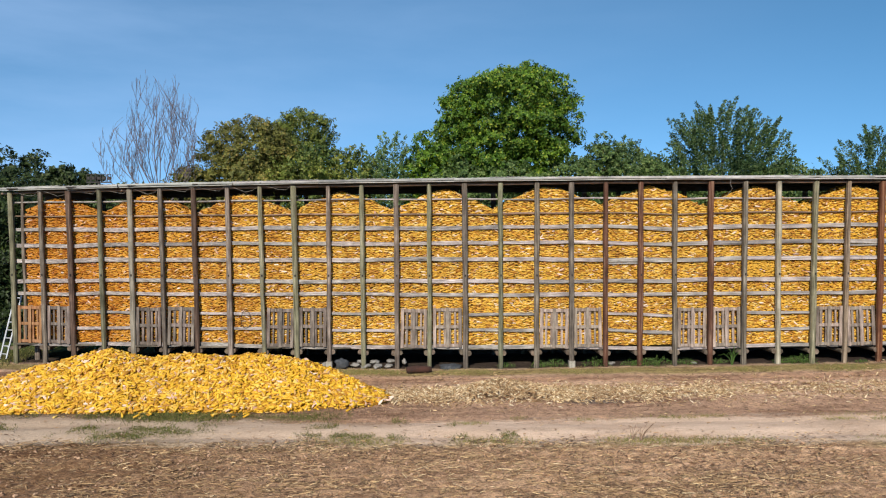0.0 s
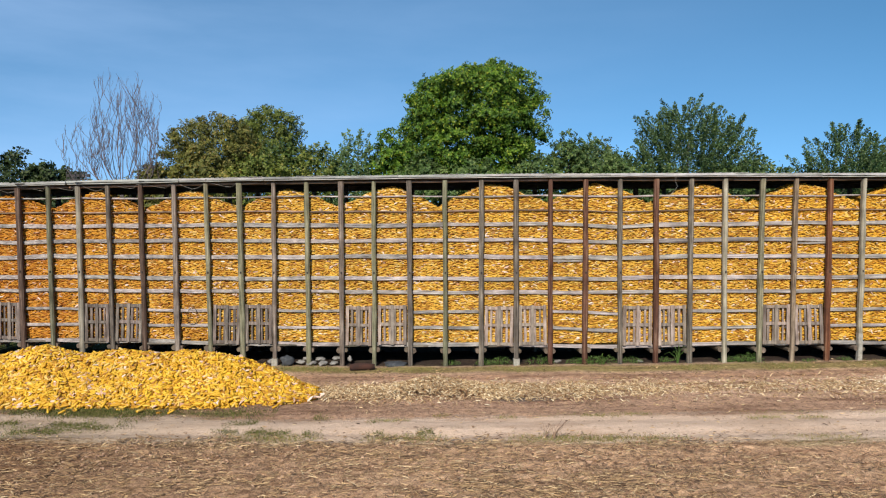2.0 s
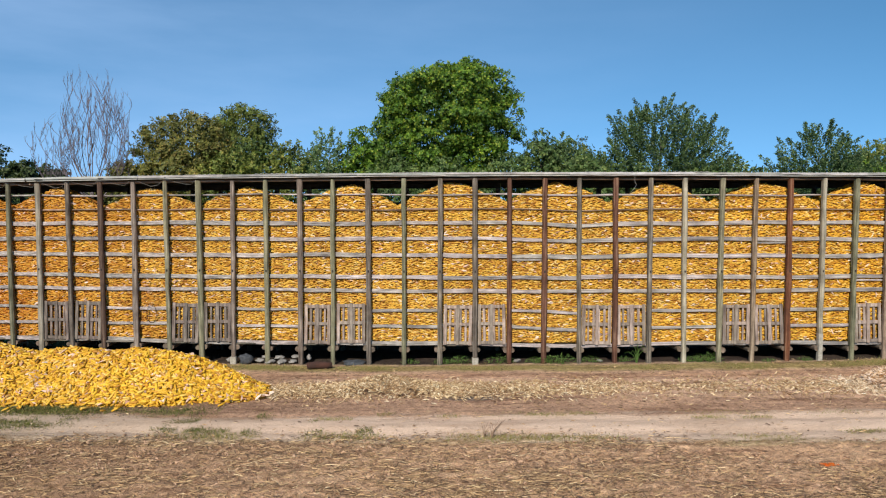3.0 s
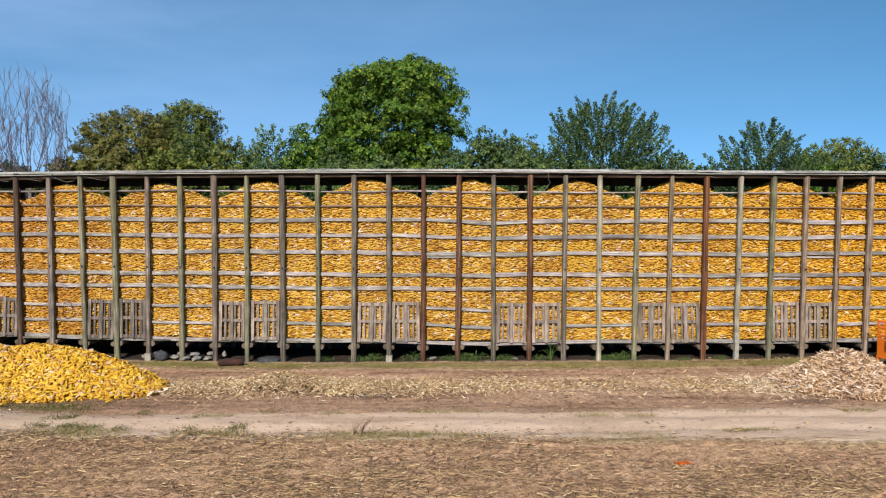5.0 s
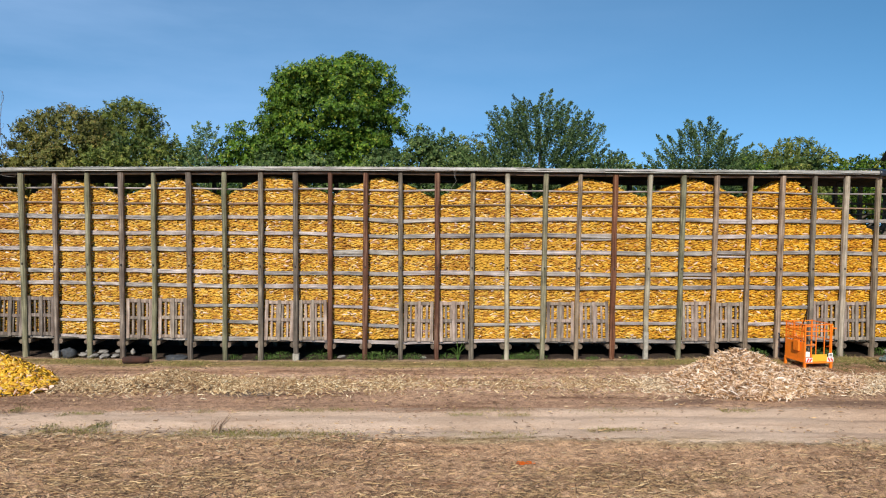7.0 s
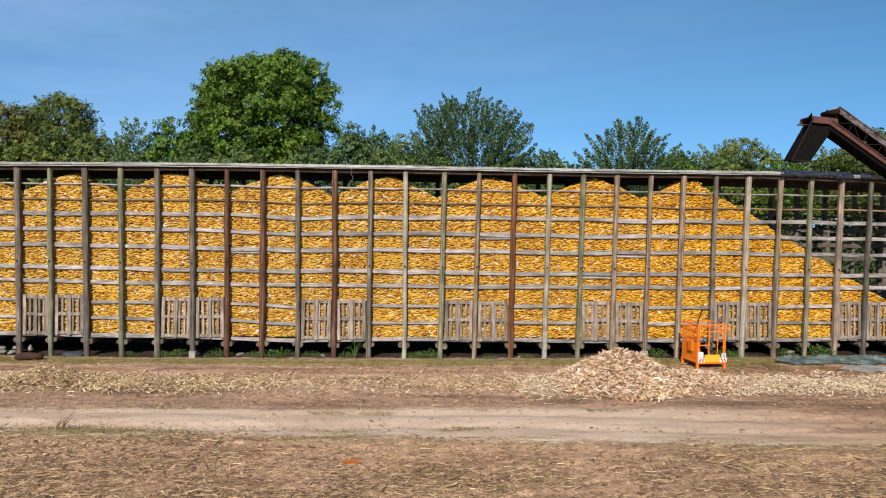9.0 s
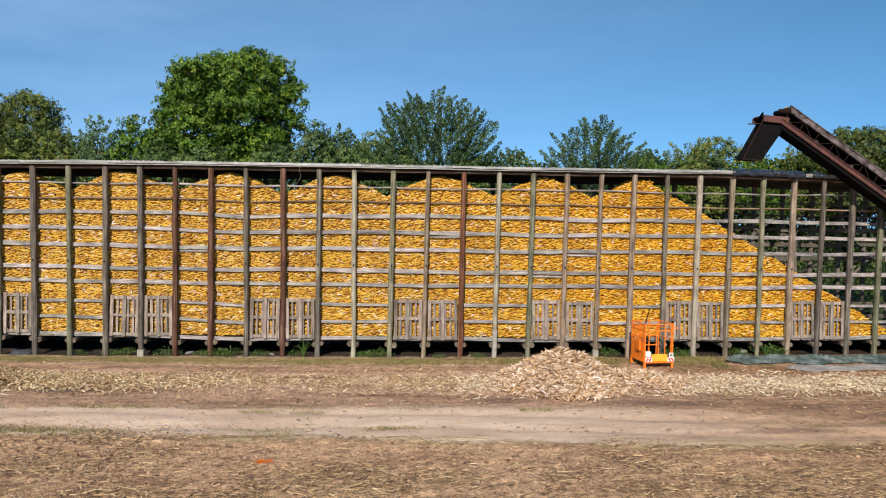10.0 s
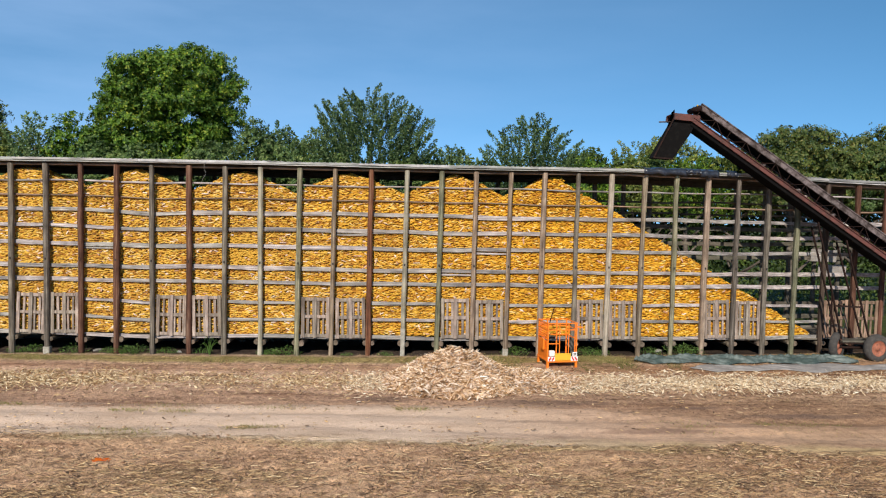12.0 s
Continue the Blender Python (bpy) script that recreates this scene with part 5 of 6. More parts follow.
tree("walnut_tree", "large round-crowned green walnut tree behind the crib", (3.75, 30.9),
     [(4.6, 1.2, 6.0), (6.4, 0.1, 5.9), (7.4, 0.0, 6.1), (8.6, 0.3, 6.6), (9.3, 0.65, 6.65), (9.9, 0.75, 6.6), (10.35, 0.65, 6.4), (10.6, 1.5, 6.2), (10.9, 2.6, 6.0), (11.2, 3.9, 5.6), (11.3, 4.4, 5.3)],
     LEAF_WALNUT, 21, 300, 0.36, 0.127, 92000, 0.85, 5.6, 150)
tree("tree", "dark green bushy fruit tree behind the crib", (12.5, 28.6),
     [(3.0, 11.2, 13.8), (5.0, 10.3, 14.7), (6.8, 10.1, 14.9), (7.4, 10.3, 15.0), (8.0, 10.2, 15.0), (8.3, 10.4, 14.8), (8.7, 10.8, 14.3), (9.0, 11.2, 13.6), (9.2, 11.6, 12.9)],
     LEAF_PLUM, 22, leaf=0.10, count=46000, low=4.6, shoots=380, long=1.1, tips=30)
tree("tree", "small dark green tree with loose upright shoots", (19.2, 28.3),
     [(3.0, 18.0, 20.4), (5.0, 17.1, 21.2), (6.5, 17.0, 21.3), (7.2, 17.3, 21.1), (7.5, 17.7, 20.9), (7.75, 18.1, 20.5), (8.05, 18.5, 20.1), (8.3, 19.0, 19.8)],
     LEAF_PLUM, 23, leaf=0.10, count=27000, low=4.6, shoots=220, long=1.1, tips=30)
tree("tree", "distant olive-green tree with turning leaves", (28.2, 37.2), dome(28.2, 3.1, 8.6, 3.0), LEAF_OLIVE, 24, 80, 0.30, 0.14, 9500, tips=80)
tree("tree", "olive-green walnut tree with browning lower leaves", (-5.9, 31.7),
     [(3.0, -7.0, -4.8), (6.4, -7.8, -3.7), (7.3, -7.8, -4.0), (7.9, -7.6, -4.3), (8.5, -7.4, -4.45), (8.9, -7.0, -4.5), (9.2, -6.6, -4.9), (9.5, -6.3, -5.8)],
     LEAF_OLIVE, 25, 100, 0.27, 0.10, 25000, 0.85, 5.8, 210)
tree("tree", "broad tree with olive and brown autumn leaves", (-7.9, 30.1),
     [(3.0, -9.0, -6.8), (5.5, -10.1, -5.8), (7.4, -10.0, -5.8), (8.0, -9.8, -6.0), (8.35, -9.4, -6.3), (8.6, -8.9, -6.8), (8.8, -8.3, -7.2)],
     LEAF_BROWN, 26, 110, 0.27, 0.10, 27000, 0.85, 5.6, 210)
tree("tree", "green orchard tree beyond the conveyor", (31.0, 29.0), dome(31.0, 2.8, 8.3, 3.0), LEAF_MIXED, 27, 170, 0.33, 0.115, 34000, tips=110)
tree("tree", "green orchard tree beyond the conveyor", (35.4, 29.5), dome(35.4, 3.0, 8.3, 3.0), LEAF_MIXED, 28, 170, 0.33, 0.115, 34000, tips=110)
SHRUBS = [(-3.4, 29.6, 1.4, 7.5, LEAF_OLIVE, 0), (-1.65, 29.2, 1.2, 8.1, LEAF_BLUE, 1), (-0.2, 29.4, 1.0, 8.2, LEAF_WALNUT, 0), (1.2, 28.4, 1.5, 6.9, LEAF_DARK, 0), (3.4, 28.0, 1.6, 6.8, LEAF_DARK, 0),
          (5.9, 28.3, 1.5, 7.0, LEAF_DARK, 0), (7.5, 29.4, 1.0, 8.1, LEAF_DARK, 0), (8.5, 29.6, 0.9, 7.9, LEAF_BLUE, 1), (9.6, 30.2, 1.2, 7.3, LEAF_DARK, 0), (10.0, 33.2, 1.7, 8.2, LEAF_OLIVE, 0), (9.2, 28.0, 1.3, 6.9, LEAF_DARK, 0),
          (15.8, 29.5, 1.1, 7.2, LEAF_BLUE, 1), (17.1, 30.2, 1.2, 6.7, LEAF_BLUE, 1), (21.6, 28.6, 1.6, 6.8, LEAF_WALNUT, 0), (23.9, 29.2, 1.7, 6.5, LEAF_OLIVE, 0), (26.2, 28.9, 1.7, 6.9, LEAF_WALNUT, 1),
          (28.4, 28.9, 1.6, 7.4, LEAF_OLIVE, 1), (25.1, 33.2, 2.0, 8.0, LEAF_OLIVE, 1), (-5.6, 28.6, 1.7, 7.2, LEAF_OLIVE, 0), (-7.8, 28.7, 1.6, 7.2, LEAF_BROWN, 0), (-9.9, 29.2, 1.5, 6.7, LEAF_BROWN, 0),
          (-12.2, 30.4, 1.5, 5.8, LEAF_DARK, 0), (14.0, 27.8, 1.5, 6.6, LEAF_DARK, 0), (11.4, 27.8, 1.4, 6.4, LEAF_DARK, 0), (33.5, 28.6, 1.9, 7.2, LEAF_DARK, 0), (-17.6, 29.2, 2.1, 6.6, LEAF_DARK, 0), (-15.0, 31.6, 1.5, 5.7, LEAF_DARK, 0), (-20.5, 31.0, 2.2, 6.9, LEAF_DARK, 0)]
for k, (x, y, rad, top, mat, wild) in enumerate(SHRUBS):
    tree("shrub", "dense green hedge shrub behind the crib", (x, y), dome(x, rad * 1.25, top, 1.0), mat if x > -12 else LEAF_SHADED, 60 + k, 60, 0.30, 0.125, 6500, 0.8, 4.6, 0 if wild else 30, 130 if wild else 0, 0.8)
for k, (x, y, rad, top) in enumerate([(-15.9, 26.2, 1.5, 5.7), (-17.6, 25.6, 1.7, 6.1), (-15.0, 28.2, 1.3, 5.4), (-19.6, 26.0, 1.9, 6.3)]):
    tree("shrub", "dark shaded shrub beside the crib's end", (x, y), dome(x, rad, top, 0.2), LEAF_SHADED, 160 + k, 80, 0.36, 0.17, 6500, 0.8, 0.4)
for k, (x, y, rad, top) in enumerate([(-31.5, 46, 4.4, 9.9), (-27.3, 45, 3.4, 9.2), (-24.6, 45, 2.8, 8.6), (-22.9, 45, 2.0, 8.05), (-21.7, 45.5, 1.4, 7.75), (-34, 42, 5, 11.0), (-17.5, 47.5, 2.6, 6.6), (-13.8, 47, 2.6, 6.3), (40.5, 33, 4, 9), (46, 36, 5, 10)]):
    tree("tree", "distant dark green tree in a row", (x, y), dome(x, rad * 1.1, top, 1.5), LEAF_FAR if x < 0 else LEAF_DARK, 120 + k, 60, 0.2 * rad, 0.26, 6500, 0.9, 3.5)


def hedge():
    """The thicket behind the shrubs."""
    n = 100000
    x = np.where(rng.random(n) < 0.35, rng.uniform(19, 36, n), rng.uniform(-16, 40, n))
    top = np.interp(x, [-16, -11.5, -9.5, -4, 9, 15, 17, 22, 30, 40], [5.5, 5.7, 6.9, 7.4, 7.3, 6.8, 6.5, 6.8, 6.9, 7.2])
    top = top + 0.28 * np.sin(x * 0.9) + 0.22 * np.sin(x * 2.3 + 1) + 0.18 * np.sin(x * 5.1) + 0.12 * np.sin(x * 11.3)
    z = 0.2 + rng.random(n) ** 0.6 * (top - 0.2)
    y = 30.2 + rng.normal(0, 0.35, n) + 0.5 * np.sin(x * 1.7 + z)
    axes = unit(rng.normal(0, 1, (n, 3)) + np.array([0, -0.3, 0.1]))
    ups = np.array([0, -0.6, 0.6]) + rng.normal(0, 0.6, (n, 3))
    ln = rng.uniform(0.13, 0.23, n)
    v, f = crowd(LEAF_V, LEAF_F, sized(frames_of(axes, ups), ln, ln, ln), np.stack([x, y, z], -1))
    tagged(new("hedge", make_mesh("hedge", v, f, LEAF_HEDGE)), "dense green thicket behind the crib", "hedge", kind="stuff")


hedge()


def bare_tree():
    """A leafless tree of long upright twigs that fan out from a short trunk."""
    r = random.Random(4)
    ob = thing("bare_tree", "leafless grey-brown tree with thin upright twigs", "tree", "trees behind the crib", at=(-11.25, 28.4, 0))
    bm = bmesh.new()
    tube(bm, [(0, 0, -0.1), (0.06, 0, 2.4), (0.0, 0.02, 4.2), (0.08, 0.02, 5.6)], [0.17, 0.14, 0.10, 0.06], 8)
    part("trunk", bm, BARE, ob, "", True)

    def arc(bm, p, out, height, rad, depth, bend=0.30):
        """A twig that spreads, rises steeply and bows in again at its tip."""
        n = 9
        pts, wob = [], r.uniform(0, 6.28)
        for k in range(n + 1):
            t = k / n
            sway = 0.035 * height * math.sin(t * 7 + wob) * t
            pts.append(p + out * math.sin(math.pi * t * (0.5 + bend)) + Vector((sway * 0.5, sway, height * t)))
        tube(bm, pts, [rad * (1 - 0.85 * k / n) + 0.003 for k in range(n + 1)], 5 if depth == 0 else 4, False)
        if depth >= 2:
            return
        for c in range(11 if depth == 0 else 4):
            t = r.uniform(0.15, 0.85)
            k = min(int(t * n), n - 1)
            b = r.uniform(0, 6.28)
            ln = height * r.uniform(0.18, 0.36) * (1.2 - 0.6 * t)
            arc(bm, pts[k].lerp(pts[k + 1], t * n - k), Vector((math.cos(b), math.sin(b) * 0.8, 0)) * ln * r.uniform(0.15, 0.45), ln, rad * 0.45, depth + 1, r.uniform(0.0, 0.4))

    # how far each limb spreads, the height of its tip and how much it bows in
    for wide, tip, bend in ((-2.9, 8.2, 0.02), (-2.5, 7.6, 0.05), (-2.2, 8.8, 0.12), (-1.9, 9.2, 0.2), (-1.6, 8.4, 0.25), (-1.3, 10.5, 0.36), (-1.1, 9.4, 0.35), (-0.9, 10.6, 0.2), (-0.6, 9.8, 0.3), (-0.3, 10.5, 0.3), (0.25, 9.9, 0.3),
                            (0.6, 10.5, 0.38), (0.9, 10.6, 0.42), (1.25, 9.9, 0.42), (1.55, 10.5, 0.42), (1.8, 10.2, 0.40), (1.95, 9.6, 0.36), (1.9, 8.9, 0.34), (1.5, 8.1, 0.3), (-1.4, 7.8, 0.25), (1.0, 8.8, 0.35), (1.9, 7.6, 0.2), (-0.7, 8.5, 0.3)):
        bm = bmesh.new()
        z0 = 5.0 + r.uniform(0, 0.9) - 0.22 * abs(wide)
        arc(bm, Vector((0.08 * wide + 0.1, 0, z0)), Vector((wide * 0.68, r.uniform(-0.6, 0.6), 0)), tip - 0.25 - z0, 0.013 if abs(wide) > 0.7 else 0.019, 0, bend + 0.12)
        part("limb", bm, BARE, ob, "", True)


bare_tree()


# ---- conveyor ----
RUST = paint("rusty_red_steel", (0.115, 0.036, 0.028), 0.8, 0.0, (0.06, 0.024, 0.018), 0.5, 5.0)
RUST_DARK = paint("dark_rusty_steel", (0.02, 0.012, 0.010), 0.9, 0.0, (0.04, 0.02, 0.016), 0.42, 5.0)
TROUGH = paint("worn_trough_steel", (0.17, 0.138, 0.135), 0.85, 0.0, (0.04, 0.03, 0.027), 0.52, 4.0)
RUBBER = paint("black_rubber", (0.006, 0.0055, 0.0055), 1.0, 0.0, (0.012, 0.011, 0.010), 0.4, 8.0)
TYRE = paint("dusty_tyre", (0.045, 0.04, 0.036), 0.95, 0.0, (0.09, 0.078, 0.066), 0.45, 6.0)
YELLOW = paint("yellow_enamel", (0.70, 0.42, 0.03), 0.45, 0.0, (0.45, 0.26, 0.03), 0.4, 12.0)
ORANGE = paint("orange_enamel", (0.86, 0.20, 0.012), 0.45, 0.0, (0.62, 0.13, 0.012), 0.36, 9.0)
RIM = paint("faded_red_rim", (0.33, 0.11, 0.06), 0.8, 0.0, (0.16, 0.065, 0.04), 0.45, 14.0)
WHITE = paint("white_enamel", (0.78, 0.77, 0.74), 0.5, 0.0, (0.55, 0.54, 0.50), 0.35, 20.0)
REDPAINT = paint("red_enamel", (0.62, 0.03, 0.03), 0.5, 0.0, (0.45, 0.03, 0.03), 0.35, 20.0)
ALU = paint("aluminium", (0.60, 0.62, 0.65), 0.5, 0.2, (0.42, 0.44, 0.47), 0.45, 9.0)
TARP_GREEN = paint("dark_green_tarp", (0.045, 0.065, 0.057), 0.55, 0.0, (0.13, 0.155, 0.14), 0.48, 3.0, 0.03)
TARP_GREY = paint("grey_tarp", (0.27, 0.245, 0.225), 0.8, 0.0, (0.19, 0.17, 0.155), 0.48, 2.5, 0.01)
TARP_BLACK = paint("black_foil", (0.018, 0.022, 0.032), 0.35, 0.0, (0.035, 0.042, 0.06), 0.45, 5.0, 0.01)
STONE = paint("grey_stone", (0.25, 0.235, 0.215), 0.9, 0.0, (0.16, 0.15, 0.135), 0.48, 7.0, 0.01)
LOGWOOD = paint("red_brown_log", (0.055, 0.02, 0.012), 0.95, 0.0, (0.03, 0.013, 0.009), 0.5, 6.0, 0.01)
CORD = paint("pale_cord", (0.30, 0.28, 0.25), 0.8, 0.0)

for _m in (RUBBER, RUST_DARK, TROUGH):
    _m.node_tree.nodes["Principled BSDF"].inputs["Specular IOR Level"].default_value = 0.08
SLATE = paint("slate_cloth", (0.030, 0.034, 0.040), 0.8, 0.0, (0.055, 0.06, 0.068), 0.5, 9.0, 0.02)

conveyor = thing("conveyor", "rusty red-brown belt conveyor on wheels reaching over the crib", "conveyor", at=(28.0, 19.4, 0))
conv_inv = Matrix.Translation((-28.0, -19.4, 0))
TIP = Vector((22.69, 19.35, 7.65))
ALONG, OVER = Vector((0.836, 0, -0.548)), Vector((0.548, 0, 0.836))


def on_belt(s, n, w):
    return TIP + ALONG * s + OVER * n + Vector((0, w, 0))


def cpart(name, bm, material, label="", smooth=False, parent=conveyor):
    bmesh.ops.transform(bm, matrix=conv_inv, verts=bm.verts)
    return part(name, bm, material, parent, label, smooth)


def build_conveyor():
    end, wide = 11.6, 0.62
    for w, nm in ((0.0, "side_plate"), (wide, "side_plate")):
        bm = bmesh.new()
        bar(bm, on_belt(0.02, -0.09, w), on_belt(end, -0.09, w), 0.15, 0.03)
        bar(bm, on_belt(0.02, -0.01, w), on_belt(end, -0.01, w), 0.03, 0.08)
        bar(bm, on_belt(0.02, -0.165, w), on_belt(end, -0.165, w), 0.03, 0.07)
        cpart(nm, bm, TROUGH, "grey-brown worn steel side plate")
    bm = bmesh.new()
    bar(bm, on_belt(0.0, -0.13, wide / 2), on_belt(end, -0.13, wide / 2), 0.02, wide - 0.04)
    cpart("belt", bm, RUBBER, "black rubber belt")
    for w in (0.0, wide):
        bm = bmesh.new()
        bar(bm, on_belt(0.05, -0.54, w), on_belt(end, -0.54, w), 0.115, 0.05)
        bar(bm, on_belt(0.05, -0.475, w - 0.03), on_belt(end, -0.475, w - 0.03), 0.02, 0.06)
        cpart("chord", bm, RUST, "rusty red lower chord")
        k, s = 0, 0.1
        while s < end - 0.5:
            bm = bmesh.new()
            bar(bm, on_belt(s, -0.165, w), on_belt(s, -0.53, w), 0.018)
            cpart("strut", bm, RUST_DARK)
            bm = bmesh.new()
            a, b = (-0.165, -0.53) if k % 2 else (-0.53, -0.165)
            bar(bm, on_belt(s, a, w), on_belt(s + 0.55, b, w), 0.016)
            cpart("brace", bm, RUST_DARK)
            s += 0.55
            k += 1
    bm = bmesh.new()
    bar(bm, on_belt(0.1, -0.625, wide / 2 + 0.01), on_belt(end, -0.625, wide / 2 + 0.01), 0.15, wide - 0.06)
    soften(bm, 0.015)
    cpart("return_pan", bm, RUBBER, "black return pan under the belt")
    for s in (1.3, 2.6, 3.9, 5.2, 6.5):
        bm = bmesh.new()
        tube(bm, [on_belt(s, -0.40, 0.02), on_belt(s, -0.40, wide - 0.02)], 0.045, 10)
        cpart("roller", bm, TROUGH, "worn steel roller", True)
    bm = bmesh.new()
    tube(bm, [on_belt(0.02, -0.17, -0.05), on_belt(0.02, -0.17, wide + 0.05)], 0.085, 14)
    cpart("head_drum", bm, RUST_DARK, "", True)
    # upright fin on the head's far end
    bm = bmesh.new()
    fin = [bm.verts.new(p) for p in ((21.93, 19.44, 7.47), (21.84, 19.44, 7.36), (21.74, 19.44, 6.99), (21.80, 19.44, 6.95), (21.97, 19.44, 7.24))]
    bm.faces.new(fin)
    bmesh.ops.solidify(bm, geom=list(bm.faces), thickness=0.03)
    cpart("fin", bm, RUST, "rusty red upright fin")
    bm = bmesh.new()
    tube(bm, [(21.82, 19.42, 7.10), (21.47, 19.40, 7.08)], 0.022, 8)
    cpart("stub_pipe", bm, TROUGH, "grey stub pipe", True)
    # discharge chute: steel head box, side rails and a black apron
    bm = bmesh.new()
    bar(bm, (21.90, 19.36, 7.24), (22.66, 19.36, 7.18), 0.16, 0.08)
    bar(bm, (21.90, 20.0, 7.24), (22.66, 20.0, 7.18), 0.16, 0.08)
    slab(bm, (0.76, 0.64, 0.03), (22.28, 19.68, 7.31), Euler((0, radians(4.5), 0)).to_matrix())
    cpart("chute_head", bm, RUST, "rusty red steel chute head")
    # apron coloured near black for the shade on the chute's hanging face
    bm = bmesh.new()
    sheet = bm.faces.new([bm.verts.new((x, 19.42, z)) for x, z in ((21.99, 7.20), (21.37, 6.06), (21.93, 6.03), (22.44, 6.79), (22.61, 7.19))])
    back = bmesh.ops.extrude_face_region(bm, geom=[sheet])
    bmesh.ops.translate(bm, vec=(0.02, 0.55, 0.0), verts=[q for q in back["geom"] if isinstance(q, bmesh.types.BMVert)])
    bmesh.ops.recalc_face_normals(bm, faces=bm.faces)
    cpart("apron", bm, RUBBER, "black chute apron")
    for p, q in (((21.96, 19.40, 7.30), (21.35, 19.40, 6.05)), ((21.34, 19.41, 6.05), (21.95, 19.41, 6.02))):
        bm = bmesh.new()
        bar(bm, p, q, 0.04, 0.035)
        cpart("chute_edge", bm, RUST_DARK, "dark brown chute edge")
    # undercarriage
    for p, q in (((27.33, 19.55, 0.75), (26.36, 19.40, 4.25)), ((28.17, 19.50, 0.72), (27.22, 19.36, 3.72)), ((27.45, 20.0, 0.75), (26.5, 19.97, 4.1)), ((28.25, 20.0, 0.72), (27.3, 19.97, 3.65))):
        bm = bmesh.new()
        bar(bm, p, q, 0.042)
        cpart("leg", bm, RUST_DARK, "dark steel supporting leg")
    for p, q in (((27.05, 19.50, 1.75), (27.85, 19.46, 1.72)), ((26.95, 19.5, 2.1), (27.2, 19.9, 0.8)), ((27.3, 19.6, 0.62), (28.35, 19.55, 0.60)), ((27.3, 20.05, 0.62), (28.35, 20.05, 0.60))):
        bm = bmesh.new()
        bar(bm, p, q, 0.05)
        cpart("cross_bar", bm, RUST_DARK)
    bm = bmesh.new()
    slab(bm, (0.85, 0.5, 0.04), (27.8, 19.8, 0.66))
    cpart("deck", bm, BACKWOOD, "grey plank deck")
    bm = bmesh.new()
    tube(bm, [(27.15, 19.75, 0.47), (28.4, 19.7, 0.45)], 0.045, 10)
    cpart("axle", bm, RUST_DARK, "", True)
    for at, turn in (((27.26, 19.66, 0.50), 40), ((28.36, 19.45, 0.49), 8)):
        hub = new("wheel")
        hub.parent = conveyor
        m = conv_inv @ Matrix.Translation(at) @ pose(0, 0, 0, 0, 0, turn)
        bm = bmesh.new()
        bmesh.ops.create_cone(bm, cap_ends=False, segments=28, radius1=0.30, radius2=0.30, depth=0.17, matrix=pose(0, 0, 0, 90, 0, 0))
        bm.clear()
        prof = [(0.215, -0.085), (0.31, -0.10), (0.36, -0.07), (0.375, 0.0), (0.36, 0.07), (0.31, 0.10), (0.215, 0.085)]
        ring = [[bm.verts.new((r * math.cos(a), y, r * math.sin(a))) for r, y in prof] for a in np.linspace(0, 2 * math.pi, 29)[:-1]]
        for k in range(28):
            for j in range(6):
                bm.faces.new((ring[k][j], ring[k][j + 1], ring[(k + 1) % 28][j + 1], ring[(k + 1) % 28][j]))
        bmesh.ops.recalc_face_normals(bm, faces=bm.faces)
        tyre = part("tyre", bm, TYRE, conveyor, "black rubber tyre", True)
        tyre.parent = hub
        bm = bmesh.new()
        prof = [(0.02, -0.06), (0.06, -0.06), (0.07, -0.03), (0.17, -0.02), (0.20, -0.07), (0.225, -0.075), (0.225, 0.07)]
        ring = [[bm.verts.new((r * math.cos(a), y, r * math.sin(a))) for r, y in prof] for a in np.linspace(0, 2 * math.pi, 25)[:-1]]
        for k in range(24):
            for j in range(6):
                bm.faces.new((ring[k][j], ring[k][j + 1], ring[(k + 1) % 24][j + 1], ring[(k + 1) % 24][j]))
        bm.faces.new([q[0] for q in ring])
        bmesh.ops.recalc_face_normals(bm, faces=bm.faces)
        rim = part("rim", bm, RIM, conveyor, "faded red steel rim", True)
        rim.parent = hub
        hub.matrix_basis = m @ Matrix.Scale(1.13, 4)


build_conveyor()


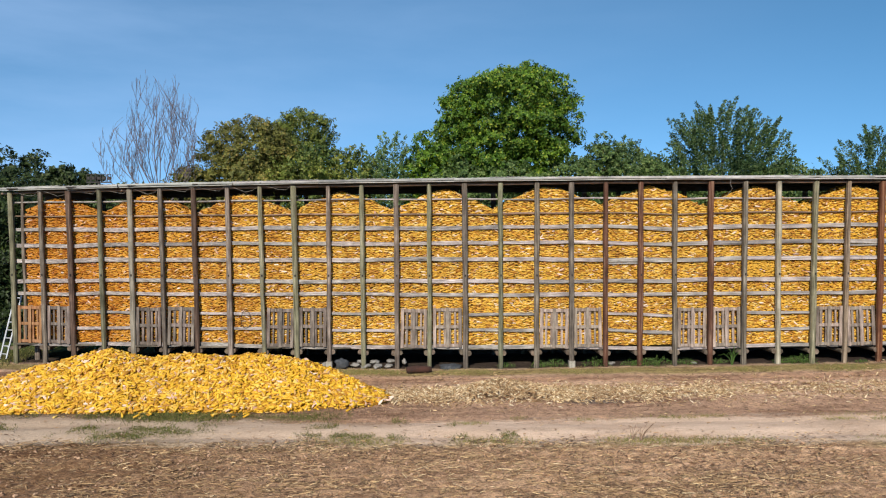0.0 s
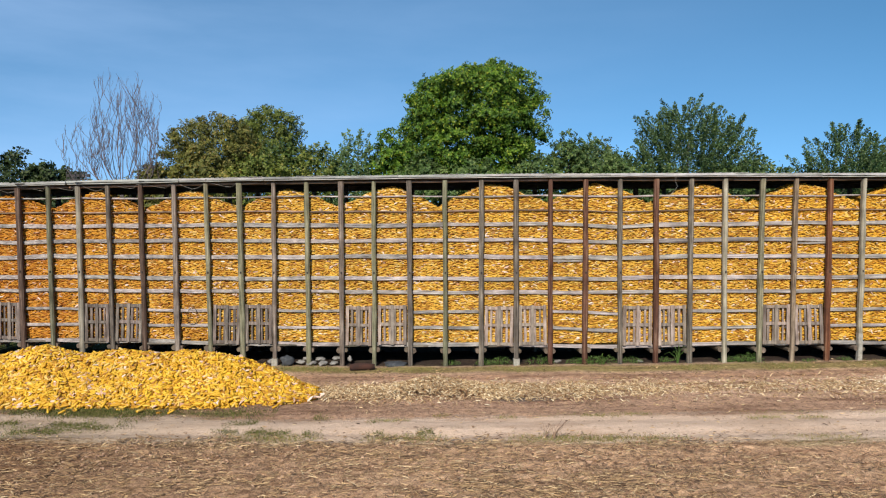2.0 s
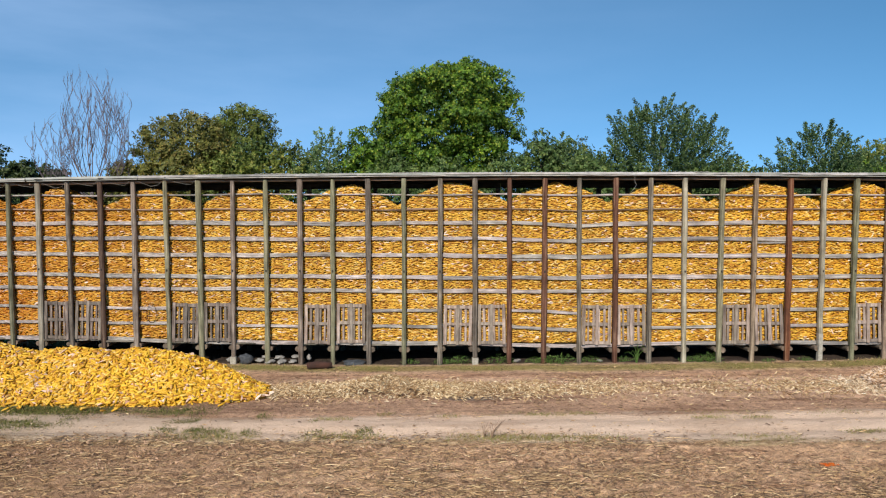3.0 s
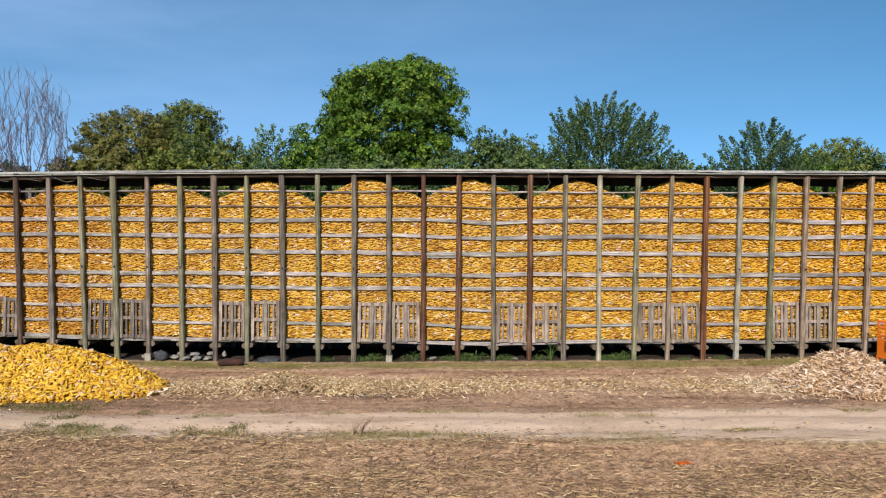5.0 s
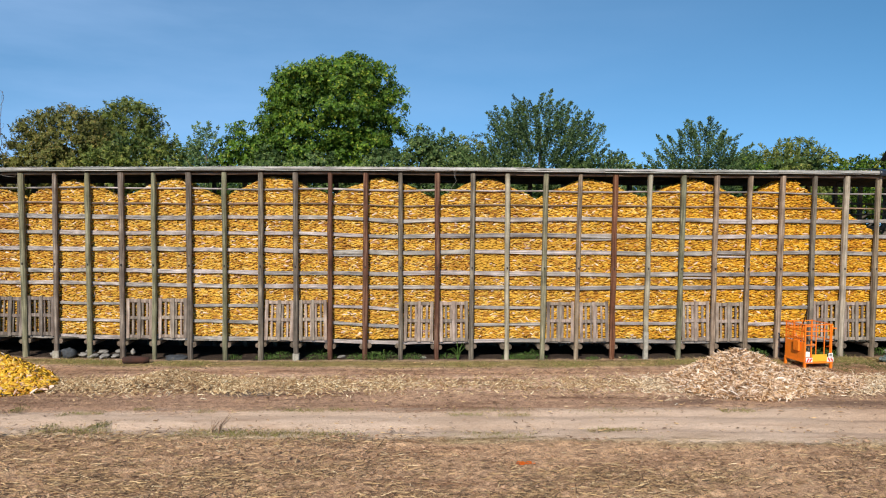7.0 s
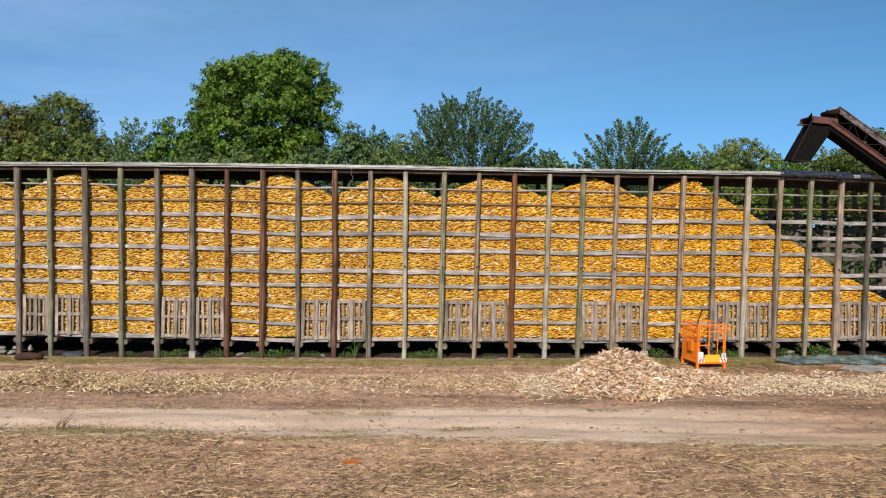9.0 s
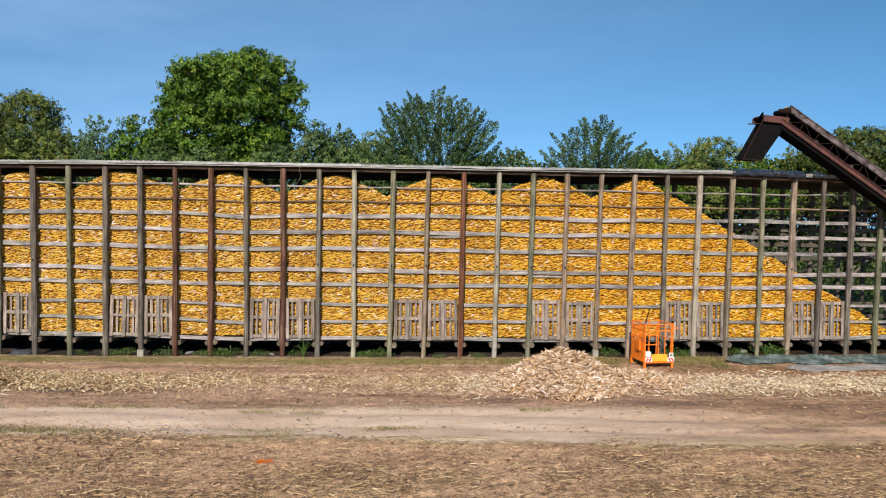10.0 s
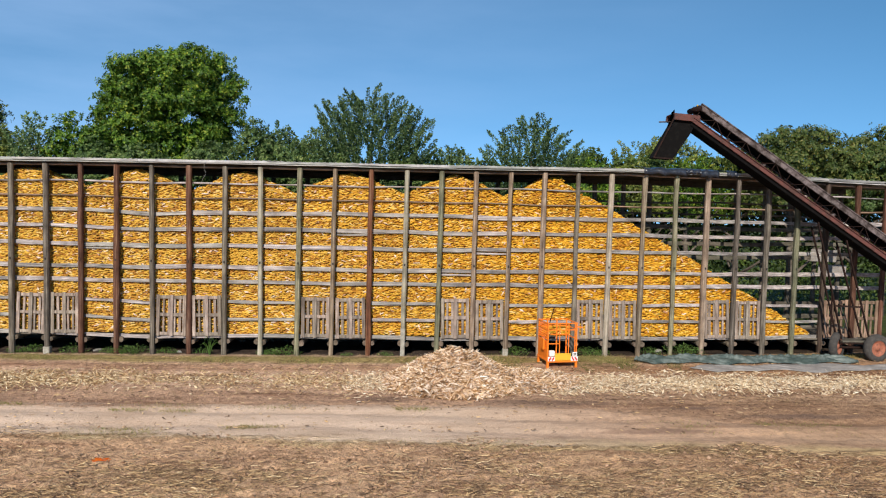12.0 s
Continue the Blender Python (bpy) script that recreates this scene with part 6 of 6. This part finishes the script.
# ---- orange work basket ----
def build_basket():
    ob = thing("work_basket", "orange steel access basket with railings and red-white markings", "work platform", at=(18.08, 18.0, float(ground_z(18.4, 18.4))))
    ob.rotation_euler = (0, 0, radians(8))
    w, d, h = 0.88, 0.85, 1.24

    def add(name, segs, size, material=ORANGE, label=""):
        bm = bmesh.new()
        for p, q in segs:
            bar(bm, p, q, size)
        return part(name, bm, material, ob, label)

    for x in (0.03, w - 0.03):
        for y in (0.03, d - 0.03):
            add("leg", [((x, y, -0.02), (x, y, 0.18))], 0.06)
            add("corner_post", [((x, y, 0.18), (x, y, h))], 0.032)
    bm = bmesh.new()
    slab(bm, (w, d, 0.05), (w / 2, d / 2, 0.19))
    soften(bm, 0.006)
    part("floor_plate", bm, ORANGE, ob)
    for z in (h - 0.02, h - 0.20, 0.78):
        for a, b in (((0, 0.02), (w, 0.02)), ((0, d - 0.02), (w, d - 0.02)), ((0.02, 0), (0.02, d)), ((w - 0.02, 0), (w - 0.02, d))):
            if z == 0.78 and a == (0, 0.02):
                continue
            add("rail", [((a[0], a[1], z), (b[0], b[1], z))], 0.024)
    add("gate_bar", [((0.03, 0.02, 0.66), (0.36, 0.02, 0.66))], 0.024)
    for x in (0.36, 0.62, 0.80):
        add("front_bar", [((x, 0.02, 0.2), (x, 0.02, h - 0.03))], 0.02)
    for x in (0.28, 0.56):
        add("back_bar", [((x, d - 0.02, 0.2), (x, d - 0.02, h - 0.03))], 0.03)
    add("side_mesh", [((0.02, y, 0.80), (0.02, y, h - 0.03)) for y in np.arange(0.06, d - 0.02, 0.06)] + [((0.02, 0.03, z), (0.02, d - 0.03, z)) for z in np.arange(0.84, h - 0.04, 0.06)], 0.010, ORANGE, "orange wire mesh side")
    bm = bmesh.new()
    slab(bm, (0.02, d - 0.06, 0.52), (0.02, d / 2, 0.47))
    slab(bm, (0.05, 0.22, 0.30), (-0.03, 0.3, 0.62))
    soften(bm, 0.006)
    part("side_panel", bm, ORANGE, ob, "solid orange lower side panel")
    bm = bmesh.new()
    slab(bm, (w, 0.02, 0.05), (w / 2, -0.01, 0.17))
    soften(bm, 0.004)
    part("bumper", bm, ORANGE, ob)
    bm = bmesh.new()
    slab(bm, (0.46, 0.016, 0.20), (0.45, -0.02, 0.30))
    soften(bm, 0.004)
    part("warning_board", bm, YELLOW, ob, "plain yellow board")
    for x in (0.12, w - 0.10):
        bm = bmesh.new()
        slab(bm, (0.20, 0.012, 0.12), (x, -0.032, 0.25))
        plate = part("marker_plate", bm, WHITE, ob, "white plate with red diagonal stripes")
        for k in (-0.5, 0.5):
            bm = bmesh.new()
            slab(bm, (0.042, 0.004, 0.105), (x + 0.085 * k, -0.042, 0.25), Euler((0, radians(34 if x < 0.4 else -34), 0)).to_matrix())
            q = part("stripe", bm, REDPAINT, ob, "red stripe")
            q.parent = plate
    bm = bmesh.new()
    slab(bm, (0.13, 0.01, 0.11), (0.79, -0.030, 0.375))
    plate = part("type_plate", bm, WHITE, ob, "white plate with dark bars")
    for k in range(2):
        bm = bmesh.new()
        slab(bm, (0.08, 0.004, 0.022), (0.79, -0.038, 0.355 + 0.04 * k))
        q = part("bar", bm, IRON, ob, "dark bar")
        q.parent = plate
    bm = bmesh.new()
    slab(bm, (0.16, 0.12, 0.16), (0.20, 0.18, 0.36))
    soften(bm, 0.02)
    part("control_box", bm, WHITE, ob, "pale control box")
    bm = bmesh.new()
    slab(bm, (0.30, 0.05, 0.09), (0.34, d - 0.1, 0.70))
    slab(bm, (0.05, 0.05, 0.5), (0.26, d - 0.1, 0.45))
    soften(bm, 0.01)
    part("control_panel", bm, IRON, ob, "dark control panel")
    add("lever", [((0.10, 0.3, 1.0), (0.28, 0.3, 1.62))], 0.022, RUST_DARK, "dark slanting lever")
    add("arm", [((w, 0.05, 1.12), (w + 0.14, 0.05, 1.10)), ((w, 0.05, 0.62), (w + 0.05, 0.3, 0.55))], 0.035)


build_basket()


# ---- tarpaulins ----
def cloth(name, label, x0, x1, mid, half, lift, material, seed, nx=150, ny=26):
    r = np.random.default_rng(seed)
    us, vs = np.linspace(0, 1, nx), np.linspace(-1, 1, ny)
    U, V = np.meshgrid(us, vs)
    X = x0 + (x1 - x0) * U + 0.12 * np.sin(V * 3 + U * 11)
    Y = mid(X) + half * V * (0.72 + 0.2 * np.sin(U * 17 + 1.3) + 0.12 * np.sin(U * 43 + V)) * np.minimum(1, 12 * U + 0.15) + 0.06 * np.sin(U * 31)
    fold = np.abs(np.sin(X * 2.3 + V * 2) * np.sin(X * 5.1 + V * 3.3)) + 0.45 * np.abs(np.sin(X * 9.7 + V * 7.0 + 2 * np.sin(X * 3.1))) + 0.35 * np.abs(np.sin(V * 9 - X * 4.3 + 1.5 * np.sin(X * 7.0)))
    Z = ground_z(X, Y) + 0.022 + lift * fold * (1 - V ** 2) ** 0.6 * 0.8 + r.random(X.shape) * lift * 0.12
    i = (np.arange(ny - 1)[:, None] * nx + np.arange(nx - 1)[None]).ravel()
    me = make_mesh(name, np.stack([X.ravel(), Y.ravel(), Z.ravel()], 1), np.stack([i, i + 1, i + nx + 1, i + nx], 1), material, True)
    bm = bmesh.new()
    bm.from_mesh(me)
    bmesh.ops.solidify(bm, geom=list(bm.faces), thickness=0.006)
    bm.to_mesh(me)
    bm.free()
    tagged(new(name, me), label, "tarpaulin")


cloth("tarpaulin", "crumpled dark green tarpaulin on the ground by the crib", 20.9, 27.4, lambda x: 18.95 + 0.05 * (x - 22), 0.48, 0.15, TARP_GREEN, 1)
cloth("tarpaulin", "flat grey tarpaulin lying beside the green one", 22.2, 31.5, lambda x: 18.12 + 0.06 * (x - 23), 0.50, 0.05, TARP_GREY, 2)


def roof_foil():
    ob = thing("roof_foil", "black plastic foil draped over the roof edge", "foil", at=(22.9, front_y(22.9), roof_z(22.9)))
    for k, (x0, x1, drop) in enumerate(((21.15, 22.5, 0.13), (22.46, 22.95, 0.07), (22.9, 23.5, 0.15), (23.75, 24.1, 0.10))):
        nx, prof = 14, [(0.9, 0.24), (0.3, 0.19), (-0.10, 0.15), (-0.20, 0.10), (-0.205, 0.10 - drop)]
        v, f = [], []
        for j, (b, z) in enumerate(prof):
            for u in np.linspace(0, 1, nx):
                x = x0 + (x1 - x0) * u
                v.append((x - 22.9, front_y(x) - front_y(22.9) + b - 0.01 * math.sin(u * 19 + k), z + roof_z(x) - roof_z(22.9) + 0.02 * math.sin(u * 14 + j) + (0.02 * math.sin(u * 23) if j == 4 else 0)))
        for j in range(4):
            for p in range(nx - 1):
                f.append((j * nx + p, j * nx + p + 1, (j + 1) * nx + p + 1, (j + 1) * nx + p))
        me = make_mesh("flap", v, f, TARP_BLACK, True)
        bm = bmesh.new()
        bm.from_mesh(me)
        bmesh.ops.solidify(bm, geom=list(bm.faces), thickness=0.008)
        bm.to_mesh(me)
        bm.free()
        child("flap", me, ob)


roof_foil()

# ---- small things along the crib ----


def rock(name, label, category, group, at, size, material, seed, turn=0):
    r = random.Random(seed)
    bm = bmesh.new()
    bmesh.ops.create_icosphere(bm, subdivisions=3, radius=1.0)
    for v in bm.verts:
        p = v.co.copy()
        k = 1 + 0.42 * noise.noise(p * 1.4 + Vector((seed, 0, 0))) + 0.22 * noise.noise(p * 3.1 + Vector((0, seed, 0)))
        v.co = Vector((p.x * size[0] * k, p.y * size[1] * k, p.z * size[2] * k))
    me = bpy.data.meshes.new(name)
    bm.to_mesh(me)
    bm.free()
    me.materials.append(material)
    for p in me.polygons:
        p.use_smooth = True
    ob = new(name, me)
    ob.location, ob.rotation_euler = at, (r.uniform(-0.1, 0.1), r.uniform(-0.15, 0.15), radians(turn))
    return tagged(ob, label, category, group)


for k, (x, y, z, sx, sz) in enumerate([(-2.62, 20.35, 0.07, 0.17, 0.075), (-2.30, 20.25, 0.06, 0.20, 0.07), (-1.95, 20.2, 0.06, 0.19, 0.065), (-1.62, 20.2, 0.06, 0.18, 0.07), (-2.45, 20.38, 0.19, 0.18, 0.06), (-2.05, 20.35, 0.18, 0.17, 0.06), (-1.55, 20.4, 0.19, 0.20, 0.06),
                                       (-3.55, 20.45, 0.08, 0.14, 0.08), (-1.15, 20.3, 0.17, 0.10, 0.11), (7.55, 19.75, 0.09, 0.10, 0.07), (22.0, 20.3, 0.20, 0.15, 0.06), (5.1, 19.95, 0.08, 0.16, 0.06)]):
    rock("stone", "flat pale grey stone under the crib", "stone", "stones under the crib", (x, y, z * 0.85), (sx * 0.82, sx * 0.62, sz * 0.82), STONE, 40 + k, k * 37)
rock("cloth_lump", "dark blue-grey cloth bundle under the crib", "bundle", "", (-3.02, 20.3, 0.11), (0.21, 0.17, 0.17), SLATE, 70)
rock("cloth_lump", "low dark grey cloth bundle under the crib", "bundle", "", (0.25, 20.0, 0.03), (0.33, 0.2, 0.10), SLATE, 71)


def log():
    bm = bmesh.new()
    tube(bm, [(-0.36, 0, 0), (-0.1, 0.02, 0.02), (0.15, 0.0, 0.01), (0.36, 0.02, 0)], [0.085, 0.105, 0.10, 0.08], 14)
    me = bpy.data.meshes.new("log")
    bm.to_mesh(me)
    bm.free()
    me.materials.append(LOGWOOD)
    for p in me.polygons:
        p.use_smooth = True
    ob = new("log", me)
    ob.location, ob.rotation_euler = (-0.72, 19.42, 0.075), (0, 0, 0.06)
    tagged(ob, "short dark red-brown log lying before the crib", "log")


log()


def weed(at, size, seed, label="leafy green weed growing at a crib post"):
    """A clump of broad leaves on short stems."""
    r = np.random.default_rng(seed)
    n = 230
    a, rad = r.uniform(0, 6.28, n), r.uniform(0, 1, n) ** 0.6 * size
    P = np.stack([np.cos(a) * rad * 1.3, np.sin(a) * rad * 0.6, r.uniform(0.02, 0.8, n) * size * (1.1 - rad / size * 0.6)], -1)
    axes = unit(np.stack([np.cos(a), np.sin(a) - 0.3, r.uniform(0.1, 0.9, n)], -1) + r.normal(0, 0.4, (n, 3)))
    ups = np.stack([r.normal(0, 0.3, n), r.normal(-0.3, 0.3, n), np.ones(n)], -1)
    ln = size * r.uniform(0.11, 0.25, n)
    v, f = crowd(LEAF_V, LEAF_F, sized(frames_of(axes, ups), ln * 1.2, ln * 0.5, ln), P)
    ob = thing("weed", label, "weed", "weeds along the crib", at=(at[0], at[1], float(ground_z(*at))))
    child("foliage", make_mesh("foliage", v, f, WEED), ob)
    bm = bmesh.new()
    for k in range(5):
        b = k * 1.3
        tube(bm, [(0.04 * math.cos(b), 0.04 * math.sin(b), -0.02), (size * 0.4 * math.cos(b), size * 0.25 * math.sin(b), size * 0.6)], [0.008, 0.004], 5)
    part("stem", bm, WEED, ob)


for k, (x, dy, size) in enumerate([(2.95, 0.05, 0.26), (3.35, 0.1, 0.30), (4.55, 0.1, 0.33), (6.0, 0.0, 0.32), (6.35, 0.05, 0.36), (5.6, 0.1, 0.25), (7.25, 0.1, 0.26), (8.25, 0.15, 0.24), (10.15, 0.05, 0.24), (10.75, 0.05, 0.34), (10.45, 0.0, 0.28), (13.6, -0.05, 0.18),
                                   (17.45, 0.05, 0.34), (19.6, 0.1, 0.30), (20.0, 0.1, 0.26), (21.6, 0.15, 0.28), (22.6, 0.05, 0.44), (22.9, 0.1, 0.34), (1.9, 0.15, 0.2), (-10.9, 0.3, 0.3), (12.5, -0.1, 0.16)]):
    weed((x, front_y(x) + dy), size, 500 + k)


def grass_stalk():
    """A taller grass plant with arching blades."""
    ob = thing("tall_grass", "tall arching green grass plant by the crib", "grass plant", at=(8.55, front_y(8.55) - 0.1, 0.05))
    r = random.Random(3)
    for k in range(7):
        bm = bmesh.new()
        a, h = k * 0.9, r.uniform(0.35, 0.62)
        out = r.uniform(0.15, 0.32)
        tube(bm, [(0, 0, 0), (out * 0.3 * math.cos(a), out * 0.3 * math.sin(a), h * 0.7), (out * 0.8 * math.cos(a), out * 0.8 * math.sin(a), h), (out * 1.3 * math.cos(a), out * 1.3 * math.sin(a), h * 0.82)], [0.010, 0.009, 0.007, 0.002], 4)
        part("blade", bm, WEED, ob)


grass_stalk()


def dry_weed(at, size, seed):
    r = random.Random(seed)
    ob = thing("dry_weed", "dry brown leafless weed at the field's edge", "weed", at=(at[0], at[1], 0))
    for k in range(15):
        bm = bmesh.new()
        a, h = r.uniform(-1.2, 1.9), size * r.uniform(0.3, 1.0)
        tube(bm, [(0, 0, -0.02), (0.2 * h * math.cos(a), 0.2 * h * math.sin(a), h * 0.5), (0.75 * h * math.cos(a), 0.45 * h * math.sin(a), h)], [0.006, 0.005, 0.003], 5)
        part("stem", bm, POLE, ob)


dry_weed((3.53, 12.72), 0.42, 1)
dry_weed((3.38, 12.78), 0.28, 2)


def scrap():
    bm = bmesh.new()
    r = random.Random(8)
    g = [[bm.verts.new((0.06 * i - 0.2 + r.uniform(-0.02, 0.02), 0.05 * j - 0.1, 0.015 + r.uniform(0, 0.03))) for j in range(5)] for i in range(8)]
    for i in range(7):
        for j in range(4):
            if r.random() < 0.75:
                bm.faces.new((g[i][j], g[i + 1][j], g[i + 1][j + 1], g[i][j + 1]))
    bmesh.ops.solidify(bm, geom=list(bm.faces), thickness=0.006)
    me = bpy.data.meshes.new("plastic_scrap")
    bm.to_mesh(me)
    bm.free()
    me.materials.append(ORANGE)
    ob = new("plastic_scrap", me)
    ob.location = (9.2, 10.95, 0)
    ob.scale = (0.75, 0.75, 0.6)
    tagged(ob, "torn orange-red plastic scrap on the field", "scrap")


scrap()


def ladder():
    ob = thing("ladder", "grey aluminium ladder leaning on the crib's end", "ladder", at=(-14.20, 22.55, 0))
    lean = Vector((0.64, -0.15, 2.15))
    for y in (-0.13, 0.13):
        bm = bmesh.new()
        bar(bm, (y, -y * 0.4, 0), Vector((y, -y * 0.4, 0)) + lean, 0.045, 0.03)
        part("side_rail", bm, ALU, ob)
    for k in range(8):
        t = (k + 0.6) / 8.2
        bm = bmesh.new()
        tube(bm, [Vector((-0.13, 0.05, 0)) + lean * t, Vector((0.13, -0.05, 0)) + lean * t], 0.016, 8)
        part("rung", bm, ALU, ob, "", True)


ladder()


def cord(name, label, points, radius, material, category="cable"):
    bm = bmesh.new()
    tube(bm, points, radius, 6)
    me = bpy.data.meshes.new(name)
    bm.to_mesh(me)
    bm.free()
    me.materials.append(material)
    return tagged(new(name, me), label, category)


pts = []
for i in range(0, 9):
    x = POST_X[i]
    pts += [(x + 0.12, front_y(x) - 0.10, roof_z(x) - 0.03), (x + 0.55, front_y(x) - 0.08, roof_z(x) - 0.15 - 0.05 * math.sin(i * 2)), (x + 0.75, front_y(x) - 0.08, roof_z(x) - 0.15), (x + 0.95, front_y(x + 0.95) - 0.10, roof_z(x) - 0.03)]
cord("cable", "thin pale cord strung in loops under the crib's eaves", pts, 0.004, CORD)
cord("cable", "thin loose wire hanging from the crib's eaves", [(8.42, front_y(8.4) - 0.2, 5.62), (8.40, front_y(8.4) - 0.2, 5.42), (8.46, front_y(8.4) - 0.2, 5.30), (8.40, front_y(8.4) - 0.19, 5.2), (8.30, front_y(8.4) - 0.1, 5.06), (8.22, front_y(8.4) - 0.08, 4.9)], 0.004, CORD)
cord("wire_ring", "dark wire loop hanging on a crib rail", [(-5.97 + 0.15 * math.sin(a) + 0.01 * math.sin(3 * a), front_y(-5.97) + 0.06, 1.43 + 0.26 * math.cos(a)) for a in np.linspace(0, 2 * math.pi, 25)], 0.009, IRON, "wire")


def floodlights():
    ob = thing("floodlight_mast", "distant pole with a rack of floodlights", "light mast", at=(-20.3, 44.0, 0.12))
    bm = bmesh.new()
    tube(bm, [(0, 0, 0), (0, 0, 7.0)], [0.14, 0.08], 10)
    part("pole", bm, IRON, ob, "dark steel pole", True)
    bm = bmesh.new()
    bar(bm, (-0.75, 0, 6.95), (0.75, 0, 6.95), 0.08)
    part("crossbar", bm, IRON, ob)
    for x in (-0.62, -0.32, 0.0, 0.32, 0.62):
        bm = bmesh.new()
        slab(bm, (0.17, 0.10, 0.20), (x, 0, 7.20))
        soften(bm, 0.02)
        for e in (-0.11, 0.11):
            bar(bm, (x + e, 0, 7.0), (x + e, 0, 7.46), 0.035)
        bar(bm, (x - 0.11, 0, 7.44), (x + 0.11, 0, 7.44), 0.035)
        part("floodlight", bm, IRON, ob, "dark floodlight housing")


floodlights()

# pale sheets fixed to the back of the crib
for k, (x, z, w, h) in enumerate(((28.55, 3.1, 1.0, 0.42), (28.9, 2.62, 1.1, 0.34))):
    me = box_mesh("back_panel", (w, 0.02, h), TARP_GREY, 0.004, 0.0, 1, 0, k)
    put("back_panel", me, Matrix.Translation((x, front_y(x) + DEPTH - 0.16, z)) @ pose(0, 0, 0, 0, 2, 8), crib, "pale grey sheet panel")

# a few cobs caught at the conveyor's head
for k, (s, w, turn) in enumerate(((0.03, 0.12, 20), (0.06, 0.34, 65), (0.16, 0.22, -15))):
    v, f = cob_shape(6)
    ob = new("corn_cob", make_mesh("corn_cob", v * (0.19, 0.027, 0.027), f, COB_BRIGHT, True))
    ob.matrix_world = Matrix.Translation(on_belt(s, -0.09, w)) @ pose(0, 0, 0, 0, 33.0, turn)
    tagged(ob, "yellow corn cob lying on the conveyor belt", "corn cob", "cobs on the conveyor")
